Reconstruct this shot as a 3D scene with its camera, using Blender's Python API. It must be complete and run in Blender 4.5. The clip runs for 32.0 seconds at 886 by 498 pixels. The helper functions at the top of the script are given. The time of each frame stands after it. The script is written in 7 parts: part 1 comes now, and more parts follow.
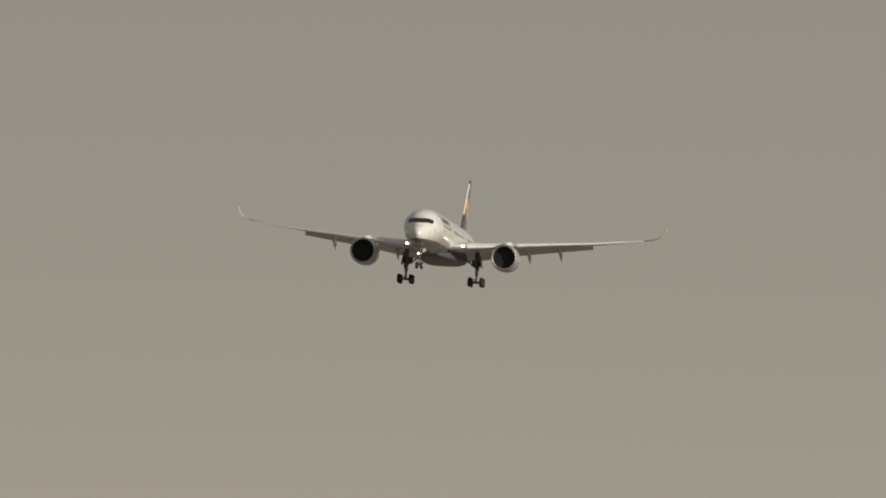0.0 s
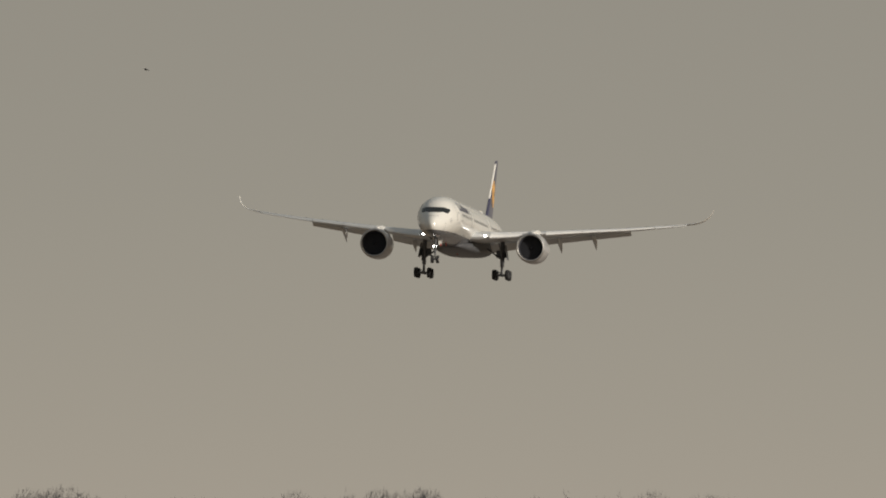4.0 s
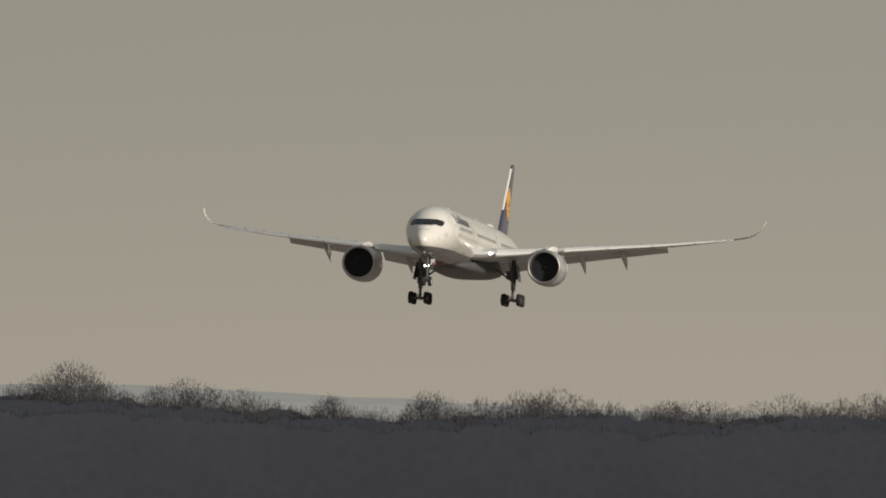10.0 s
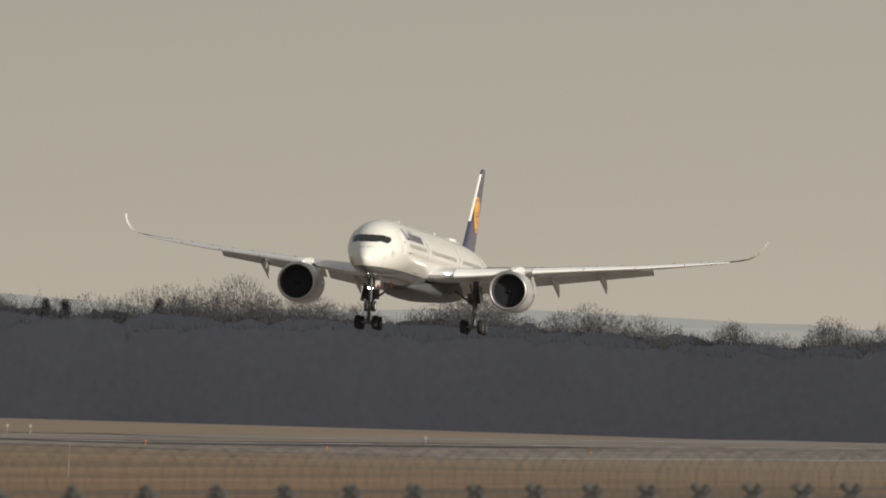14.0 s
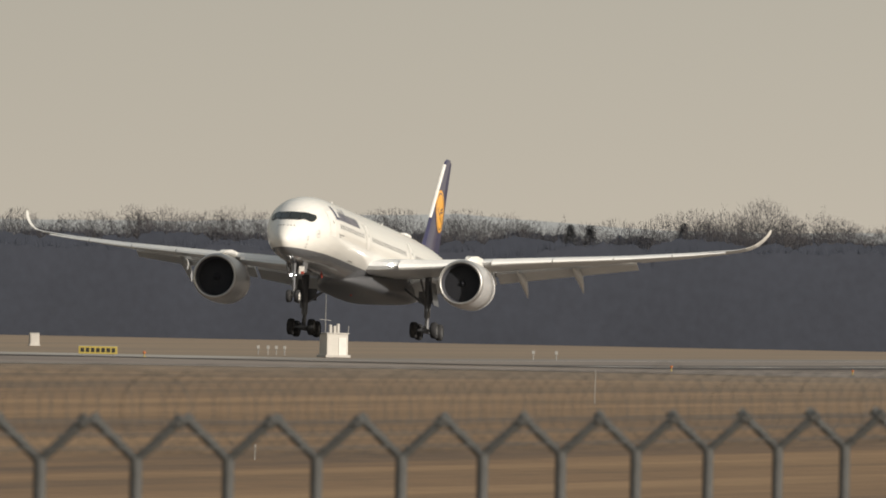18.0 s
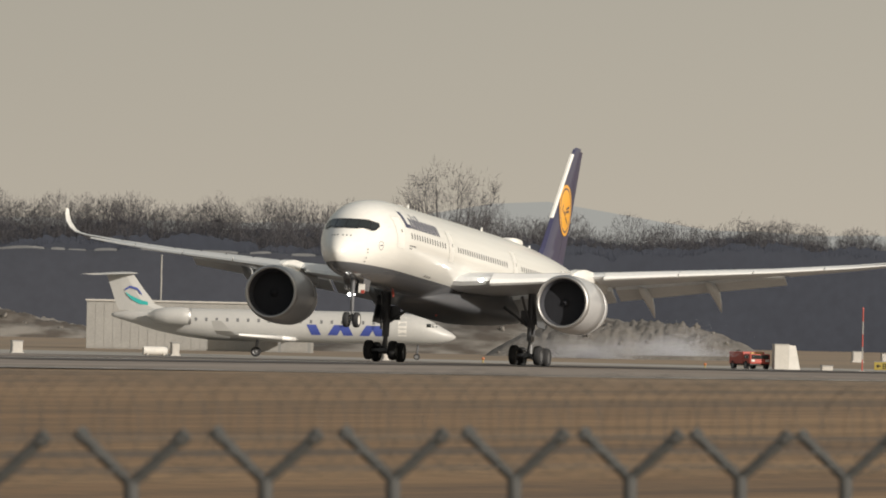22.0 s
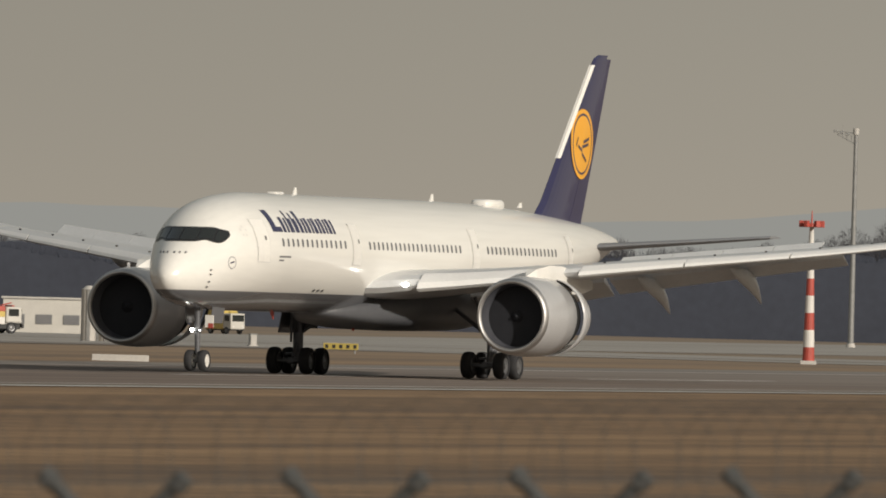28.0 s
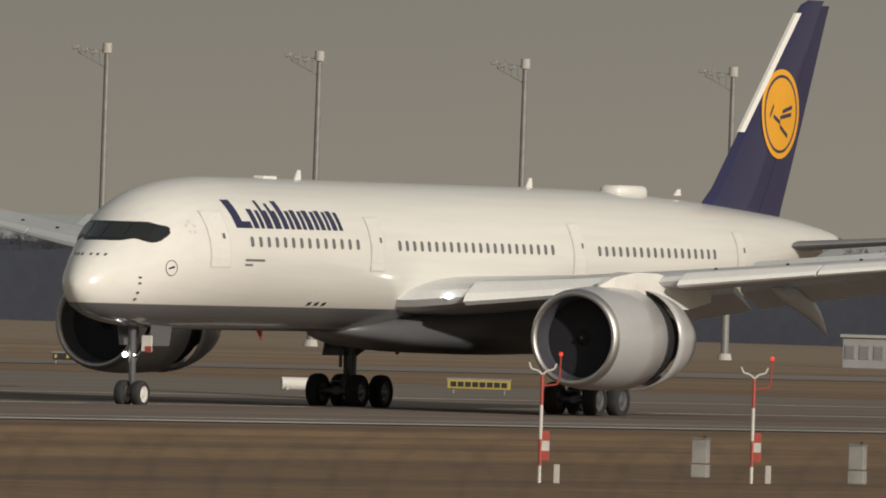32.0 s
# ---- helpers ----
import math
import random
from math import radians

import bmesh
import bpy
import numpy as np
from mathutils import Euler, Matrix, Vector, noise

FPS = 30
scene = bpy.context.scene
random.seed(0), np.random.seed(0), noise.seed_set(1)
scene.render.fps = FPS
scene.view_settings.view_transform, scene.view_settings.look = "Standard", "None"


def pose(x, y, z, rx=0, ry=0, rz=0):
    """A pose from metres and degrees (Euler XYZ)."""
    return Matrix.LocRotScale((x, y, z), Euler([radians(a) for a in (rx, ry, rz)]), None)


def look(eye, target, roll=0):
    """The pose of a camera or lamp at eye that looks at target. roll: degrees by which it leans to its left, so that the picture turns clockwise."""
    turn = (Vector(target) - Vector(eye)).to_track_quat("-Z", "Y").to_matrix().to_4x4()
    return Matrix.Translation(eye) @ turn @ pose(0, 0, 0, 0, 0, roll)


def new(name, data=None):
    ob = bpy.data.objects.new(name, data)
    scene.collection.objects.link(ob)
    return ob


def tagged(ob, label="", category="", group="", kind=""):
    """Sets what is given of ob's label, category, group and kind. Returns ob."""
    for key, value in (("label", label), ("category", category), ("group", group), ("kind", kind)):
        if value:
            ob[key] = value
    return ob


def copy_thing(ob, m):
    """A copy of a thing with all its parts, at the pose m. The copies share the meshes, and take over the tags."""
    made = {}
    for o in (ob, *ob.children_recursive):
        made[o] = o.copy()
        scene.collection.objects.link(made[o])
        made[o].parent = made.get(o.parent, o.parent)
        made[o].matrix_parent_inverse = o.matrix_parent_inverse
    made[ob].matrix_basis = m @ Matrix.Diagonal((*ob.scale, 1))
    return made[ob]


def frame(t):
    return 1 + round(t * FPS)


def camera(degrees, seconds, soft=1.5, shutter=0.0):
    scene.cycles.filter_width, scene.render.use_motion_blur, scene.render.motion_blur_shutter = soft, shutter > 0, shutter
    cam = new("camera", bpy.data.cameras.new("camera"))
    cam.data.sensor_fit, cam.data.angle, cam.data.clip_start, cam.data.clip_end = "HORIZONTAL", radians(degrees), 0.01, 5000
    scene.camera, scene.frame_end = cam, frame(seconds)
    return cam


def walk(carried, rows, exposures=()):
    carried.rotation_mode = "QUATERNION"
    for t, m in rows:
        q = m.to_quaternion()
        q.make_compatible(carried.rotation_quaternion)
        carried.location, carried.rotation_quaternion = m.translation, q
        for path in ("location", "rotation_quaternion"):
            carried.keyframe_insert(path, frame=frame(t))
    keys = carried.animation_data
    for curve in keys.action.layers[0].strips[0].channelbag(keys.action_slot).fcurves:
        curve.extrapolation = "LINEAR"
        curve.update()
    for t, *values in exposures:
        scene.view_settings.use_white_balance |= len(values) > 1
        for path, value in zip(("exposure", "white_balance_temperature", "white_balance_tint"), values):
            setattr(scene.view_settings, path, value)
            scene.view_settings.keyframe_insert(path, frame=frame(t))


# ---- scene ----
EYE = (0.0, 0.0, 5.2)


def aim(azimuth, tilt, roll):
    """Camera pose: degrees left of +Y, degrees above level, lean."""
    a, e = radians(azimuth), radians(tilt)
    d = Vector((-math.sin(a) * math.cos(e), math.cos(a) * math.cos(e), math.sin(e)))
    return look(EYE, Vector(EYE) + d * 100, roll)


cam = camera(2.6885, 32.0, 1.8)
walk(cam, [
    (0.0, aim(6.905, 1.1914, 1.77)),
    (0.5, aim(6.997, 1.1528, 1.72)),
    (1.0, aim(7.106, 1.1205, 1.67)),
    (1.5, aim(7.215, 1.0958, 1.61)),
    (2.0, aim(7.320, 1.0708, 1.57)),
    (2.5, aim(7.420, 1.0438, 1.52)),
    (3.0, aim(7.515, 1.0151, 1.46)),
    (3.5, aim(7.613, 0.9869, 1.39)),
    (5.5, aim(8.036, 0.8954, 1.29)),
    (6.0, aim(8.170, 0.8665, 1.31)),
    (6.5, aim(8.304, 0.8418, 1.36)),
    (7.0, aim(8.434, 0.8127, 1.41)),
    (7.5, aim(8.552, 0.7802, 1.45)),
    (8.0, aim(8.663, 0.7467, 1.48)),
    (8.5, aim(8.784, 0.7165, 1.48)),
    (9.0, aim(8.921, 0.6858, 1.48)),
    (9.5, aim(9.060, 0.6604, 1.48)),
    (10.0, aim(9.200, 0.6286, 1.48)),
    (10.5, aim(9.331, 0.5912, 1.47)),
    (11.0, aim(9.450, 0.5539, 1.47)),
    (11.5, aim(9.581, 0.5210, 1.48)),
    (12.0, aim(9.735, 0.4945, 1.51)),
    (12.5, aim(9.900, 0.4682, 1.55)),
    (13.0, aim(10.069, 0.4394, 1.60)),
    (13.5, aim(10.236, 0.4076, 1.64)),
    (15.5, aim(10.989, 0.2379, 1.61)),
    (16.0, aim(11.173, 0.1974, 1.49)),
    (16.5, aim(11.340, 0.1613, 1.35)),
    (17.0, aim(11.520, 0.1289, 1.24)),
    (17.5, aim(11.736, 0.1136, 1.16)),
    (18.0, aim(12.000, 0.1043, 1.12)),
    (18.5, aim(12.276, 0.0972, 1.09)),
    (19.0, aim(12.551, 0.0896, 1.10)),
    (19.5, aim(12.852, 0.0829, 1.12)),
    (20.0, aim(13.218, 0.0759, 1.16)),
    (20.5, aim(13.600, 0.0756, 1.20)),
    (21.0, aim(13.974, 0.0831, 1.24)),
    (21.5, aim(14.352, 0.0978, 1.27)),
    (22.0, aim(14.753, 0.1037, 1.25)),
    (22.5, aim(15.164, 0.1001, 1.18)),
    (23.0, aim(15.588, 0.0976, 1.07)),
    (23.5, aim(15.972, 0.1050, 0.94)),
    (24.0, aim(16.424, 0.1091, 0.85)),
    (24.5, aim(16.858, 0.1047, 0.80)),
    (26.5, aim(18.750, 0.1007, 1.47)),
    (27.0, aim(19.258, 0.0912, 1.48)),
    (27.5, aim(19.771, 0.0832, 1.49)),
    (28.0, aim(20.330, 0.0765, 1.52)),
    (28.5, aim(20.935, 0.0659, 1.59)),
    (29.0, aim(21.600, 0.0597, 1.70)),
    (29.5, aim(22.354, 0.0536, 1.82)),
    (30.0, aim(23.156, 0.0499, 1.94)),
    (30.5, aim(23.970, 0.0465, 2.01)),
    (31.0, aim(24.801, 0.0507, 2.01)),
    (31.5, aim(25.675, 0.0590, 1.94)),
    (32.0, aim(26.592, 0.0830, 1.84)),
], exposures=[(0.0, -0.49), (6.0, -0.51), (10.0, -0.45), (13.0, -0.22), (16.0, 0.03), (19.0, 0.08), (22.0, 0.02), (24.5, -0.07), (27.0, -0.18), (28.0, -0.28), (30.0, -0.42), (32.0, -0.54)])
cam.data.dof.use_dof = True
cam.data.dof.focus_distance = 950.0
cam.data.dof.aperture_fstop = 14.2

# ---- light ----
SUN_DIR = Vector((0.84, -0.42, 0.34)).normalized()   # towards the sun
world = bpy.data.worlds.new("hazy_sky")
scene.world = world
world.use_nodes = True
wn, wl = world.node_tree.nodes, world.node_tree.links
wn.clear()
w_out = wn.new("ShaderNodeOutputWorld")
w_bg = wn.new("ShaderNodeBackground")
w_sky = wn.new("ShaderNodeTexSky")
w_sky.sky_type = "NISHITA"
w_sky.sun_disc = False
w_sky.sun_elevation = math.asin(SUN_DIR.z)
w_sky.sun_rotation = math.atan2(SUN_DIR.x, SUN_DIR.y)
w_sky.air_density, w_sky.dust_density, w_sky.ozone_density = 1.6, 6.0, 1.0
w_co = wn.new("ShaderNodeTexCoord")
w_sep = wn.new("ShaderNodeSeparateXYZ")
w_map = wn.new("ShaderNodeValToRGB")
w_map.color_ramp.interpolation = "B_SPLINE"
el = w_map.color_ramp.elements
el[0].position, el[0].color = 0.0, (0.945, 0.84, 0.69, 1)
el[1].position, el[1].color = 0.12, (0.63, 0.615, 0.545, 1)
for pos, col in ((0.008, (0.875, 0.795, 0.655, 1)), (0.02, (0.785, 0.732, 0.615, 1)), (0.04, (0.715, 0.667, 0.567, 1))):
    w_map.color_ramp.elements.new(pos).color = col
# haze glows less the farther the view turns from the sun
w_dot = wn.new("ShaderNodeVectorMath")
w_dot.operation = "DOT_PRODUCT"
w_dot.inputs[1].default_value = (SUN_DIR.x, SUN_DIR.y, 0.0)
w_az = wn.new("ShaderNodeMapRange")
w_az.interpolation_type = "SMOOTHSTEP"
w_az.inputs["From Min"].default_value, w_az.inputs["From Max"].default_value = -0.80, -0.52
w_az.inputs["To Min"].default_value, w_az.inputs["To Max"].default_value = 3.9, 5.6
w_glow = wn.new("ShaderNodeVectorMath")
w_glow.operation = "SCALE"
w_fac = wn.new("ShaderNodeMapRange")
w_fac.inputs["From Min"].default_value, w_fac.inputs["From Max"].default_value = 0.05, 0.6
w_fac.inputs["To Max"].default_value = 0.6
w_mix = wn.new("ShaderNodeMix")
w_mix.data_type = "RGBA"
wl.new(w_co.outputs["Generated"], w_sep.inputs[0])
wl.new(w_co.outputs["Generated"], w_dot.inputs[0])
wl.new(w_dot.outputs["Value"], w_az.inputs["Value"])
wl.new(w_sep.outputs["Z"], w_map.inputs["Fac"])
wl.new(w_sep.outputs["Z"], w_fac.inputs["Value"])
wl.new(w_map.outputs["Color"], w_glow.inputs[0])
wl.new(w_az.outputs[0], w_glow.inputs["Scale"])
wl.new(w_fac.outputs[0], w_mix.inputs["Factor"])
wl.new(w_glow.outputs[0], w_mix.inputs["A"])
wl.new(w_sky.outputs[0], w_mix.inputs["B"])
wl.new(w_mix.outputs["Result"], w_bg.inputs["Color"])
wl.new(w_bg.outputs[0], w_out.inputs[0])
w_bg.inputs["Strength"].default_value = 0.1

sun = new("sun", bpy.data.lights.new("sun", "SUN"))
sun.data.energy, sun.data.angle, sun.data.color = 4.1, radians(1.2), (1.0, 0.93, 0.83)
sun.matrix_world = look(SUN_DIR * 50, (0, 0, 0))


# ---- materials ----
def mat(name, color, rough=0.6, metal=0.0, vary=0.15, scale=1.0, bump=0.0, coat=0.0, fine=None, random_tint=0.0, island=0.0):
    """A procedural surface: base colour broken up by noise at two scales, roughness variation and relief. scale: marks per metre."""
    m = bpy.data.materials.new(name)
    m.use_nodes = True
    nt = m.node_tree
    n, l = nt.nodes, nt.links
    b = n["Principled BSDF"]
    b.inputs["Roughness"].default_value, b.inputs["Metallic"].default_value = rough, metal
    b.inputs["Coat Weight"].default_value = coat
    co = n.new("ShaderNodeTexCoord")
    n1, n2 = n.new("ShaderNodeTexNoise"), n.new("ShaderNodeTexNoise")
    n1.inputs["Scale"].default_value, n1.inputs["Detail"].default_value = scale, 5
    n2.inputs["Scale"].default_value, n2.inputs["Detail"].default_value = fine or scale * 9, 4
    for x in (n1, n2):
        l.new(co.outputs["Object"], x.inputs["Vector"])
    add = n.new("ShaderNodeMath")
    add.operation = "ADD"
    l.new(n1.outputs["Fac"], add.inputs[0])
    l.new(n2.outputs["Fac"], add.inputs[1])
    mr = n.new("ShaderNodeMapRange")
    mr.inputs["From Min"].default_value, mr.inputs["From Max"].default_value = 0.6, 1.4
    mr.inputs["To Min"].default_value, mr.inputs["To Max"].default_value = 1 - vary, 1 + vary
    l.new(add.outputs[0], mr.inputs["Value"])
    val = mr.outputs[0]
    for w, src in ((random_tint, "object"), (island, "island")):
        if w:
            r = n.new("ShaderNodeObjectInfo").outputs["Random"] if src == "object" else n.new("ShaderNodeNewGeometry").outputs["Random Per Island"]
            rr = n.new("ShaderNodeMapRange")
            rr.inputs["To Min"].default_value, rr.inputs["To Max"].default_value = 1 - w, 1 + w
            l.new(r, rr.inputs["Value"])
            mu = n.new("ShaderNodeMath")
            mu.operation = "MULTIPLY"
            l.new(val, mu.inputs[0])
            l.new(rr.outputs[0], mu.inputs[1])
            val = mu.outputs[0]
    mx = n.new("ShaderNodeVectorMath")
    mx.operation = "SCALE"
    mx.inputs[0].default_value = color[:3]
    l.new(val, mx.inputs["Scale"])
    l.new(mx.outputs[0], b.inputs["Base Color"])
    if bump:
        bp = n.new("ShaderNodeBump")
        bp.inputs["Strength"].default_value = bump
        bp.inputs["Distance"].default_value = 0.02
        l.new(n2.outputs["Fac"], bp.inputs["Height"])
        l.new(bp.outputs[0], b.inputs["Normal"])
    return m


def glow(name, color, power):
    m = bpy.data.materials.new(name)
    m.use_nodes = True
    b = m.node_tree.nodes["Principled BSDF"]
    b.inputs["Base Color"].default_value = (*color, 1)
    b.inputs["Emission Color"].default_value = (*color, 1)
    b.inputs["Emission Strength"].default_value = power
    return m


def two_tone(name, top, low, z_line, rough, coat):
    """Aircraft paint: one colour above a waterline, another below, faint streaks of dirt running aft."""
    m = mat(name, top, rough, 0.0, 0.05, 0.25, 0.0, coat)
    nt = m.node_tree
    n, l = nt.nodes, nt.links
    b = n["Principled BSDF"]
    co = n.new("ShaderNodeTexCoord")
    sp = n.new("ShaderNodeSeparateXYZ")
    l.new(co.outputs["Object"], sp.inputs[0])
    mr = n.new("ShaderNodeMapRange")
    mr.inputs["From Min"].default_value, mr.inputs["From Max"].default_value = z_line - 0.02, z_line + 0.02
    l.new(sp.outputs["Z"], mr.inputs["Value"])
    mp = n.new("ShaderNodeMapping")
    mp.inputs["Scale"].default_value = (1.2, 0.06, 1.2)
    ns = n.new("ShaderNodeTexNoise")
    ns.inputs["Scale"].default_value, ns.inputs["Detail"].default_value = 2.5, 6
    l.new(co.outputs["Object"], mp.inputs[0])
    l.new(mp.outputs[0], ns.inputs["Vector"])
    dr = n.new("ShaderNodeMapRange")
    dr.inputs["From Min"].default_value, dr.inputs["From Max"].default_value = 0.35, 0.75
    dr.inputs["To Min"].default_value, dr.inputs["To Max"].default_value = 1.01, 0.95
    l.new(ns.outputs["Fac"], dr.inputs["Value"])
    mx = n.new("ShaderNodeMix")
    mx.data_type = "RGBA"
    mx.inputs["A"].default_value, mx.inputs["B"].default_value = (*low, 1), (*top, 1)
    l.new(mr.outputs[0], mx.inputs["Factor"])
    sc = n.new("ShaderNodeVectorMath")
    sc.operation = "SCALE"
    l.new(mx.outputs["Result"], sc.inputs[0])
    l.new(dr.outputs[0], sc.inputs["Scale"])
    l.new(sc.outputs[0], b.inputs["Base Color"])
    return m


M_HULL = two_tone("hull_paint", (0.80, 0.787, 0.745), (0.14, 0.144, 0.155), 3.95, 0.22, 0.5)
M_WHITE = mat("white_paint", (0.80, 0.785, 0.745), 0.28, 0, 0.05, 0.6, 0, 0.4)
M_WING = mat("wing_grey_paint", (0.56, 0.57, 0.575), 0.34, 0, 0.08, 0.7, 0, 0.2)
M_SLAT = mat("pale_slat_paint", (0.70, 0.70, 0.69), 0.36, 0, 0.06, 0.7, 0, 0.2)
M_NACELLE = mat("nacelle_silver_paint", (0.47, 0.47, 0.475), 0.32, 0.1, 0.06, 0.8, 0, 0.4)
M_BARE = mat("bare_aluminium", (0.52, 0.51, 0.50), 0.5, 1.0, 0.05, 1.0)
M_TAIL = mat("dark_blue_paint", (0.022, 0.021, 0.072), 0.32, 0, 0.08, 0.5, 0, 0.5)
M_YELLOW = mat("tail_yellow_paint", (0.85, 0.40, 0.02), 0.3, 0, 0.04, 0.8, 0, 0.3)
M_GLASS = mat("cockpit_glass", (0.018, 0.021, 0.020), 0.14, 0, 0.1, 1.0, 0, 0.45)
M_PANE = mat("cabin_pane", (0.17, 0.17, 0.175), 0.25, 0, 0.1, 2.0)
# cockpit mask and tyre blacks are lifted to stand in for haze
M_MASK = mat("cockpit_black_mask", (0.018, 0.018, 0.019), 0.3, 0, 0.1, 1.0)
M_SEAM = mat("panel_seam_grey", (0.60, 0.595, 0.575), 0.5, 0, 0.05, 1.0)
M_TYRE = mat("black_rubber", (0.042, 0.042, 0.044), 0.8, 0, 0.25, 3.0, 0.3)
M_RIM = mat("wheel_rim_grey", (0.2, 0.2, 0.205), 0.4, 0.6, 0.15, 3.0)
M_STRUT = mat("gear_steel_grey", (0.14, 0.144, 0.155), 0.4, 0.4, 0.15, 3.0)
# the inlet's inner dark is put into this colour, lifted for haze
M_DARK = mat("inlet_black", (0.060, 0.062, 0.072), 0.6, 0, 0.2, 2.0)
# shade of the open reverser gap, put in as a near-black colour
M_SLOT = mat("gap_shade_black", (0.012, 0.012, 0.013), 0.9, 0, 0.2, 3.0)
# fan blades take the inlet's dark in their colour, with no metal
M_FAN = mat("fan_dark_grey", (0.030, 0.031, 0.036), 0.95, 0.0, 0.1, 2.0)
M_FAN.node_tree.nodes["Principled BSDF"].inputs["Specular IOR Level"].default_value = 0.1
for m in (M_FAN, M_DARK, M_TYRE):
    m.node_tree.nodes["Principled BSDF"].inputs["Specular IOR Level"].default_value = 0.12
# shade of the tailplane's underside is put into this grey
M_TAILPLANE = mat("tailplane_shaded_grey", (0.2, 0.205, 0.215), 0.4, 0, 0.1, 0.7)
M_LAMP = glow("lit_lamp_glass", (1.0, 0.97, 0.9), 17.0)
M_REDLAMP = glow("lit_red_beacon", (1.0, 0.05, 0.02), 1.3)
M_RED = mat("signal_red_paint", (0.40, 0.07, 0.052), 0.5, 0, 0.15, 1.5)
M_SIGNWHITE = mat("signal_white_paint", (0.64, 0.62, 0.585), 0.5, 0, 0.12, 1.5)
M_SIGNYELLOW = mat("sign_yellow_face", (0.38, 0.295, 0.07), 0.5, 0, 0.1, 2.0)
M_BLACK = mat("sign_black_paint", (0.015, 0.015, 0.015), 0.5, 0, 0.1, 2.0)
M_GALV = mat("galvanised_steel", (0.25, 0.25, 0.245), 0.55, 0.35, 0.2, 2.0, 0.1)
M_FENCE = mat("weathered_fence_steel", (0.078, 0.080, 0.079), 0.65, 0.2, 0.25, 4.0, 0.2)
M_CONCRETE = mat("pale_concrete", (0.46, 0.44, 0.41), 0.8, 0, 0.15, 1.0, 0.3)
M_SHED = mat("dusty_white_cladding", (0.52, 0.50, 0.46), 0.6, 0, 0.1, 0.8)
M_ROOFGREY = mat("grey_roof_sheet", (0.24, 0.245, 0.25), 0.6, 0, 0.15, 0.8)
M_BARK = mat("winter_bark", (0.06, 0.056, 0.056), 0.9, 0, 0.25, 0.6, 0.3, island=0.35)
M_TWIG = mat("winter_twigs", (0.122, 0.116, 0.124), 0.95, 0, 0.12, 0.03, 0, island=0.06)
# the blue of distance haze is put into the brushwood's base colour
M_BRUSH = mat("winter_brushwood_hazed", (0.041, 0.047, 0.065), 0.97, 0, 0.16, 0.05, 0, fine=0.9)
# twigs are so fine that light reaches them from all round
tn, tl = M_TWIG.node_tree.nodes, M_TWIG.node_tree.links
t_tr, t_mx = tn.new("ShaderNodeBsdfTranslucent"), tn.new("ShaderNodeMixShader")
t_src = tn["Principled BSDF"].inputs["Base Color"].links[0].from_socket
tl.new(t_src, t_tr.inputs["Color"])
tl.new(tn["Principled BSDF"].outputs[0], t_mx.inputs[1])
tl.new(t_tr.outputs[0], t_mx.inputs[2])
tl.new(t_mx.outputs[0], tn["Material Output"].inputs["Surface"])
# grey belly paint, made darker still for the shade under the hull
M_BELLY = mat("belly_grey_paint_shaded", (0.095, 0.098, 0.106), 0.4, 0, 0.1, 0.6)
M_CONIFER = mat("dark_conifer_needles", (0.052, 0.054, 0.060), 0.9, 0, 0.3, 0.4, 0, island=0.4)
M_SOIL = mat("bare_brown_soil", (0.075, 0.063, 0.052), 0.95, 0, 0.35, 0.15, 0.5, fine=1.5)


# ---- mesh helpers ----
def part(name, bm, material, parent=None, label="", smooth=False):
    """One mesh object from a bmesh, under parent."""
    me = bpy.data.meshes.new(name)
    if smooth:
        for fc in bm.faces:
            fc.smooth = True
    bm.to_mesh(me)
    bm.free()
    me.materials.append(material)
    ob = new(name, me)
    ob.parent = parent
    if label:
        ob["label"] = label
    return ob


def mesh_part(name, verts, faces, material, parent=None, label="", smooth=False):
    me = bpy.data.meshes.new(name)
    me.from_pydata([tuple(v) for v in verts], [], faces)
    if smooth:
        me.polygons.foreach_set("use_smooth", [True] * len(me.polygons))
    me.update()
    me.materials.append(material)
    ob = new(name, me)
    ob.parent = parent
    if label:
        ob["label"] = label
    return ob


def thing(name, label, category, at=(0, 0, 0), rz=0, group="", kind=""):
    e = new(name)
    e.matrix_basis = pose(*at, 0, 0, rz)
    return tagged(e, label, category, group, kind)


def box_bm(sx, sy, sz, at=(0, 0, 0), bevel=0.0, bm=None, rz=0.0, ry=0.0, rx=0.0):
    bm = bm or bmesh.new()
    m = pose(*at, rx, ry, rz) @ Matrix.Diagonal((sx, sy, sz, 1))
    g = bmesh.ops.create_cube(bm, size=1, matrix=m)
    if bevel:
        es = list({e for v in g["verts"] for e in v.link_edges})
        bmesh.ops.bevel(bm, geom=es, offset=bevel, segments=2, affect="EDGES", profile=0.5)
    return bm


def rod_bm(a, b, r0, r1=None, seg=10, bm=None):
    """A tapered rod from a to b."""
    bm = bm or bmesh.new()
    a, b = Vector(a), Vector(b)
    d = b - a
    q = d.to_track_quat("Z", "Y").to_matrix().to_4x4()
    m = Matrix.Translation((a + b) / 2) @ q
    bmesh.ops.create_cone(bm, cap_ends=True, segments=seg, radius1=r0, radius2=r0 if r1 is None else r1, depth=d.length, matrix=m)
    return bm


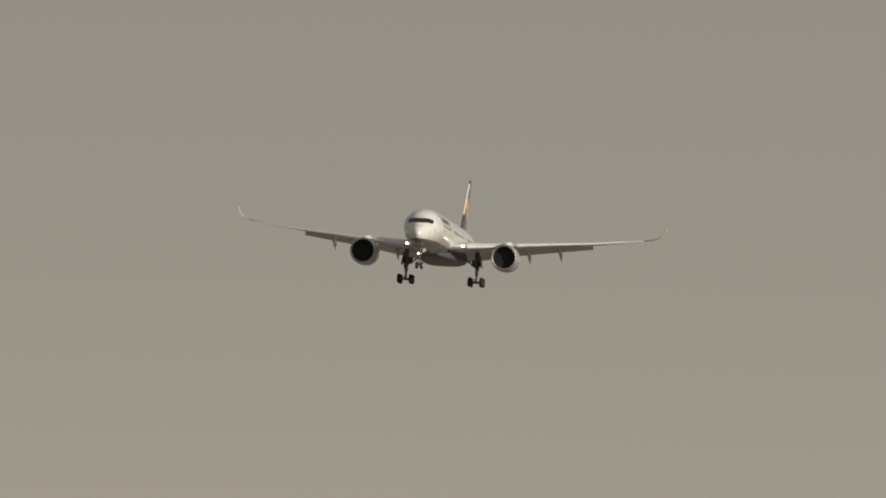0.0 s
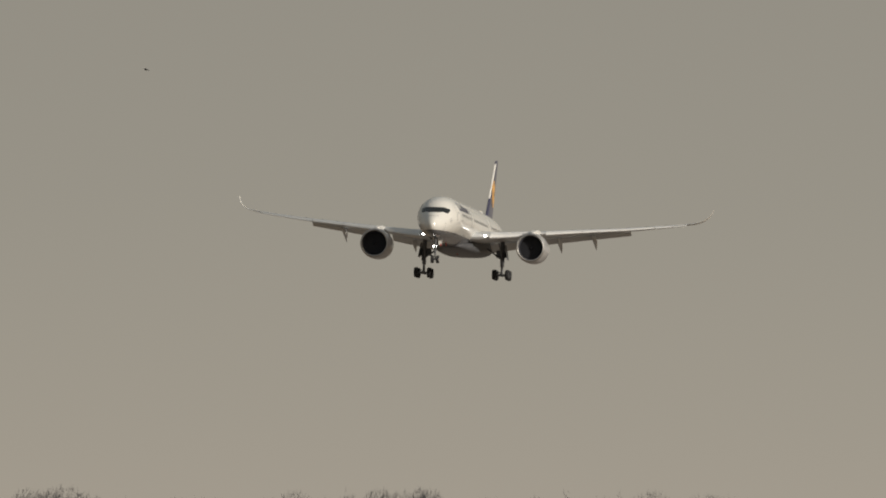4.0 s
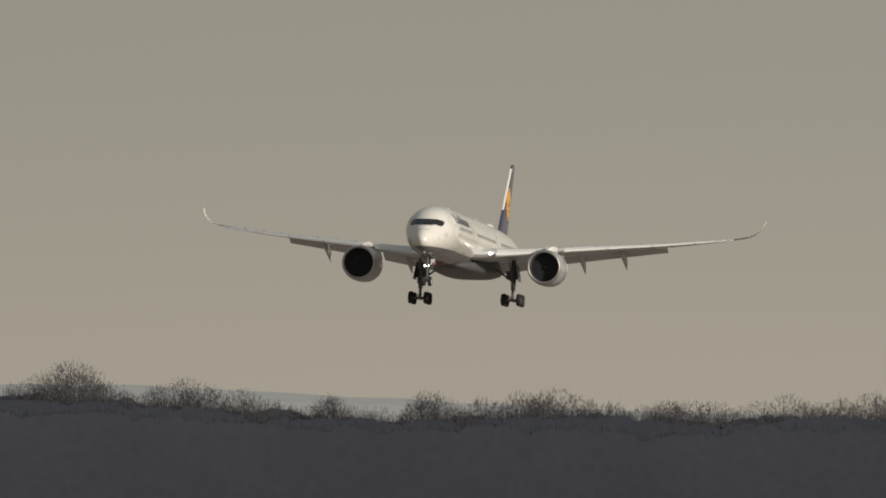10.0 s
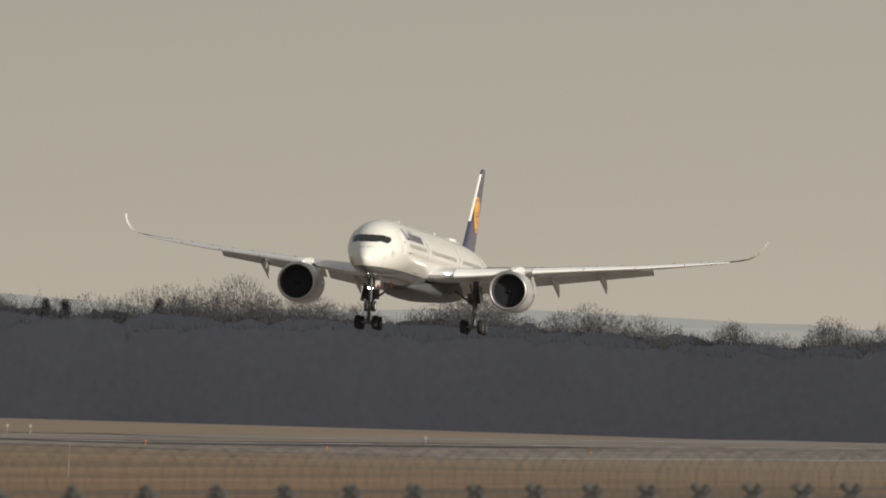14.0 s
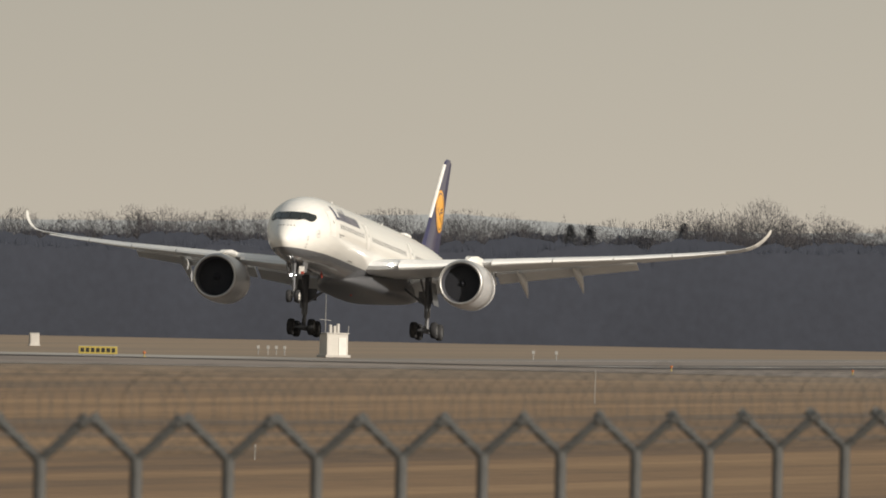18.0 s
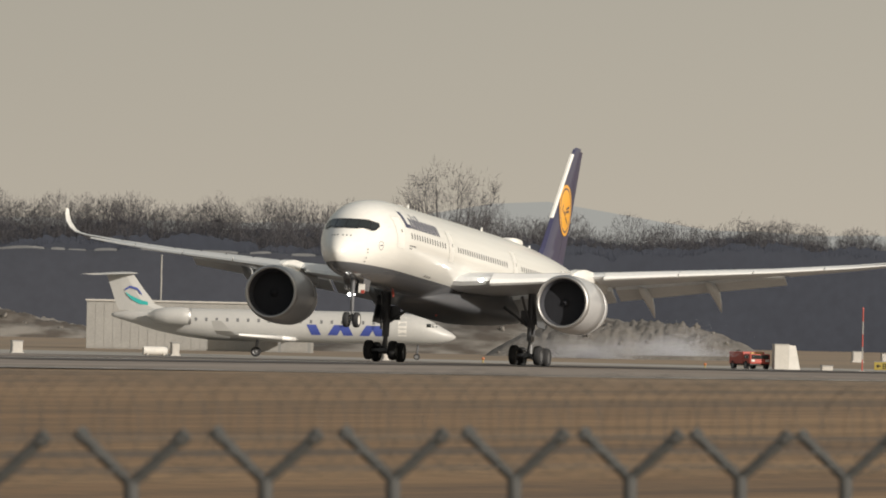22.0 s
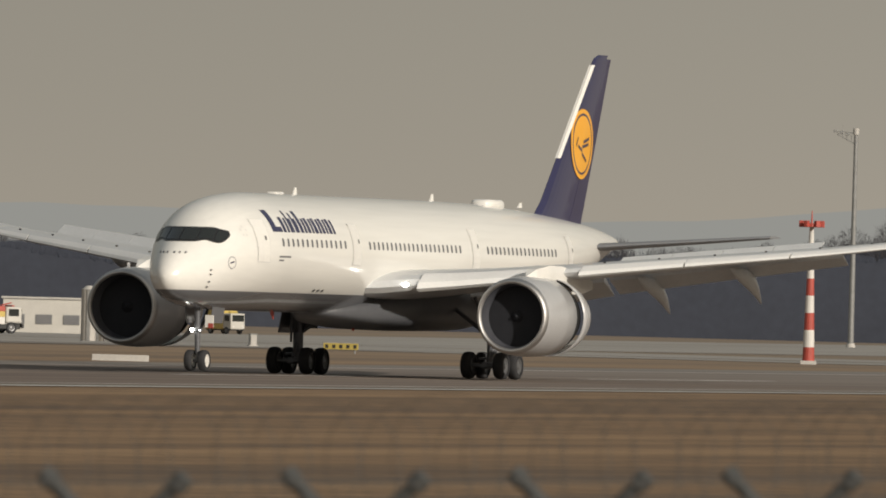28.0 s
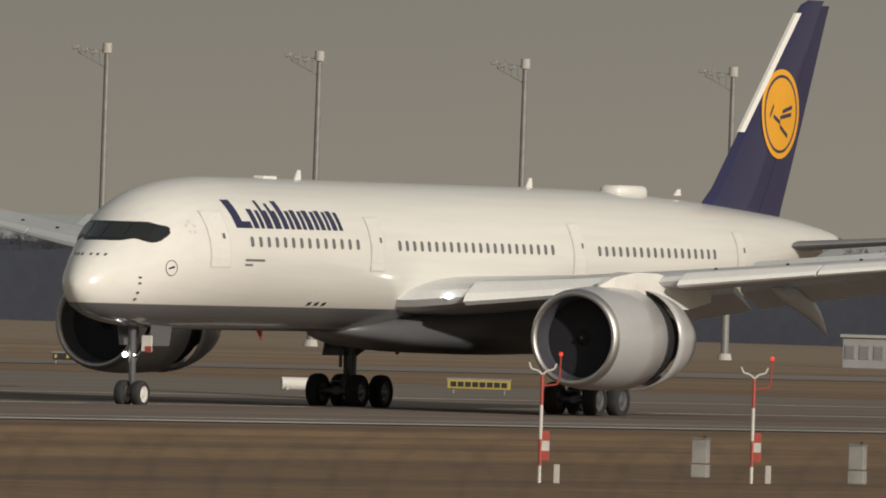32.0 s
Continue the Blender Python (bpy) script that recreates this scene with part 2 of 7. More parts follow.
def lathe(profile, axis_y=True, seg=40, caps=(False, False)):
    """Verts and faces of a turned body: profile rows (y, radius) about the local Y axis."""
    vs, fs = [], []
    for y, r in profile:
        for k in range(seg):
            a = 2 * math.pi * k / seg
            vs.append((r * math.cos(a), y, r * math.sin(a)))
    for i in range(len(profile) - 1):
        for k in range(seg):
            k2 = (k + 1) % seg
            fs.append((i * seg + k, i * seg + k2, (i + 1) * seg + k2, (i + 1) * seg + k))
    if caps[0]:
        fs.append(tuple(reversed(range(seg))))
    if caps[1]:
        b = (len(profile) - 1) * seg
        fs.append(tuple(range(b, b + seg)))
    return vs, fs


def shift(vs, x, y, z):
    return [(v[0] + x, v[1] + y, v[2] + z) for v in vs]


def lerp_rows(rows, x):
    """Smooth interpolation in rows of (x, values...)."""
    if x <= rows[0][0]:
        return rows[0][1:]
    for a, b in zip(rows, rows[1:]):
        if x <= b[0]:
            t = (x - a[0]) / (b[0] - a[0])
            return tuple(p + (q - p) * t for p, q in zip(a[1:], b[1:]))
    return rows[-1][1:]


# ---- ground ----
RUN_X = -338.0   # runway centreline


FALL = [(-400.0, -0.15), (1150.0, -0.15), (1220.0, -0.30), (1290.0, -0.47), (1354.0, -0.72), (1420.0, -0.93), (1500.0, -1.3), (1560.0, -1.6), (1650.0, -2.0), (1720.0, -2.1), (2000.0, -2.2), (2400.0, -2.2), (6000.0, -2.4)]


def ease(t):
    t = max(0.0, min(1.0, t))
    return t * t * (3 - 2 * t)


def ground_z(x, y):
    """Level under the runway, falling gently away to the east, rising to the bank on which the fence and the viewer stand."""
    z = lerp_rows(FALL, y)[0]
    z -= 0.5 * ease((x + 338.0) / 35.0) * ease((y - 1000.0) / 200.0)
    z += 1.45 * ease((x + 130.0) / 98.0)
    return z + 2.35 * ease((x + 26.0) / 24.0)


def at(azimuth, distance, dz=0.0):
    """A place on the ground by its bearing from the viewer (degrees left of +Y) and its distance."""
    a = radians(azimuth)
    x, y = -math.sin(a) * distance, math.cos(a) * distance
    return (x, y, ground_z(x, y) + dz)


# ---- the landing airliner ----
# Stations run aft from the nose; the local origin lies on the ground below the main gear.
GEAR = 33.27
HULL = [(-0.35, 4.62, 4.50, 0.06), (-0.2, 5.02, 4.12, 0.40), (0.2, 5.48, 3.76, 0.76), (0.8, 5.95, 3.50, 1.13), (1.6, 6.42, 3.31, 1.48), (2.5, 7.00, 3.18, 1.83), (3.4, 7.62, 3.10, 2.14),
        (4.6, 8.20, 3.04, 2.46), (6.2, 8.62, 3.00, 2.77), (8.5, 8.88, 2.98, 2.96), (10.5, 8.95, 2.98, 2.98), (20.0, 8.95, 2.98, 2.98), (35.0, 8.95, 2.98, 2.98), (42.0, 8.92, 3.00, 2.98),
        (46.0, 8.84, 3.14, 2.96), (50.0, 8.70, 3.55, 2.83), (54.0, 8.50, 4.20, 2.50), (58.0, 8.26, 5.00, 1.98), (61.0, 8.05, 5.70, 1.46), (64.0, 7.74, 6.40, 0.86), (66.0, 7.45, 6.85, 0.42), (66.8, 7.26, 6.98, 0.14)]


def smooth_rows(rows, step):
    """Catmull-Rom samples of rows."""
    out = []
    for i in range(len(rows) - 1):
        p0, p1, p2, p3 = rows[max(i - 1, 0)], rows[i], rows[i + 1], rows[min(i + 2, len(rows) - 1)]
        k = max(1, int((p2[0] - p1[0]) / step))
        for j in range(k):
            t = j / k
            row = [p1[0] + (p2[0] - p1[0]) * t]
            for c in range(1, len(p1)):
                d1 = (p2[c] - p0[c]) / max(1e-6, p2[0] - p0[0]) * (p2[0] - p1[0])
                d2 = (p3[c] - p1[c]) / max(1e-6, p3[0] - p1[0]) * (p2[0] - p1[0])
                h = t * t * (3 - 2 * t)
                row.append(p1[c] * (1 - h) + p2[c] * h + d1 * t * (1 - t) ** 2 - d2 * t * t * (1 - t))
            out.append(tuple(row))
    return out + [tuple(rows[-1])]


HULL_S = smooth_rows(HULL, 0.5)


def hull_side(x, z, side, out=0.0):
    """The point of the hull's skin at a station and height, on one side (+1: its left), out metres proud."""
    top, low, w = lerp_rows(HULL_S, x)
    mid, h = (top + low) / 2, (top - low) / 2
    c = max(-0.999, min(0.999, (z - mid) / h))
    y = w * math.sqrt(1 - c * c)
    nrm = Vector((y / (w * w), 0, (z - mid) / (h * h))).normalized()
    return Vector((side * (y + out * nrm.x), x - GEAR, z + out * nrm.z))


def hull_front(y, z, out=0.0):
    """The point of the nose's skin at a lateral place and height."""
    lo, hi = -0.3, 6.0
    for _ in range(40):
        x = (lo + hi) / 2
        top, low, w = lerp_rows(HULL_S, x)
        c = (z - (top + low) / 2) / ((top - low) / 2)
        inside = abs(c) < 1 and w * math.sqrt(1 - c * c) >= abs(y)
        lo, hi = (lo, x) if inside else (x, hi)
    return Vector((y * (1 + 0.4 * out), hi - GEAR - 0.8 * out, z + 0.6 * out))


def front_patch(name, cols, material, parent, out, label="", nz=6):
    """A raised patch on the nose through columns (y, z0, z1)."""
    vs, fs = [], []
    for lift in (out, -0.03):
        for y, z0, z1 in cols:
            vs += [hull_front(y, z0 + (z1 - z0) * j / nz, lift) for j in range(nz + 1)]
    n, m = len(cols), nz + 1
    for i in range(n - 1):
        for j in range(nz):
            a = i * m + j
            fs.append((a, a + m, a + m + 1, a + 1))
        b = n * m
        fs.append((i * m, b + i * m, b + (i + 1) * m, (i + 1) * m))
        fs.append((i * m + nz, (i + 1) * m + nz, b + (i + 1) * m + nz, b + i * m + nz))
    return mesh_part(name, vs, fs, material, parent, label)


def skin_patch(name, outline, side, material, parent, out=0.015, nx=1, nz=1, label=""):
    """A thin raised patch on the hull between stations x0..x1 whose lower and upper edges are rows (x, z0, z1)."""
    vs, fs = [], []
    cols = len(outline)
    for x, z0, z1 in outline:
        for j in range(nz + 1):
            vs.append(hull_side(x, z0 + (z1 - z0) * j / nz, side, out))
    for i in range(cols - 1):
        for j in range(nz):
            a = i * (nz + 1) + j
            q = (a, a + nz + 1, a + nz + 2, a + 1)
            fs.append(q if side > 0 else tuple(reversed(q)))
    k = len(vs)
    # rim back to the skin, so that the patch has thickness
    vs += [hull_side(x, z0 + (z1 - z0) * j / nz, side, -0.02) for x, z0, z1 in outline for j in (0, nz)]
    for i in range(cols - 1):
        a, b = i * (nz + 1), (i + 1) * (nz + 1)
        fs.append((a, k + 2 * i, k + 2 * i + 2, b))
        fs.append((a + nz, b + nz, k + 2 * i + 3, k + 2 * i + 1))
    return mesh_part(name, vs, fs, material, parent, label)


def wing_at(y):
    """Leading edge, trailing edge (stations), height and thickness ratio at a span position."""
    return lerp_rows([(0.0, 20.0, 37.8, 4.25, 0.135), (3.0, 22.3, 37.6, 4.35, 0.13), (6.5, 24.9, 37.5, 4.75, 0.12), (10.6, 27.7, 37.7, 5.3, 0.112), (16.0, 31.4, 39.3, 6.0, 0.105),
                      (22.0, 35.5, 41.1, 6.75, 0.10), (27.0, 38.9, 42.6, 7.5, 0.095), (29.0, 40.2, 43.0, 7.85, 0.09), (30.0, 40.9, 43.2, 8.02, 0.085), (30.8, 41.4, 43.4, 8.24, 0.08), (31.4, 42.0, 43.7, 8.58, 0.08), (31.9, 42.7, 44.1, 9.1, 0.08), (32.2, 43.4, 44.5, 9.6, 0.08), (32.35, 44.0, 44.8, 10.08, 0.08)], y)


AIRFOIL = [(1.0, 0.0), (0.85, 0.30), (0.6, 0.66), (0.4, 0.82), (0.2, 0.74), (0.08, 0.5), (0.02, 0.26), (0.0, 0.0), (0.02, -0.2), (0.08, -0.33), (0.25, -0.44), (0.5, -0.36), (0.75, -0.15), (0.9, -0.02)]


def section(le, te, z, thick, f0=0.0, f1=1.0):
    """An aerofoil loop in (station, z), cut to the chord fractions f0..f1."""
    c = te - le
    up = [p for p in AIRFOIL[:8]]
    lo = [p for p in AIRFOIL[7:]] + [AIRFOIL[0]]
    def zat(rows, f):
        rows = sorted(rows)
        return lerp_rows([(a, b) for a, b in rows], f)[0]
    n = 8
    pts = []
    for k in range(n + 1):
        f = f1 + (f0 - f1) * (1 - (1 - k / n) ** 1.6 if f0 == 0 else k / n)
        pts.append((le + f * c, z + zat(up, f) * thick * c * 0.62))
    for k in range(1, n + 1):
        f = f0 + (f1 - f0) * ((k / n) ** 1.6 if f0 == 0 else k / n)
        if k == n and f1 == 1.0:
            break
        pts.append((le + f * c, z + zat(lo, f) * thick * c * 0.62))
    return pts


def loft(loops, close=True):
    """Verts and faces through loops of equal length."""
    vs = [v for lp in loops for v in lp]
    n = len(loops[0])
    fs = []
    for i in range(len(loops) - 1):
        for k in range(n):
            k2 = (k + 1) % n
            fs.append((i * n + k, (i + 1) * n + k, (i + 1) * n + k2, i * n + k2))
    if close:
        fs.append(tuple(range(n)))
        fs.append(tuple(reversed(range((len(loops) - 1) * n, len(loops) * n))))
    return vs, fs


def wing_piece(name, side, ys, f0, f1, material, parent, label="", drop=0.0, aft=0.0, turn=0.0, te_only=False):
    """A spanwise piece of the wing between chord fractions f0 and f1, dropped, moved aft and turned about its front edge."""
    loops = []
    for y in ys:
        le, te, z, th = wing_at(y)
        lp = section(le, te, z, th, f0, f1)
        ox, oz = le + f0 * (te - le), z
        c, s = math.cos(radians(turn)), math.sin(radians(turn))
        row = []
        for x, zz in lp:
            dx, dz = x - ox, zz - oz
            row.append((side * y, ox + dx * c + dz * s + aft - GEAR, oz - dx * s + dz * c - drop))
        loops.append(row)
    vs, fs = loft(loops)
    if side > 0:
        fs = [tuple(reversed(q)) for q in fs]
    return mesh_part(name, vs, fs, material, parent, label, smooth=False)


def spans(a, b, n):
    return [a + (b - a) * i / n for i in range(n + 1)]


def wheel(parent, x, y, z, r, w, name="wheel", rim=None):
    """A tyre with its rim, axle along local X."""
    prof = [(-w / 2, r * 0.62), (-w / 2, r * 0.86), (-w * 0.42, r * 0.95), (-w * 0.2, r), (w * 0.2, r), (w * 0.42, r * 0.95), (w / 2, r * 0.86), (w / 2, r * 0.62)]
    vs, fs = lathe(prof, seg=28)
    vs = [(v[1] + x, v[0] + y, v[2] + z) for v in vs]
    ty = mesh_part(name, vs, [tuple(reversed(q)) for q in fs], M_TYRE, parent, "worn black rubber tyre", True)
    prof = [(-w * 0.4, 0.02), (-w * 0.4, r * 0.2), (-w * 0.28, r * 0.3), (-w * 0.3, r * 0.55), (-w * 0.45, r * 0.63), (w * 0.45, r * 0.63), (w * 0.3, r * 0.55), (w * 0.28, r * 0.3), (w * 0.4, r * 0.2), (w * 0.4, 0.02)]
    vs, fs = lathe(prof, seg=20, caps=(True, True))
    vs = [(v[1] + x, v[0] + y, v[2] + z) for v in vs]
    mesh_part("rim", vs, [tuple(reversed(q)) for q in fs], rim or M_RIM, ty, "grey metal rim", True)
    return ty


def make_airliner():
    air = thing("airliner", "white wide-body airliner with dark blue tail and landing gear down", "airplane")
    # fuselage
    seg = 56
    loops = []
    for x, top, low, w in HULL_S:
        mid, h = (top + low) / 2, (top - low) / 2
        loops.append([(w * math.cos(2 * math.pi * k / seg), x - GEAR, mid + h * math.sin(2 * math.pi * k / seg)) for k in range(seg)])
    vs, fs = loft(loops)
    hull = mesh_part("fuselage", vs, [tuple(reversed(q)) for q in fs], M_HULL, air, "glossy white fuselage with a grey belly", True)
    # belly fairing with wing roots
    loops = []
    for x, w, low, top in [(20.3, 0.5, 2.98, 3.2), (22.0, 1.5, 2.66, 3.5), (24.5, 2.4, 2.38, 3.9), (28.0, 3.05, 2.22, 4.5), (32.0, 3.25, 2.18, 5.0), (37.0, 3.35, 2.25, 5.0), (41.0, 2.9, 2.6, 4.7), (44.5, 0.8, 3.05, 3.8)]:
        lp = []
        for k in range(28):
            a = 2 * math.pi * k / 28
            ca, sa = math.cos(a), math.sin(a)
            e = 0.6
            lp.append((w * abs(ca) ** e * (1 if ca > 0 else -1), x - GEAR, (top + low) / 2 + (top - low) / 2 * abs(sa) ** e * (1 if sa > 0 else -1)))
        loops.append(lp)
    vs, fs = loft(loops)
    mesh_part("belly_fairing", vs, [tuple(reversed(q)) for q in fs], M_BELLY, air, "grey belly fairing, darkened further as in shade", True)
    # cockpit: black mask round six panes
    def mask_z(u):
        a = abs(u)
        low = 6.36 + 0.09 * math.exp(-((a - 0.59) / 0.12) ** 2) - 0.05 * math.exp(-((a - 0.86) / 0.1) ** 2)
        high = 7.10 - 0.13 * ease((a - 0.60) / 0.3)
        # the outer ends are rounded
        mid, half = (low + high) / 2, (high - low) / 2
        half *= math.sqrt(max(0.02, 1 - max(0.0, (a - 0.86) / 0.14) ** 2.4))
        return (mid - half, mid + half)
    cols = [(1.91 * u, *mask_z(u)) for u in [-1 + 2 * i / 44 for i in range(45)]]
    mask = front_patch("cockpit_mask", cols, M_MASK, hull, 0.02, "black mask round the cockpit windows")
    for a, b in ((-0.97, -0.76), (-0.73, -0.43), (-0.40, -0.02), (0.02, 0.40), (0.43, 0.73), (0.76, 0.97)):
        cols = []
        for i in range(9):
            u = a + (b - a) * i / 8
            z0, z1 = mask_z(u)
            cols.append((1.91 * u, z0 + min(0.09, 0.2 * (z1 - z0)), z1 - min(0.08, 0.2 * (z1 - z0))))
        front_patch("cockpit_window", cols, M_GLASS, mask, 0.035)
    # cabin windows and doors on both sides
    for s in (1, -1):
        for x0, x1, n in ((8.7, 17.6, 14), (21.2, 34.6, 22), (38.8, 49.5, 18)):
            for i in range(n):
                x = x0 + (x1 - x0) * i / (n - 1)
                skin_patch("cabin_window", [(x - 0.13, 6.34, 6.58), (x - 0.07, 6.26, 6.66), (x + 0.07, 6.26, 6.66), (x + 0.13, 6.34, 6.58)], s, M_PANE, hull, 0.012, nz=1)
        for x, hw, z0, z1 in ((6.4, 0.68, 5.42, 7.6), (19.3, 0.62, 5.42, 7.55), (37.0, 0.56, 5.42, 7.55), (52.4, 0.5, 5.55, 7.4)):
            t = 0.05
            door = skin_patch("door", [(x - hw + t, z0 + t, z1 - t), (x + hw - t, z0 + t, z1 - t)], s, M_WHITE, hull, 0.02, nz=6, label="closed white passenger door")
            for a, b, c, d in ((x - hw, x - hw + t, z0, z1), (x + hw - t, x + hw, z0, z1), (x - hw, x + hw, z0, z0 + t), (x - hw, x + hw, z1 - t, z1)):
                skin_patch("door_seam", [(a, c, d), (b, c, d)], s, M_SEAM, door, 0.012, nz=6 if d - c > 1 else 1)
            skin_patch("door_window", [(x + 0.2, 6.55, 6.75), (x + 0.36, 6.55, 6.75)], s, M_PANE, door, 0.032)
        # the operator's wordmark as plain slanting blocks
        xx = 7.75
        for w, z1 in ((1.15, 8.05), (0.8, 7.72), (0.5, 8.05), (0.5, 7.95), (0.85, 8.05), (0.8, 7.72), (0.85, 7.72), (0.75, 7.72), (0.8, 7.72)):
            vs, fs, n = [], [], 5
            for x in (xx, xx + w * 0.5):
                vs += [hull_side(x - 0.12 * j / n, 6.98 + (z1 - 6.98) * j / n, s, 0.011) for j in range(n + 1)]
            k = len(vs)
            for x in (xx + w * 0.5, xx + w * 1.06):
                vs += [hull_side(x - 0.06 * j / n, 6.98 + 0.26 * j / n if w > 1 else 6.98 + 0.70 * j / n, s, 0.011) for j in range(n + 1)]
            for b0 in (0, k):
                if b0 and 0.6 < w < 1:
                    # an inner gap splits the rounder blocks
                    vs[k:] = [v + (vs[k + n + 1] - vs[k]) * 0.35 * (1 if i <= n else 0) for i, v in enumerate(vs[k:])]
                for j in range(n):
                    q = (b0 + j, b0 + n + 1 + j, b0 + n + 2 + j, b0 + 1 + j)
                    fs.append(q if s > 0 else tuple(reversed(q)))
            mesh_part("wordmark_block", vs, fs, M_TAIL, hull, "dark blue wordmark block")
            xx += w + 0.22
        # round emblem at the nose and small marks
        c0 = (3.5, 5.36)
        ring = []
        for k in range(20):
            a = 2 * math.pi * k / 20
            ring.append((math.cos(a), math.sin(a)))
        vs, fs = [], []
        for r in (0.31, 0.28):
            vs += [hull_side(c0[0] + r * u, c0[1] + r * v, s, 0.011) for u, v in ring]
        for k in range(20):
            q = (k, (k + 1) % 20, 20 + (k + 1) % 20, 20 + k)
            fs.append(q if s > 0 else tuple(reversed(q)))
        mesh_part("nose_emblem", vs, fs, M_TAIL, hull, "small dark blue ring emblem")
        skin_patch("nose_emblem_bar", [(3.34, 5.31, 5.37), (3.66, 5.37, 5.45)], s, M_TAIL, hull, 0.012)
        skin_patch("registration_bar", [(8.15, 5.70, 5.79), (9.7, 5.70, 5.79)], s, M_PANE, hull, 0.011)
        skin_patch("registration_bar", [(8.15, 5.52, 5.60), (8.75, 5.52, 5.60)], s, M_PANE, hull, 0.011)
        for i in range(5):
            a = 2 * math.pi * i / 5 + 0.3
            skin_patch("star_mark", [(4.9 + 0.22 * math.cos(a) - .06, 6.95 + 0.22 * math.sin(a) - .05, 6.95 + 0.22 * math.sin(a) + .05), (4.9 + 0.22 * math.cos(a) + .06, 6.95 + 0.22 * math.sin(a) - .05, 6.95 + 0.22 * math.sin(a) + .05)], s, M_SEAM, hull, 0.011)
        for z in (4.14, 4.39, 4.75, 4.97):
            skin_patch("probe", [(1.88, z - 0.03, z + 0.03), (2.0, z - 0.03, z + 0.03)], s, M_STRUT, hull, 0.05)
        for i in range(3):
            skin_patch("vent", [(14.6 + 0.62 * i, 4.02, 4.14), (14.9 + 0.62 * i, 4.06, 4.18)], s, M_BLACK, hull, 0.011)
            front_patch("probe", [(s * (0.14 + 0.24 * i), 5.77, 5.84), (s * (0.22 + 0.24 * i), 5.77, 5.84)], M_STRUT, hull, 0.04, "", 1)
    # dome, antennas, beacons, tail cone outlet
    loops = []
    for f, r in ((0.0, 1.0), (0.55, 0.99), (0.85, 0.93), (1.0, 0.78)):
        loops.append([(0.62 * r * math.copysign(abs(math.cos(a)) ** 0.55, math.cos(a)), 46.7 - GEAR + 1.38 * r * math.copysign(abs(math.sin(a)) ** 0.55, math.sin(a)), 8.72 + 0.43 * f) for a in [2 * math.pi * k / 24 for k in range(24)]])
    vs, fs = loft(loops)
    mesh_part("antenna_dome", vs, [tuple(reversed(q)) for q in fs], M_WHITE, air, "white satellite antenna dome", True)
    for x, h in ((17.6, 0.5), (37.8, 0.5), (51.3, 0.26)):
        vs, fs = loft([[(-0.04, x - GEAR, 8.80), (0.04, x - GEAR, 8.80), (0.04, x + 0.6 - GEAR, 8.80), (-0.04, x + 0.6 - GEAR, 8.80)], [(-0.02, x + 0.34 - GEAR, 8.80 + h), (0.02, x + 0.34 - GEAR, 8.80 + h), (0.02, x + 0.56 - GEAR, 8.80 + h), (-0.02, x + 0.56 - GEAR, 8.80 + h)]])
        mesh_part("blade_antenna", vs, fs, M_WHITE, air)
    part("roof_fairing", box_bm(0.5, 1.1, 0.16, (0, 15.2 - GEAR, 8.96), 0.05), M_WHITE, air)
    bm = bmesh.new()
    bmesh.ops.create_uvsphere(bm, u_segments=12, v_segments=8, radius=0.085, matrix=Matrix.Translation((0, 27.0 - GEAR, 2.22)))
    part("beacon", bm, M_RED, air, "red belly beacon")
    part("drain_mast", rod_bm((0, 15.1 - GEAR, 3.05), (0, 15.3 - GEAR, 2.62), 0.13, 0.03, 8), M_RED, air, "red drain mast under the belly")
    vs, fs = lathe([(66.7 - GEAR, 0.2), (67.0 - GEAR, 0.17), (66.6 - GEAR, 0.15)], seg=16)
    mesh_part("tail_outlet", shift(vs, 0, 0, 7.1), fs, M_STRUT, air)
    # wings
    for s in (1, -1):
        ys = [0.0, 3.0, 6.5, 10.6, 13.5, 16.0, 19.0, 22.0, 24.5, 27.0, 28.0, 29.0, 30.0, 30.8]
        w = wing_piece("wing", s, ys, 0.0, 0.80, M_WING, air, "grey swept wing with an upturned tip")
        wing_piece("winglet", s, [30.8, 31.1, 31.4, 31.65, 31.9, 32.05, 32.2, 32.28, 32.35], 0.0, 1.0, M_WHITE, w, "white upswept winglet")
        wing_piece("wingtip_panel", s, [y for y in ys if y >= 22.0], 0.80, 1.0, M_WING, w)
        for a, b in ((4.75, 9.6), (11.7, 16.2), (16.3, 20.8), (20.9, 25.2), (25.3, 29.3)):
            wing_piece("slat", s, spans(a, b, 3), 0.0, 0.09, M_SLAT, w, "pale grey lowered slat", drop=0.20, aft=-0.34, turn=-11)
        wing_piece("inner_flap", s, spans(3.3, 10.2, 4), 0.80, 1.0, M_WING, w, "lowered flap", drop=0.12, aft=0.5, turn=24)
        wing_piece("outer_flap", s, spans(10.5, 21.7, 6), 0.80, 1.0, M_WING, w, "lowered flap", drop=0.1, aft=0.45, turn=24)
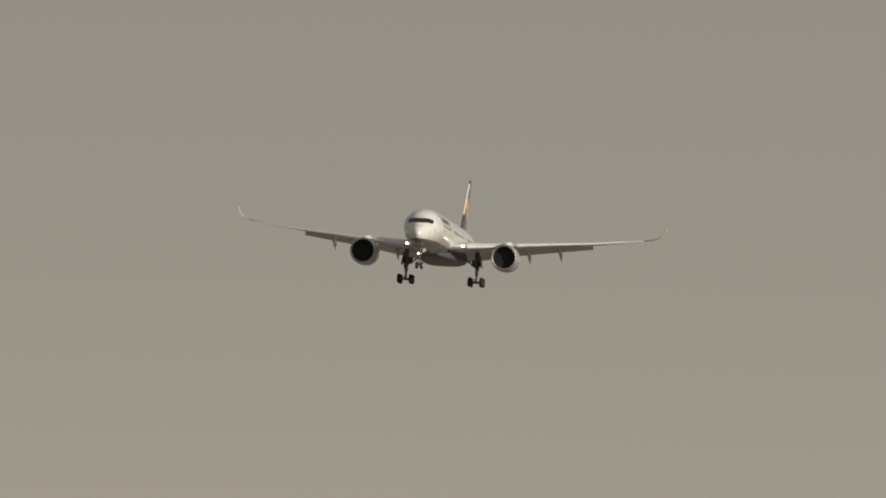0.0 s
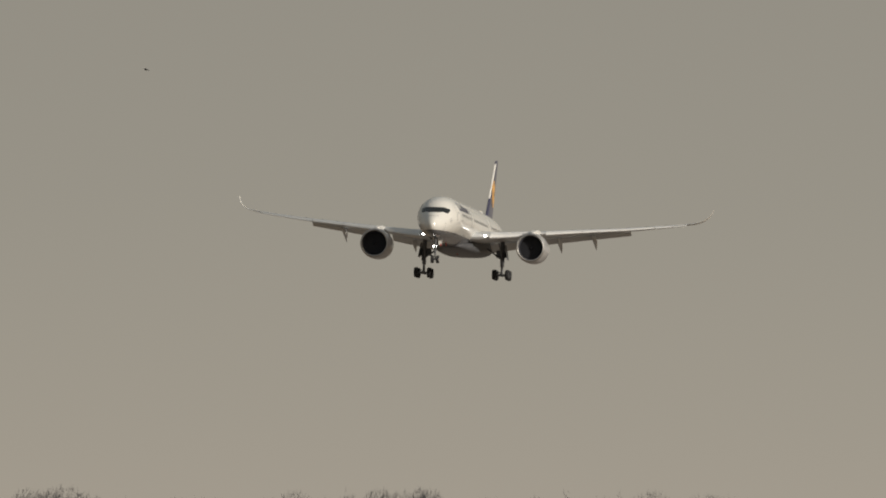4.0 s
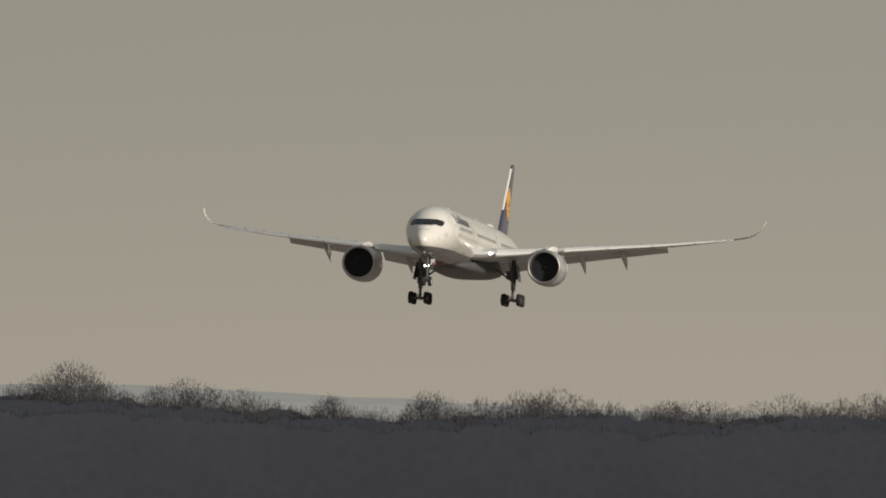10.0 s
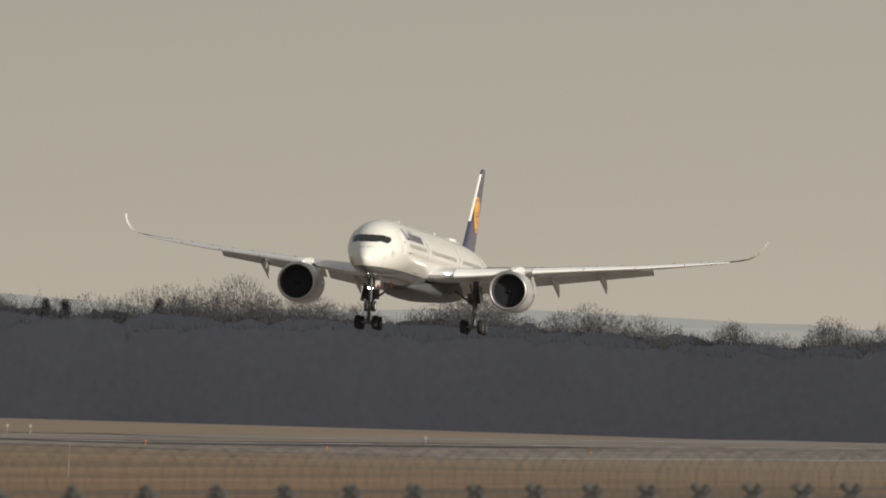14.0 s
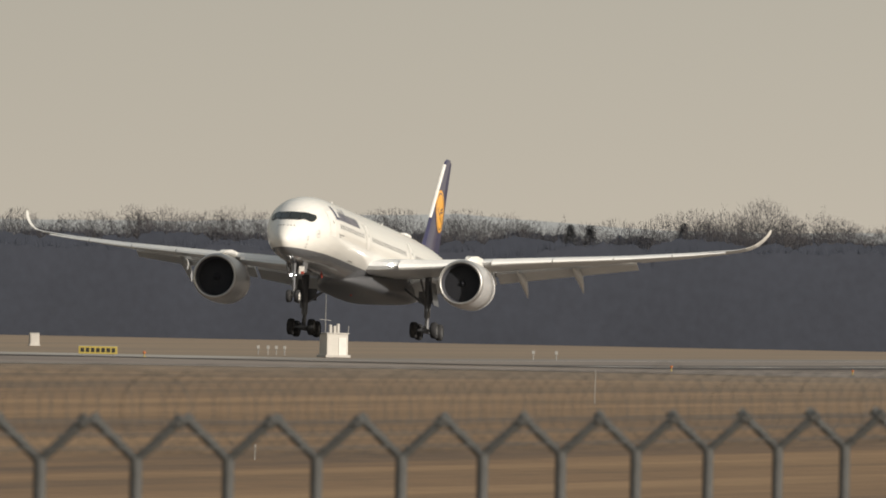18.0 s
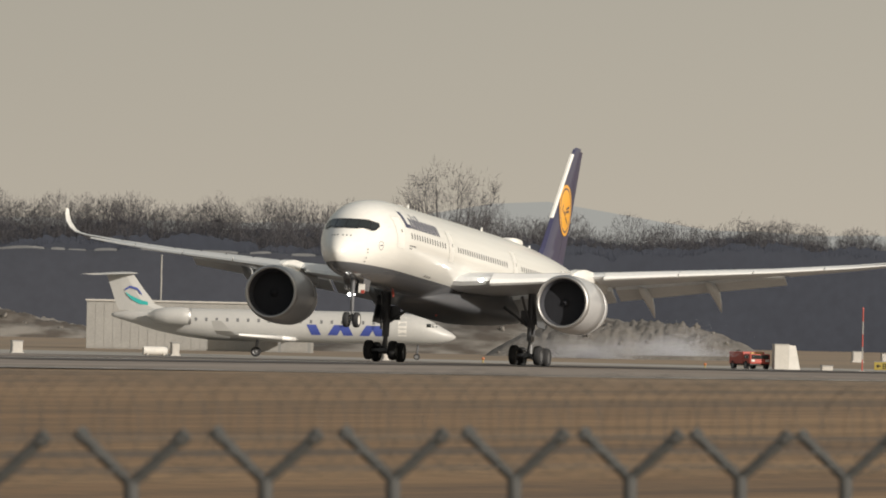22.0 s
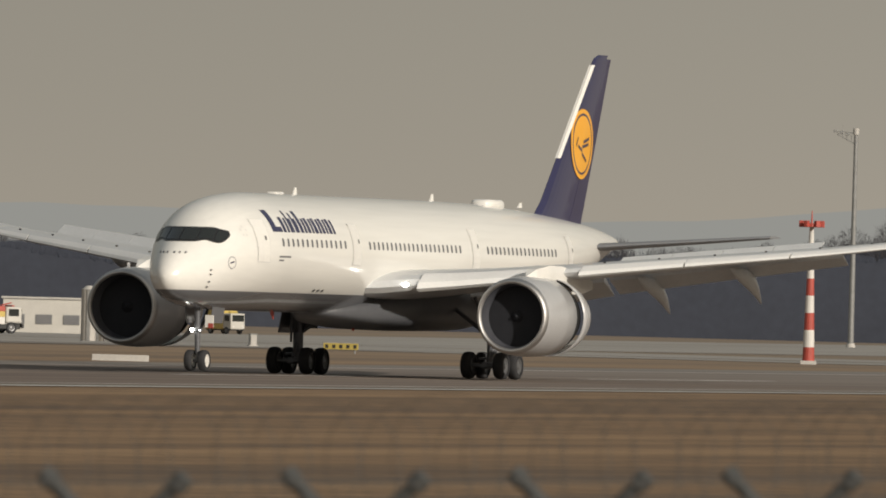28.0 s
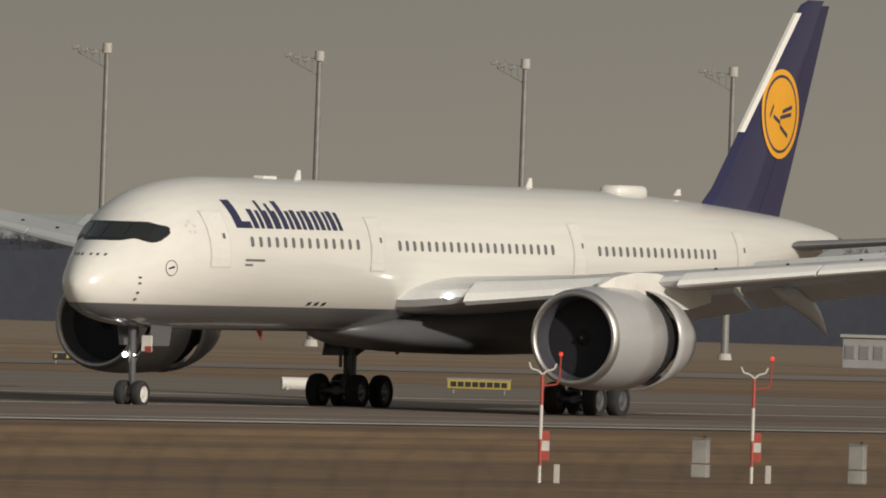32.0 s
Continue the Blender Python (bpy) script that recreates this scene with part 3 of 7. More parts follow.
        for y, ln, hh in ((7.2, 3.6, 1.1), (12.45, 4.3, 1.2), (17.0, 4.1, 1.17)):
            le, te, z, th = wing_at(y)
            x0 = te - 3.2
            loops = []
            for f, ww, dz, hz in ((0.0, 0.05, -0.25, 0.05), (0.2, 0.22, -0.42, 0.30), (0.45, 0.28, -0.58, 0.46), (0.68, 0.26, -0.86, 0.46), (0.84, 0.18, -1.22, 0.32), (0.95, 0.08, -1.58, 0.14), (1.0, 0.02, -1.76, 0.02)):
                loops.append([(s * y + ww * math.cos(2 * math.pi * k / 10), x0 + f * (ln + 0.9) - GEAR, z + dz * hh + hz * math.sin(2 * math.pi * k / 10)) for k in range(10)])
            vs, fs = loft(loops)
            mesh_part("flap_fairing", vs, [tuple(reversed(q)) for q in fs], M_WING, w, "tapered flap track fairing", True)
        for y in (12.4, 14.8, 17.25, 19.5, 21.9, 24.2, 26.6):
            le, te, z, th = wing_at(y)
            up = sorted(section(le, te, z, th)[:8])
            zz = lerp_rows([(p[0], p[1]) for p in up], le + 0.13 * (te - le))[0]
            part("slat_stop", box_bm(0.11, 0.12, 0.08, (s * y, le + 0.13 * (te - le) - GEAR, zz + 0.03), 0.02), M_MASK, w, "small dark stop behind the slat")
        # landing light in the wing root
        le, te, z, th = wing_at(4.2)
        bm = bmesh.new()
        bmesh.ops.create_uvsphere(bm, u_segments=14, v_segments=10, radius=0.15, matrix=Matrix.Translation((s * 4.2, le - GEAR - 0.10, z + 0.06)) @ Matrix.Diagonal((1.3, 0.6, 0.7, 1)))
        part("landing_light", bm, M_LAMP, w, "lit landing light")
        # spoilers, closed here and raised after touchdown
        for i, (a, b) in enumerate(((5.0, 7.45), (7.5, 9.9), (11.4, 13.77), (13.8, 16.17), (16.2, 18.57), (18.6, 20.9))):
            vs, rows = [], []
            hinge = []
            for y in (a, b):
                le, te, z, th = wing_at(y)
                c = te - le
                hinge.append(Vector((s * y, le + 0.68 * c - GEAR, z + 0.55 * th * c * 0.62 + 0.03)))
            mid = (hinge[0] + hinge[1]) / 2
            le, te, z, th = wing_at((a + b) / 2)
            L = min(1.1, (te - le) * 0.17)
            loc = [h - mid for h in hinge]
            slope = -0.10
            vs = []
            for off in (0.0, -0.05):
                for h in loc:
                    vs += [h + Vector((0, 0, off)), h + Vector((0, L, slope * L + off))]
            fs = [(0, 2, 3, 1), (4, 5, 7, 6), (0, 1, 5, 4), (2, 6, 7, 3), (0, 4, 6, 2), (1, 3, 7, 5)]
            sp = mesh_part("spoiler", vs, fs, M_WING, w, "hinged grey spoiler panel")
            sp.location = mid
            SPOILERS.append((sp, mid.copy(), (hinge[1] - hinge[0]).normalized() * s, i > 1))
        # engine
        ex, ez = s * 10.55, 3.08
        x0 = 21.35
        eng = new("engine")
        eng.parent = air
        eng["label"] = "silver-grey turbofan engine under the wing"
        eng.location = (ex, x0 - GEAR, ez)
        vs, fs = lathe([(0.16, 1.635), (0.06, 1.675), (0.0, 1.74), (0.05, 1.83), (0.2, 1.90), (0.32, 1.93)], seg=48)
        mesh_part("inlet_lip", vs, fs, M_BARE, eng, "polished metal inlet lip", True)
        vs, fs = lathe([(0.32, 1.93), (0.8, 1.985), (1.6, 2.03), (2.8, 2.04), (4.4, 1.99), (4.42, 1.9), (4.42, 1.5)], seg=48)
        mesh_part("fan_cowl", vs, fs, M_NACELLE, eng, "silver-grey fan cowl", True)
        vs, fs = lathe([(0.155, 1.637), (0.4, 1.58), (1.3, 1.52), (1.32, 0.4)], seg=48)
        mesh_part("inlet_duct", vs, fs, M_DARK, eng, "", True)
        blade = None
        for k in range(22):
            if blade is None:
                vs = [(r * math.cos(da), dy + th, r * math.sin(da)) for th in (0.0, 0.03) for r, dy, da in ((0.35, 1.1, 0.0), (0.35, 1.25, 0.16), (1.0, 1.12, 0.3), (1.47, 1.25, 0.30), (1.47, 1.0, 0.10), (1.0, 0.98, 0.08))]
                blade = mesh_part("fan_blade", vs, [(0, 1, 2, 5), (5, 2, 3, 4), (11, 8, 7, 6), (10, 9, 8, 11)], M_FAN, eng)
            else:
                b2 = new("fan_blade", blade.data)
                b2.parent = eng
                b2.matrix_basis = pose(0, 0, 0, 0, 360 * k / 22, 0)
        vs, fs = lathe([(0.72, 0.01), (0.85, 0.16), (1.1, 0.36), (1.3, 0.45)], seg=20)
        mesh_part("spinner", vs, fs, M_FAN, eng, "", True)
        # added disc that hides the blades and stands for the spinning fan's blur
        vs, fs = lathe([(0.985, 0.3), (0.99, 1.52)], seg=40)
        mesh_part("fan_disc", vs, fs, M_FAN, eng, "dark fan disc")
        # black ring that darkens the gap left when the sleeve slides aft
        vs, fs = lathe([(4.3, 1.86), (5.75, 1.70)], seg=48)
        mesh_part("cascade", vs, fs, M_SLOT, eng, "black cascade vanes under the sleeve", True)
        vs, fs = lathe([(4.0, 1.42), (4.5, 1.4), (7.4, 1.1), (7.4, 0.9)], seg=40)
        mesh_part("core_cowl", vs, fs, M_DARK, eng, "dark core cowl", True)
        vs, fs = lathe([(6.8, 1.12), (8.4, 0.72), (8.35, 0.6)], seg=32)
        mesh_part("core_nozzle", vs, fs, M_STRUT, eng, "", True)
        vs, fs = lathe([(7.8, 0.55), (8.7, 0.42), (9.6, 0.05)], seg=24)
        mesh_part("exhaust_cone", vs, fs, M_STRUT, eng, "", True)
        vs, fs = lathe([(4.46, 1.95), (4.44, 1.985), (5.1, 1.94), (6.1, 1.74), (7.0, 1.46), (6.97, 1.42), (5.8, 1.68), (4.46, 1.94)], seg=48)
        sl = mesh_part("reverser_sleeve", vs, fs, M_NACELLE, eng, "sliding thrust reverser sleeve", True)
        SLEEVES.append(sl)
        vs, fs = lathe([(4.40, 1.90), (4.9, 1.80), (5.7, 1.62)], seg=40)
        mesh_part("reverser_cascade", vs, fs, M_DARK, eng, "black reverser cascade ring", True)
        loops = []
        for x, w0, zt, zb in ((2.2, 0.05, 2.08, 1.9), (3.0, 0.28, 2.42, 1.7), (4.6, 0.42, 2.62, 1.4), (6.5, 0.42, 2.6, 1.2), (9.5, 0.32, 2.2, 1.2), (12.0, 0.1, 1.9, 1.5)):
            loops.append([(-w0, x, zb), (w0, x, zb), (w0, x, zt), (-w0, x, zt)])
        vs, fs = loft(loops)
        mesh_part("pylon", vs, fs, M_WHITE, eng, "engine pylon")
        # main gear
        gx = s * 5.3
        part("gear_strut", rod_bm((gx, 0, 1.0), (gx, -0.1, 4.4), 0.26, 0.3, 16), M_STRUT, air, "main landing gear leg")
        MAIN_OLEO.append(part("oleo", rod_bm((gx, 0, 0.55), (gx, 0, 1.9), 0.17, 0.17, 12), M_RIM, air))
        part("side_brace", rod_bm((gx, 0, 1.9), (gx - s * 2.4, 0.1, 3.6), 0.11, 0.11, 8), M_STRUT, air)
        part("drag_brace", rod_bm((gx, 0, 1.8), (gx - s * 0.2, -2.2, 4.0), 0.10, 0.10, 8), M_STRUT, air)
        part("torque_link", rod_bm((gx, 0.35, 1.75), (gx, 0.3, 0.85), 0.07, 0.07, 8), M_STRUT, air)
        part("gear_door", box_bm(0.07, 2.1, 2.0, (gx + s * 0.55, 0.0, 2.95), 0.03, ry=-s * 10), M_STRUT, air, "gear leg door")
        part("leg_fairing", box_bm(1.5, 0.09, 1.0, (gx - s * 0.15, 0.4, 2.72), 0.03), M_STRUT, air, "dark fairing door on the gear leg")
        part("actuator", rod_bm((gx + s * 0.28, -0.3, 1.5), (gx + s * 0.3, -0.3, 3.2), 0.07, 0.07, 8), M_STRUT, air)
        MAIN_OLEO.append(part("brake_rod", rod_bm((gx - 0.3, -1.0, 0.9), (gx - 0.2, 1.0, 0.9), 0.06, 0.06, 8), M_STRUT, air))
        MAIN_OLEO.append(part("pitch_trimmer", rod_bm((gx, -0.7, 0.75), (gx, -0.15, 1.6), 0.08, 0.08, 8), M_STRUT, air))
        MAIN_OLEO.append(part("bogie_beam", box_bm(0.34, 2.3, 0.34, (gx, 0, 0.55), 0.06), M_STRUT, air))
        for dy in (-1.03, 1.03):
            MAIN_OLEO.append(part("axle", rod_bm((gx - 0.95, dy, 0.55), (gx + 0.95, dy, 0.55), 0.12, 0.12, 10), M_STRUT, air))
            for dx in (-0.88, 0.88):
                MAIN_OLEO.append(wheel(air, gx + dx, dy, 0.55, 0.69, 0.53))
        # tailplane
        loops = []
        for y, le, te, z in ((0.6, 57.6, 63.6, 6.75), (3.0, 59.4, 64.2, 6.98), (6.5, 61.9, 65.4, 7.32), (9.1, 63.8, 66.2, 7.58), (9.45, 64.3, 66.3, 7.62)):
            loops.append([(s * y, x - GEAR, zz) for x, zz in section(le, te, z, 0.10)])
        vs, fs = loft(loops)
        mesh_part("tailplane", vs, fs if s < 0 else [tuple(reversed(q)) for q in fs], M_TAILPLANE, air, "horizontal tailplane, greyed for its shaded underside, with a pale tip")
    # fin and rudder
    def sym(le, te, z, f0, f1, th):
        c = te - le
        fr = [f0 + (f1 - f0) * k / 8 for k in range(9)]
        prof = lambda f: th * c * 1.9 * max(0.0, (math.sqrt(max(f, 0)) - f) * 0.55 + (f - f * f) * 0.12) + 0.015
        return [(prof(f), le + f * c - GEAR, z) for f in fr] + [(-prof(f), le + f * c - GEAR, z) for f in reversed(fr)]
    rows = [(7.6, 52.6, 61.0), (8.4, 53.7, 61.3), (9.2, 54.85, 61.7), (11.5, 57.15, 62.8), (14.0, 59.65, 63.95), (16.3, 61.95, 65.0), (16.85, 62.6, 65.28), (17.05, 63.3, 65.3)]
    vs, fs = loft([sym(a, b, z, 0.0, 0.70, 0.10) for z, a, b in rows])
    fin = mesh_part("fin", vs, fs, M_TAIL, air, "dark blue vertical fin")
    vs, fs = loft([sym(a, b, z, 0.705, 1.0, 0.10) for z, a, b in rows if z < 17])
    mesh_part("rudder", vs, fs, M_TAIL, air, "dark blue rudder")
    vs, fs = [], []
    for z, a in ((11.5, 57.15), (13.0, 58.65), (14.5, 60.15), (16.0, 61.65), (16.5, 62.15)):
        vs += [(-0.16, a + 0.22 - GEAR, z), (-0.07, a - GEAR - 0.05, z), (0.07, a - GEAR - 0.05, z), (0.16, a + 0.22 - GEAR, z)]
    for i in range(4):
        for k in range(3):
            fs.append((4 * i + k, 4 * i + k + 1, 4 * i + 5 + k, 4 * i + 4 + k))
    mesh_part("fin_edge_strip", vs, fs, M_WHITE, fin, "bright leading edge strip")
    for s in (1, -1):
        def disc(name, r0, r1, cx, cz, material, out, label):
            vs, fs, n = [], [], 36
            def skin_y(x, z):
                le, te = lerp_rows([(r[0], r[1], r[2]) for r in rows], z)
                f = max(0.02, min(0.98, (x - le) / (te - le)))
                c = te - le
                return 0.10 * c * 1.9 * max(0.0, (math.sqrt(f) - f) * 0.55 + (f - f * f) * 0.12) + 0.015
            for r in (r1, r0):
                for k in range(n):
                    a = 2 * math.pi * k / n
                    x, z = cx + r * math.cos(a), cz + r * math.sin(a)
                    vs.append((s * (skin_y(x, z) + out), x - GEAR, z))
            for k in range(n):
                k2 = (k + 1) % n
                q = (k, k2, n + k2, n + k)
                fs.append(q if s > 0 else tuple(reversed(q)))
            mesh_part(name, vs, fs, material, fin, label)
        cx, cz = 60.7, 12.3
        disc("emblem_ring", 1.62, 1.85, cx, cz, M_YELLOW, 0.03, "yellow ring")
        disc("emblem_gap", 1.50, 1.62, cx, cz, M_TAIL, 0.03, "dark blue ring")
        disc("emblem_disc", 0.0, 1.50, cx, cz, M_YELLOW, 0.03, "plain yellow disc")
        vs, fs = [], []
        for a, b, c, d in ((-1.1, -0.75, -0.1, 0.35), (-0.75, -0.1, -0.1, -0.35), (-0.1, 1.0, -0.15, 0.0), (0.1, 1.05, 0.1, 0.3), (-0.1, 0.7, -0.5, -0.9)):
            k = len(vs)
            for x, z in ((a, c - 0.08), (b, d - 0.08), (b, d + 0.08), (a, c + 0.08)):
                le, te = lerp_rows([(r[0], r[1], r[2]) for r in rows], cz + z)
                f = (cx + x - le) / (te - le)
                yy = 0.10 * (te - le) * 1.9 * ((math.sqrt(f) - f) * 0.55 + (f - f * f) * 0.12) + 0.015
                vs.append((s * (yy + 0.045), cx + x - GEAR, cz + z))
            q = (k, k + 1, k + 2, k + 3)
            fs.append(q if s > 0 else tuple(reversed(q)))
        mesh_part("emblem_bars", vs, fs, M_TAIL, fin, "dark blue bars on the disc")
    # nose gear
    ny = 4.64 - GEAR
    part("nose_gear_strut", rod_bm((0, ny, 0.85), (0, ny - 0.15, 3.4), 0.13, 0.17, 14), M_STRUT, air, "nose landing gear leg")
    NOSE_OLEO.append(part("nose_axle", rod_bm((-0.5, ny, 0.40), (0.5, ny, 0.40), 0.09, 0.09, 10), M_STRUT, air))
    NOSE_OLEO.append(part("nose_piston", rod_bm((0, ny, 0.40), (0, ny - 0.03, 1.4), 0.085, 0.085, 12), M_RIM, air))
    part("nose_drag_brace", rod_bm((0, ny, 1.6), (0, ny + 1.5, 3.2), 0.08, 0.08, 8), M_STRUT, air)
    for dx in (-0.36, 0.36):
        NOSE_OLEO.append(wheel(air, dx, ny, 0.40, 0.53, 0.38, rim=M_SIGNWHITE))
        part("nose_gear_door", box_bm(0.05, 1.7, 0.85, (dx * 1.9, ny + 0.9, 2.75), 0.02, ry=(8 if dx > 0 else -8)), M_HULL, air, "open nose gear door")
    part("gear_leg_door", box_bm(0.46, 0.05, 0.62, (0.62, ny - 0.05, 2.42), 0.02), M_WHITE, air, "small white door on the nose gear leg")
    part("door_flag", box_bm(0.26, 0.03, 0.24, (0.72, ny - 0.095, 2.2), 0.0), M_RED, air, "red placard on the gear door")
    for dx, rr in ((-0.2, 0.10), (0.2, 0.035)):
        bm = bmesh.new()
        bmesh.ops.create_uvsphere(bm, u_segments=12, v_segments=8, radius=rr, matrix=Matrix.Translation((dx, ny - 0.28, 1.97)))
        part("taxi_light", bm, M_LAMP, air, "lit nose gear lamp")
    part("light_bracket", box_bm(0.6, 0.12, 0.1, (0, ny - 0.16, 1.97), 0.02), M_STRUT, air)
    return air


SPOILERS, SLEEVES, MAIN_OLEO, NOSE_OLEO = [], [], [], []
airliner = make_airliner()


# ---- ground and paved surfaces ----
def grass_material():
    """Dry winter grass: straw and brown in long mown bands, with bare patches and tufts."""
    m = mat("dry_winter_grass", (0.20, 0.135, 0.07), 0.95, 0, 0.3, 0.02, 0.6, fine=1.7)
    nt = m.node_tree
    n, l = nt.nodes, nt.links
    b = n["Principled BSDF"]
    co = n.new("ShaderNodeTexCoord")
    mp = n.new("ShaderNodeMapping")
    mp.inputs["Scale"].default_value = (0.075, 0.003, 0.1)
    l.new(co.outputs["Object"], mp.inputs[0])
    ns = n.new("ShaderNodeTexNoise")
    ns.inputs["Scale"].default_value, ns.inputs["Detail"].default_value, ns.inputs["Roughness"].default_value = 1.0, 8, 0.66
    l.new(mp.outputs[0], ns.inputs["Vector"])
    n2 = n.new("ShaderNodeTexNoise")
    n2.inputs["Scale"].default_value, n2.inputs["Detail"].default_value, n2.inputs["Roughness"].default_value = 0.5, 9, 0.7
    l.new(co.outputs["Object"], n2.inputs["Vector"])
    cr = n.new("ShaderNodeValToRGB")
    e = cr.color_ramp.elements
    e[0].position, e[0].color = 0.36, (0.100, 0.062, 0.034, 1)
    e[1].position, e[1].color = 0.66, (0.272, 0.168, 0.080, 1)
    x = cr.color_ramp.elements.new(0.5)
    x.color = (0.184, 0.108, 0.049, 1)
    mx = n.new("ShaderNodeMath")
    mx.operation = "MULTIPLY_ADD"
    mx.inputs[1].default_value, mx.inputs[2].default_value = 0.6, -0.3
    l.new(n2.outputs["Fac"], mx.inputs[0])
    ad = n.new("ShaderNodeMath")
    l.new(mx.outputs[0], ad.inputs[0])
    l.new(ns.outputs["Fac"], ad.inputs[1])
    l.new(ad.outputs[0], cr.inputs["Fac"])
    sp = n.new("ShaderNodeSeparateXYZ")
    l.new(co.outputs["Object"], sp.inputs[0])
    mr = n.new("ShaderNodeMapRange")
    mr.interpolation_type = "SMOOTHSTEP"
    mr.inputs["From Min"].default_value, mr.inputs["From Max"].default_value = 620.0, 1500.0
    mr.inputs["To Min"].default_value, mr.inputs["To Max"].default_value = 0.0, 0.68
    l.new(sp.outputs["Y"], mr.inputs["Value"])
    # distance haze is put into the colour: far grass pales and greys
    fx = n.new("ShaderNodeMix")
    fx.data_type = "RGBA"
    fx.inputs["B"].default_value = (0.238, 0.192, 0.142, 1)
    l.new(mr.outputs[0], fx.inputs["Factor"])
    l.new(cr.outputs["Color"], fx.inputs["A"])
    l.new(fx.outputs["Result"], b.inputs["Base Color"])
    return m


def asphalt_material(name, color, dark, scale=(0.35, 0.01, 1.0), old=None):
    """Paving with long streaks of wear along the runway and blotches across it."""
    m = mat(name, color, 0.85, 0, 0.15, 0.05, 0.2, fine=2.0)
    nt = m.node_tree
    n, l = nt.nodes, nt.links
    b = n["Principled BSDF"]
    co = n.new("ShaderNodeTexCoord")
    mp = n.new("ShaderNodeMapping")
    mp.inputs["Scale"].default_value = scale
    l.new(co.outputs["Object"], mp.inputs[0])
    ns = n.new("ShaderNodeTexNoise")
    ns.inputs["Scale"].default_value, ns.inputs["Detail"].default_value = 1.0, 7
    l.new(mp.outputs[0], ns.inputs["Vector"])
    cr = n.new("ShaderNodeValToRGB")
    e = cr.color_ramp.elements
    e[0].position, e[0].color = 0.36, (*dark, 1)
    e[1].position, e[1].color = 0.64, (*color, 1)
    l.new(ns.outputs["Fac"], cr.inputs["Fac"])
    l.new(cr.outputs["Color"], b.inputs["Base Color"])
    if old:
        # the nearer half is tinted browner and darker
        sp, mr, mx = n.new("ShaderNodeSeparateXYZ"), n.new("ShaderNodeMapRange"), n.new("ShaderNodeMix")
        mr.interpolation_type, mx.data_type, mx.blend_type = "SMOOTHSTEP", "RGBA", "MULTIPLY"
        mr.inputs["From Min"].default_value, mr.inputs["From Max"].default_value = 820.0, 1050.0
        mr.inputs["To Min"].default_value, mr.inputs["To Max"].default_value = 1.0, 0.0
        mx.inputs["B"].default_value = (*old, 1)
        l.new(co.outputs["Object"], sp.inputs[0])
        l.new(sp.outputs["Y"], mr.inputs["Value"])
        l.new(mr.outputs[0], mx.inputs["Factor"])
        l.new(cr.outputs["Color"], mx.inputs["A"])
        l.new(mx.outputs["Result"], b.inputs["Base Color"])
    return m


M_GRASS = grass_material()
M_RUNWAY = asphalt_material("runway_asphalt", (0.248, 0.212, 0.179), (0.165, 0.136, 0.119), old=(0.78, 0.70, 0.64))
M_SHOULDER = asphalt_material("worn_shoulder_asphalt", (0.235, 0.212, 0.187), (0.165, 0.147, 0.130), old=(0.84, 0.78, 0.72))
M_TAXI = asphalt_material("pale_apron_concrete", (0.36, 0.34, 0.31), (0.25, 0.235, 0.21))
M_MARK = asphalt_material("worn_white_marking", (0.62, 0.60, 0.56), (0.35, 0.33, 0.31), (0.5, 0.05, 1.0))
M_CENTRE = asphalt_material("white_centreline_paint", (0.80, 0.79, 0.76), (0.60, 0.59, 0.57), (0.5, 0.05, 1.0))
M_RUBBER = asphalt_material("tyre_rubber_marks", (0.10, 0.092, 0.086), (0.05, 0.047, 0.045), (0.8, 0.01, 1))


def strip(name, x0, x1, y0, y1, material, lift, step=40.0, nx=1, label="", category="", kind="structure"):
    """A sheet laid on the ground between two lines parallel to the runway."""
    ny = max(1, int((y1 - y0) / step))
    vs, fs = [], []
    for i in range(ny + 1):
        y = y0 + (y1 - y0) * i / ny
        for j in range(nx + 1):
            x = x0 + (x1 - x0) * j / nx
            vs.append((x, y, ground_z(x, y) + lift))
    for i in range(ny):
        for j in range(nx):
            a = i * (nx + 1) + j
            fs.append((a, a + 1, a + nx + 2, a + nx + 1))
    ob = mesh_part(name, vs, fs, material)
    return tagged(ob, label, category, "", kind)


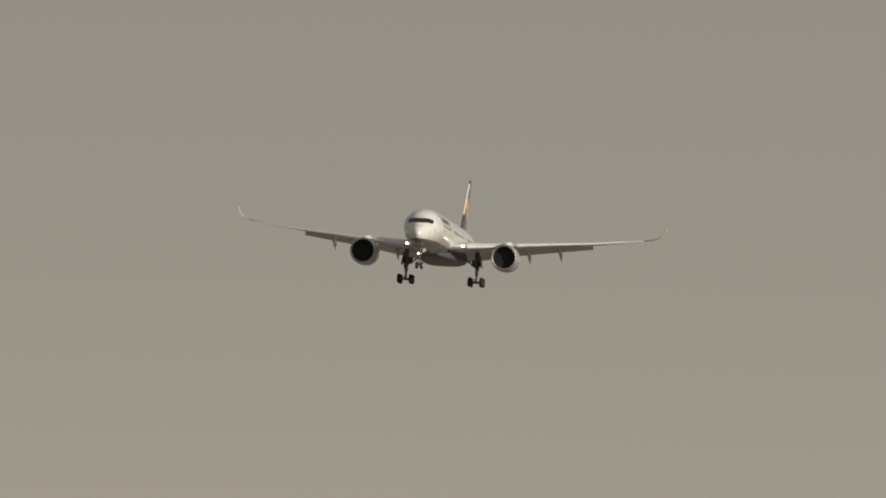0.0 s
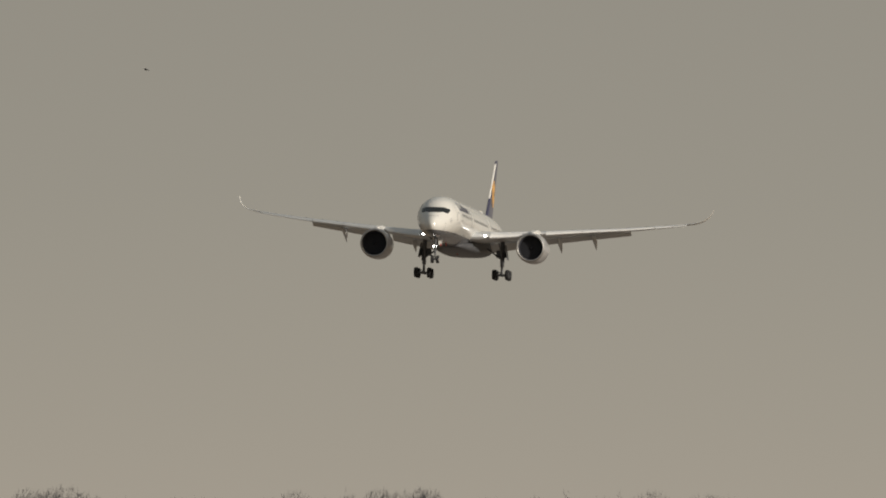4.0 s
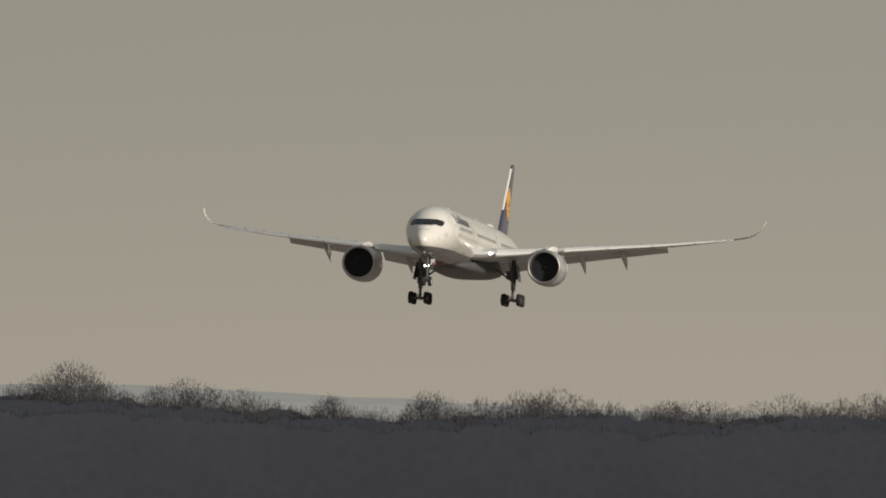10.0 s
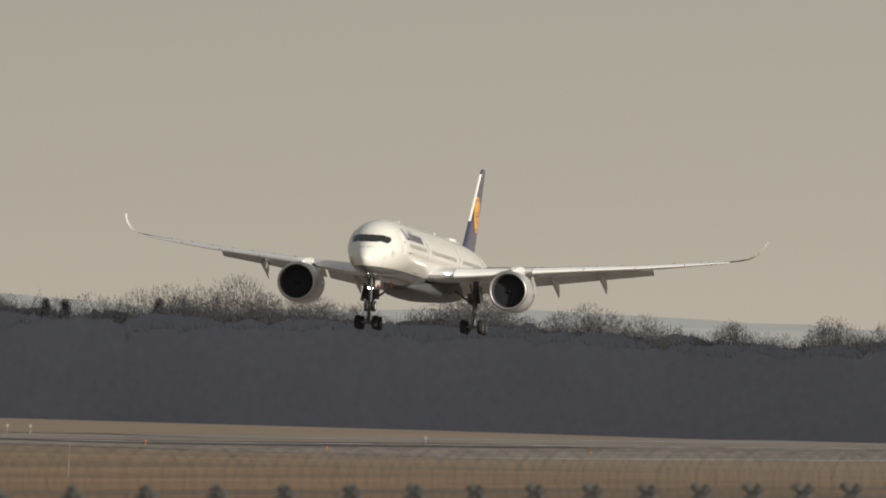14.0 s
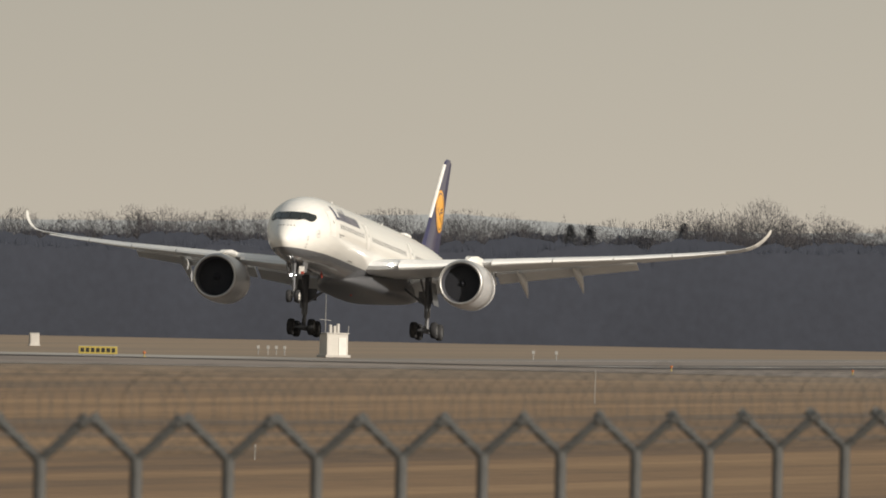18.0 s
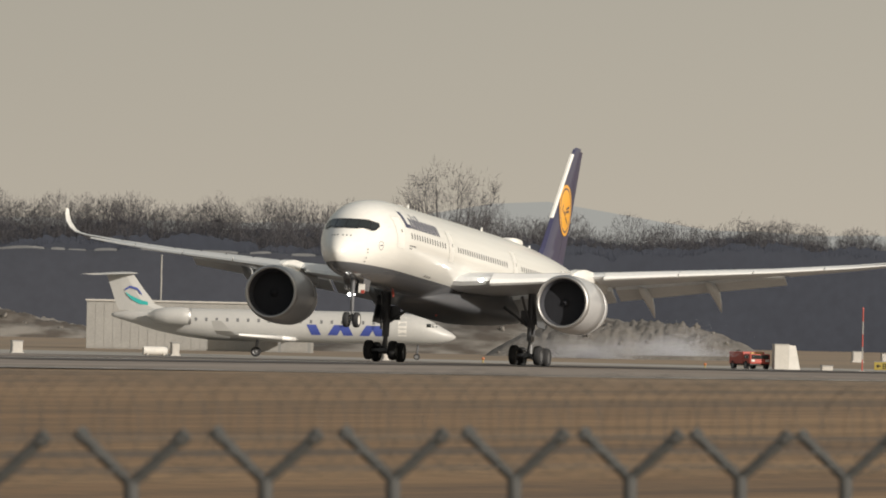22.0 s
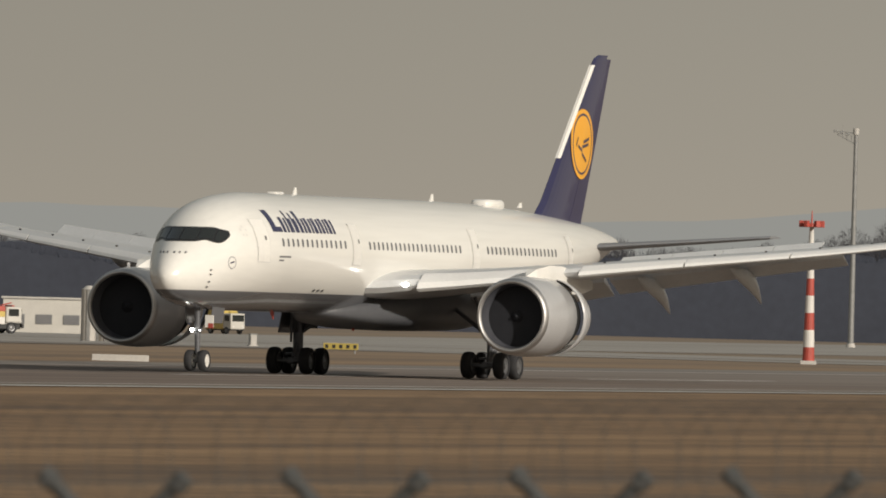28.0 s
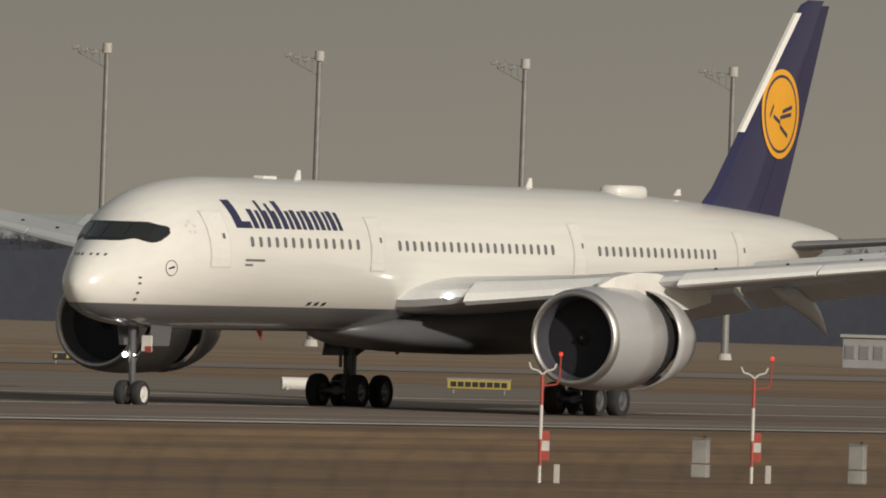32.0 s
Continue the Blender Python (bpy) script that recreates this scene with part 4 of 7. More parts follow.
def make_ground():
    xs = sorted(set([-4800, -3600, -2600, -1800, -1300, -900, -600, -420, -300, -200] + list(range(-135, 30, 5)) + [60, 150, 400, 900, 1600, 2600]))
    ys = sorted(set([-600, -300, -100, 0, 200, 400, 600, 800, 1000] + list(range(1100, 2100, 50)) + [2200, 2400, 2700, 3000, 3500, 4000, 4900]))
    vs = [(x, y, ground_z(x, y)) for y in ys for x in xs]
    n = len(xs)
    fs = [(j * n + i, j * n + i + 1, (j + 1) * n + i + 1, (j + 1) * n + i) for j in range(len(ys) - 1) for i in range(n - 1)]
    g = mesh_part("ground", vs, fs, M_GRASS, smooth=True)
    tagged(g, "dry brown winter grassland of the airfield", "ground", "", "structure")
    strip("runway", RUN_X - 30, RUN_X + 30, -300, 3300, M_RUNWAY, 0.03, 25, 4, "grey asphalt runway with tyre marks", "runway")
    strip("runway_shoulder", RUN_X + 30, RUN_X + 36, -300, 3300, M_SHOULDER, 0.026, 25, 1, "worn asphalt runway shoulder", "pavement")
    strip("runway_shoulder", RUN_X - 42, RUN_X - 30, -300, 3300, M_SHOULDER, 0.026, 25, 1, "worn asphalt runway shoulder", "pavement")
    for x in (RUN_X + 28.6, RUN_X - 28.6):
        strip("edge_line", x - 0.45, x + 0.45, -300, 3300, M_MARK, 0.034, 25, 1, "worn white runway edge line", "marking")
    strip("shoulder_line", RUN_X + 34.4, RUN_X + 36.6, -300, 3300, M_MARK, 0.036, 25, 1, "pale gritty verge line beside the grass", "marking")
    for x in (RUN_X - 5.3, RUN_X + 5.3):
        strip("tyre_marks", x - 2.6, x + 2.6, 1150, 1900, M_RUBBER, 0.035, 25, 1, "black tyre rubber deposits", "marking")
    for i in range(60):
        y = -86 + i * 60
        strip("centre_line", RUN_X - 0.45, RUN_X + 0.45, y, y + 30, M_CENTRE, 0.037, 15, 1, "white centreline dash", "marking")
    strip("taxiway", -492, -470, -300, 1500, M_SHOULDER, 0.03, 40, 1, "worn asphalt taxiway", "pavement")
    strip("connecting_taxiway", -545, -379, 1240, 1400, M_TAXI, 0.027, 25, 8, "pale concrete connecting taxiway", "pavement")
    strip("connecting_taxiway", -760, -379, 1640, 1745, M_TAXI, 0.027, 20, 8, "pale concrete connecting taxiway", "pavement")
    strip("apron", -760, -640, 1750, 2250, M_TAXI, 0.029, 40, 3, "pale concrete apron", "pavement")
    strip("connecting_taxiway", -470, -379, 720, 825, M_SHOULDER, 0.027, 25, 4, "worn asphalt connecting taxiway", "pavement")
    strip("connecting_taxiway", -470, -379, 610, 670, M_SHOULDER, 0.027, 25, 4, "worn asphalt connecting taxiway", "pavement")


make_ground()


# ---- far woods ----
def quads_mesh(name, V, F, material):
    """A mesh from numpy arrays of vertices and triangles."""
    me = bpy.data.meshes.new(name)
    me.vertices.add(len(V))
    me.vertices.foreach_set("co", V.astype(np.float32).ravel())
    me.loops.add(len(F) * 3)
    me.loops.foreach_set("vertex_index", F.astype(np.int32).ravel())
    me.polygons.add(len(F))
    me.polygons.foreach_set("loop_start", np.arange(0, len(F) * 3, 3, dtype=np.int32))
    me.update(calc_edges=True)
    me.materials.append(material)
    return me


def spikes(base, tip, r):
    """Three-sided spikes from base to tip points (arrays), radius r: verts and triangles."""
    n = len(base)
    d = tip - base
    d = d / np.maximum(1e-6, np.linalg.norm(d, axis=1))[:, None]
    ref = np.where(np.abs(d[:, 2:3]) > 0.9, np.array([[1.0, 0, 0]]), np.array([[0, 0, 1.0]]))
    u = np.cross(d, ref)
    u /= np.linalg.norm(u, axis=1)[:, None]
    w = np.cross(d, u)
    r = np.broadcast_to(np.asarray(r, float), (n,))[:, None]
    V = np.empty((n, 4, 3))
    for k in range(3):
        a = 2 * math.pi * k / 3
        V[:, k] = base + r * (math.cos(a) * u + math.sin(a) * w)
    V[:, 3] = tip
    F = np.array([[0, 1, 3], [1, 2, 3], [2, 0, 3]])[None] + 4 * np.arange(n)[:, None, None]
    return V.reshape(-1, 3), F.reshape(-1, 3)


def blades(base, tip, w, side):
    """Thin flat twigs: one triangle each from base to tip, w wide along side."""
    n = len(base)
    V = np.empty((n, 3, 3))
    V[:, 0], V[:, 1], V[:, 2] = base - side * w, base + side * w, tip
    return V.reshape(-1, 3), np.arange(3 * n).reshape(-1, 3)


def unit(rng, n):
    d = rng.normal(0, 1, (n, 3))
    return d / np.linalg.norm(d, axis=1)[:, None]


def polyline(a, b, c, r0, r1):
    """Two joined spikes from a over b to c."""
    V, F = spikes(a, b + (b - a) * 0.08, r0)
    V2, F2 = spikes(b, c, r1)
    return np.concatenate([V, V2]), np.concatenate([F, F2 + len(V)])


def tree_kind(rng, n_limb, n_branch, n_twig, shell=0.6):
    """A leafless tree of height 1: trunk, limbs that fork and bend up into a domed crown, branches and fine twigs. Returns limb, branch and twig arrays."""
    wide, mid, tall = rng.uniform(0.20, 0.34), rng.uniform(0.58, 0.66), rng.uniform(0.34, 0.40)
    e = unit(rng, n_limb)
    e[:, 2] = np.where(rng.uniform(0, 1, n_limb) < 0.8, np.abs(e[:, 2]), -0.6 * np.abs(e[:, 2]))
    tip = np.stack([e[:, 0] * wide, e[:, 1] * wide, mid + tall * e[:, 2]], 1)
    tip = tip * [1, 1, 0.97] + rng.normal(0, 0.02, (n_limb, 3))
    low = np.zeros((n_limb, 3))
    low[:, 2] = rng.uniform(0.16, 0.46, n_limb)
    low[:, 2] = np.minimum(low[:, 2], tip[:, 2] - 0.1)
    bend = low * 0.45 + tip * 0.55 + np.stack([e[:, 0] * wide * 0.18, e[:, 1] * wide * 0.18, np.full(n_limb, -0.02)], 1)
    k = rng.integers(0, n_limb, n_branch)
    f = rng.uniform(0.15, 1.0, n_branch)[:, None]
    bb = np.where(f < 0.5, low[k] + (bend[k] - low[k]) * f * 2, bend[k] + (tip[k] - bend[k]) * (f * 2 - 1))
    out = bb - np.array([0, 0, mid - 0.22])
    out /= np.linalg.norm(out, axis=1)[:, None]
    d = out * 0.75 + rng.normal(0, 0.42, (n_branch, 3)) + np.array([0, 0, 0.22])
    bt = bb + d * rng.uniform(0.06, 0.15, n_branch)[:, None]
    # the outermost branches end on the dome
    rel = (bt - [0, 0, mid]) / [wide, wide, tall]
    far = np.maximum(1.0, np.linalg.norm(rel, axis=1) / rng.uniform(0.92, 1.06, n_branch))[:, None]
    bt = rel / far * [wide, wide, tall] + [0, 0, mid]
    k = rng.integers(0, n_branch, n_twig)
    f = rng.uniform(0.1, 1.0, n_twig)[:, None]
    tb = bb[k] + (bt[k] - bb[k]) * f + rng.normal(0, 0.014, (n_twig, 3))
    # most of the finest twigs fill the outer shell of the crown evenly
    half = int(n_twig * shell)
    u = unit(rng, half)
    u[:, 2] = np.where(rng.uniform(0, 1, half) < 0.72, np.abs(u[:, 2]), u[:, 2])
    tb[:half] = u * rng.uniform(0.25, 0.96, half)[:, None] ** 0.6 * [wide, wide, tall] + [0, 0, mid]
    d = (bt[k] - bb[k]) / np.maximum(1e-4, np.linalg.norm(bt[k] - bb[k], axis=1))[:, None] + rng.normal(0, 0.5, (n_twig, 3)) + np.array([0, 0, 0.2])
    d[:half] = u * 0.6 + rng.normal(0, 0.45, (half, 3)) + np.array([0, 0, 0.3])
    d /= np.linalg.norm(d, axis=1)[:, None]
    tt = tb + d * rng.uniform(0.02, 0.055, n_twig)[:, None]
    return low, bend, tip, bb, bt, tb, tt


def tree_mesh(rng, kind, m, p, h, fine=0.031):
    """Vertices and triangles of a leafless tree h tall, its unit arrays turned by m and set down at p."""
    low, bend, tip, bb, bt, tb, tt = [a @ m.T + p for a in kind]
    root, top = np.array([p]), np.array([p + m @ np.array([0.004, 0.006, 0.88])])
    Vs, Fs, off = [], [], 0
    for V, F in (spikes(root, top, 0.009 * h), polyline(low, bend, tip, 0.0056 * h, 0.0040 * h), blades(bb, bt, 0.0026 * h, unit(rng, len(bb))), blades(tb, tt, fine, unit(rng, len(tb)))):
        Vs.append(V), Fs.append(F + off)
        off += len(V)
    return np.concatenate(Vs), np.concatenate(Fs)


def woods(name, label, az0, az1, dist, rows, top, seed, step=2.9, twigs=4300, banks=((-16.0, 0.70), (-9.0, 0.77), (30.0, 0.81))):
    """A belt of leafless trees between two bearings; top(az) is the crown height in degrees above level."""
    rng = np.random.default_rng(seed)
    kinds = [tree_kind(rng, int(rng.integers(13, 22)), 170, 1400 if k < 8 else twigs) for k in range(20)]
    Vs, Fs, off = [], [], 0
    run = radians(az1 - az0) * dist
    n = int(run / step)

    def add(V, F):
        nonlocal off
        Vs.append(V), Fs.append(F + off)
        off += len(V)

    for j in range(rows):
        for i in range(n):
            az = az0 + (az1 - az0) * (i + rng.uniform(-0.5, 0.5)) / n
            d = dist + 13 * j + rng.uniform(-6, 6)
            x, y, z = at(az, d)
            h = 5.2 + d * math.tan(radians(top(az))) - z
            # the hindmost row stands highest, the nearer ones lower and uneven
            h *= rng.uniform(0.95, 1.02) if j == rows - 1 else rng.uniform(0.74, 0.96)
            a, w = rng.uniform(0, 6.28), rng.uniform(0.8, 1.15)
            m = np.array([[math.cos(a) * w, -math.sin(a) * w, 0], [math.sin(a) * w, math.cos(a) * w, 0], [0, 0, 1]]) * h
            add(*tree_mesh(rng, kinds[int(rng.integers(8, 20) if j == rows - 1 else rng.integers(0, 8))], m, np.array((x, y, z - 0.2)), h))
    # dense brushwood inside the belt: upright banks of tangled growth, ragged along the top
    # solid sheets that fill the wood's dark gaps, evening them as haze does
    for dd, share in banks:
        nx, nz = int(run / 0.45), 16
        az = np.linspace(az0, az1, nx)
        hh = np.array([5.2 + dist * math.tan(radians(top(v))) + 2.2 for v in az])
        # the dense growth below runs more level than the crowns
        hh = np.convolve(np.pad(hh, 60, "edge"), np.hanning(121) / 60.0, "valid")
        wob = np.convolve(rng.normal(0, 1, nx + 40), np.hanning(41) / 20.0, "valid")[:nx]
        stem = np.convolve(rng.normal(0, 1, nx + 8), np.hanning(5) / 2.0, "valid")[:nx]
        fine = rng.normal(0, 1, nx)
        # rounded crowns stand side by side along the top
        along = np.linspace(0, run, nx)
        crown = np.full(nx, -0.05)
        for c in np.arange(0, run, 4.2):
            c, r, lift = c + rng.uniform(-2, 2), rng.uniform(2.6, 5.2), rng.uniform(-0.06, 0.0)
            crown = np.maximum(crown, np.where(np.abs(along - c) < r, lift + 0.06 * np.sqrt(np.maximum(0, 1 - ((along - c) / r) ** 2)), -1))
        hh = hh * np.clip(share + crown + 0.08 * wob + 0.008 * stem + 0.008 * fine, 0.2, 0.95)
        f = np.linspace(0, 1, nz)[:, None]
        d = dist + dd + 0.2 * wob + 3.0 * (hh * f / 20.0) ** 2 + rng.normal(0, 0.008, (nz, nx))
        a2 = np.radians(az) + rng.normal(0, 0.04, (nz, nx)) / dist
        z = -2.6 + hh * f
        V = np.stack([-np.sin(a2) * d, np.cos(a2) * d, z], 2).reshape(-1, 3)
        i, j = np.meshgrid(np.arange(nx - 1), np.arange(nz - 1))
        q = (j * nx + i).ravel()
        F = np.concatenate([np.stack([q, q + 1, q + nx + 1], 1), np.stack([q, q + nx + 1, q + nx], 1)])
        # fine growth stands out of its upper edge
        k = int(run * 40)
        c = rng.integers(0, nx, k)
        fr = rng.uniform(0.93, 1.0, k)
        dd2 = d[-1, c] + rng.uniform(0.4, 3.0, k)
        b = np.stack([-np.sin(np.radians(az[c])) * dd2, np.cos(np.radians(az[c])) * dd2, -2.6 + hh[c] * fr], 1) + rng.uniform(-0.3, 0.3, (k, 3)) * (1, 0, 0)
        lean = rng.normal(0, 0.3, (k, 3))
        lean[:, 2] = 1.0
        V2, F2 = blades(b, b + lean * (rng.uniform(0.2, 1.0, k) ** 1.5 * 1.7)[:, None], 0.03, unit(rng, k))
        V, F = np.concatenate([V, V2]), np.concatenate([F, F2 + len(V)])
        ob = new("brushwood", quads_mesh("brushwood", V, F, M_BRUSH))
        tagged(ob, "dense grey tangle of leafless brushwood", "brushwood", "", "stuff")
    ob = new(name, quads_mesh(name, np.concatenate(Vs), np.concatenate(Fs), M_TWIG))
    return tagged(ob, label, "woods", "", "stuff")


# height of the treetops above level, in degrees, along each wood
NORTH_TOPS = [(5.0, 0.26), (7.3, 0.217), (7.7, 0.216), (7.77, 0.24), (7.94, 0.218), (8.14, 0.21), (8.21, 0.177), (8.38, 0.198), (8.55, 0.177), (8.72, 0.205), (8.78, 0.18), (8.83, 0.222), (8.89, 0.236), (8.96, 0.217),
              (9.02, 0.165), (9.07, 0.195), (9.16, 0.162), (9.23, 0.205), (9.33, 0.148), (9.49, 0.145), (9.54, 0.185), (9.6, 0.143), (9.7, 0.152), (9.8, 0.175), (9.88, 0.196), (9.95, 0.225), (10.0, 0.188), (10.08, 0.203), (10.18, 0.188),
              (10.23, 0.222), (10.31, 0.259), (10.41, 0.214), (10.49, 0.188), (10.56, 0.155), (10.66, 0.176)]
MIDDLE_TOPS = [(10.73, 0.213), (10.83, 0.254), (10.97, 0.232), (11.06, 0.254), (11.14, 0.245), (11.3, 0.207), (11.7, 0.2), (12.1, 0.215), (12.5, 0.190), (12.65, 0.212), (13.05, 0.213), (13.2, 0.185), (13.6, 0.202), (13.75, 0.228), (14.05, 0.198), (14.35, 0.195), (14.7, 0.2)]
APRON_TOPS = [(14.4, 0.195), (15.1, 0.22), (15.27, 0.245), (15.42, 0.222), (15.55, 0.225), (15.75, 0.245), (16.05, 0.238), (16.23, 0.265), (16.4, 0.272), (16.67, 0.255), (17.0, 0.245), (17.26, 0.215), (17.43, 0.232), (17.6, 0.19), (17.8, 0.2), (18.2, 0.16)]


def low_crown(az):
    """Treetops along the low belt behind the apron: a few taller groups stand out of it."""
    groups = ((17.93, 0.10, 0.10), (18.43, 0.12, 0.06), (18.70, 0.10, 0.14), (18.98, 0.12, 0.13), (20.44, 0.14, 0.085), (21.08, 0.05, 0.06), (21.88, 0.09, 0.10), (22.75, 0.08, 0.035), (22.92, 0.06, 0.03), (23.55, 0.10, 0.05), (24.25, 0.18, 0.07))
    return 0.112 + 0.012 * math.sin(az * 2.3) + 0.010 * math.sin(az * 7.0) + sum(h * math.exp(-((az - c) / w) ** 2) for c, w, h in groups)


woods("far_wood", "hazy belt of leafless winter trees", 6.1, 14.6, 2350.0, 3, lambda a: lerp_rows(NORTH_TOPS + MIDDLE_TOPS, a)[0] + 0.010, 3)
woods("far_wood", "hazy belt of leafless winter trees", 14.4, 18.0, 2500.0, 3, lambda a: lerp_rows(APRON_TOPS, a)[0] + 0.022, 5, banks=((-14.0, 0.56), (-8.0, 0.65), (26.0, 0.75)))
woods("far_wood", "low belt of leafless winter trees", 17.8, 29.5, 2450.0, 2, low_crown, 7, 3.6)


# ---- long earth bank before the apron wood ----
def earth_bank(az0, az1, dist, h):
    """A long even bank grown over with dead scrub, with a strip of old snow lying along its crest."""
    rng = np.random.default_rng(41)
    nx = 420
    az = np.linspace(az0, az1, nx)
    wob = np.convolve(rng.normal(0, 1, nx + 30), np.hanning(31) / 15.0, "valid")[:nx]
    ends = np.clip(np.minimum((az - az0) / 0.25, (az1 - az) / 0.7), 0.05, 1.0) ** 0.6
    prof = ((-9.0, 0.0), (-6.0, 0.42), (-3.0, 0.80), (-0.8, 0.985), (0.6, 1.0), (4.0, 0.7), (9.0, 0.0))
    rows = []
    for dd, f in prof:
        d = dist + dd + 0.2 * wob
        g = np.array([at(v, dist)[2] for v in az])
        rows.append(np.stack([-np.sin(np.radians(az)) * d, np.cos(np.radians(az)) * d, g - 0.2 + (h + 0.4 * wob) * f * ends], 1))
    i, j = np.meshgrid(np.arange(nx - 1), np.arange(len(prof) - 1))
    q = (j * nx + i).ravel()
    F = np.concatenate([np.stack([q, q + 1, q + nx + 1], 1), np.stack([q, q + nx + 1, q + nx], 1)])
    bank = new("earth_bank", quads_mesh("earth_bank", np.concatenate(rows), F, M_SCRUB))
    tagged(bank, "long dark bank of earth and dead scrub", "bank", "", "structure")
    # snow left along the crest, in broken lengths
    k = 0
    while k < nx - 12:
        ln = int(rng.integers(8, 34))
        c = np.arange(k, min(nx, k + ln))
        t = np.sin(np.linspace(0.1, 3.04, len(c))) ** 0.5
        top, mid = rows[4][c], rows[3][c]
        V = np.concatenate([mid + np.stack([0 * t, 0 * t - 0.1, -0.12 * t], 1), top + np.stack([0 * t, 0 * t, 0.03 + 0.24 * t * rng.uniform(0.3, 1.0)], 1), top + np.stack([0 * t, 0 * t + 1.5, 0 * t], 1)])
        n = len(c)
        i = np.arange(n - 1)
        F = np.concatenate([np.concatenate([np.stack([i + r * n, i + 1 + r * n, i + 1 + n + r * n], 1), np.stack([i + r * n, i + 1 + n + r * n, i + n + r * n], 1)]) for r in (0, 1)])
        if ends[c].min() < 0.97:
            k += ln
            continue
        ob = new("snow_strip", quads_mesh("snow_strip", V, F, M_OLDSNOW))
        ob.parent = bank
        k += ln + int(rng.integers(1, 16))
    return bank


# scrub takes nearly the same haze-blue base colour as the brushwood
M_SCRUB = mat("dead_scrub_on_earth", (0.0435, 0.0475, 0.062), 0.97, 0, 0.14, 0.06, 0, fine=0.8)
M_OLDSNOW = mat("old_grey_snow", (0.20, 0.197, 0.195), 0.85, 0, 0.25, 0.3, 0.2, fine=1.5)
earth_bank(14.75, 16.95, 2440, 11.0)


# ---- spruces among the bare trees ----
def spruce(azimuth, distance, top_angle, seed):
    """A dark spruce: straight trunk and whorls of drooping boughs, shorter towards the tip."""
    rng = np.random.default_rng(seed)
    e = placed("spruce", "dark green spruce rising among bare trees", "tree", azimuth, distance, group="spruces")
    h = 5.2 + distance * math.tan(radians(top_angle)) + 2.2
    part("trunk", rod_bm((0, 0, -0.2), (0, 0, h * 0.97), 0.22, 0.03, 8), M_BARK, e)
    n = 5200
    f = rng.uniform(0, 1, n) ** 0.75
    a = rng.uniform(0, 2 * math.pi, n)
    reach = (0.12 + 2.5 * f) * rng.uniform(0.15, 1.0, n) * (1 + 0.25 * np.sin(f * 60))
    b = np.stack([np.cos(a) * reach, np.sin(a) * reach, h - f * h * 0.72 - 0.28 * reach], 1)
    d = np.stack([np.cos(a), np.sin(a), np.full(n, -0.35)], 1) + rng.normal(0, 0.3, (n, 3))
    V, F = blades(b, b + d * rng.uniform(0.3, 0.6, n)[:, None], 0.07, unit(rng, n))
    crown = new("crown", quads_mesh("crown", V, F, M_CONIFER))
    crown.parent = e
    return e


def spruces():
    for i, (a, top) in enumerate(((11.614, 0.188), (11.554, 0.185), (11.271, 0.198))):
        spruce(a, 2372, top, 90 + i)


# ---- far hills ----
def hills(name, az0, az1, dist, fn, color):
    # haze is put in as glow: black base, haze-coloured emission
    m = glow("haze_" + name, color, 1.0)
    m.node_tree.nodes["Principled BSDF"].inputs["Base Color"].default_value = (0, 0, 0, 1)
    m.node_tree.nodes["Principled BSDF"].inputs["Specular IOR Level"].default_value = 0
    vs, fs = [], []
    n = 160
    for i in range(n + 1):
        az = az0 + (az1 - az0) * i / n
        x, y, z = at(az, dist)
        vs += [(x, y, z - 5), (x, y, 5.2 + dist * math.tan(radians(fn(az)))), (x * 1.04, y * 1.04, z - 5)]
    for i in range(n):
        a = 3 * i
        fs += [(a, a + 3, a + 4, a + 1), (a + 1, a + 4, a + 5, a + 2)]
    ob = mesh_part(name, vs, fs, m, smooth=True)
    return tagged(ob, "glowing haze-coloured backdrop of far wooded hills and fields", "hills", "", "structure")


def ridge(a):
    bumps = ((10.1, 0.5, 0.018), (12.0, 0.45, 0.038), (14.48, 0.36, 0.08), (17.5, 0.38, 0.10), (18.75, 0.6, 0.075), (21.7, 0.8, 0.03), (24.0, 1.2, 0.01))
    return 0.150 + 0.022 * ease((a - 8.6) / 0.8) - 0.02 * ease((a - 19.5) / 3.0) + sum(h * math.exp(-((a - c) / w) ** 2) for c, w, h in bumps) + 0.003 * math.sin(a * 17) + 0.002 * math.sin(a * 41)


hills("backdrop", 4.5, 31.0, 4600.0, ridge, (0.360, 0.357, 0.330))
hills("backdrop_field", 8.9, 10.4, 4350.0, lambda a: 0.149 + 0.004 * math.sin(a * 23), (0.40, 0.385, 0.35))


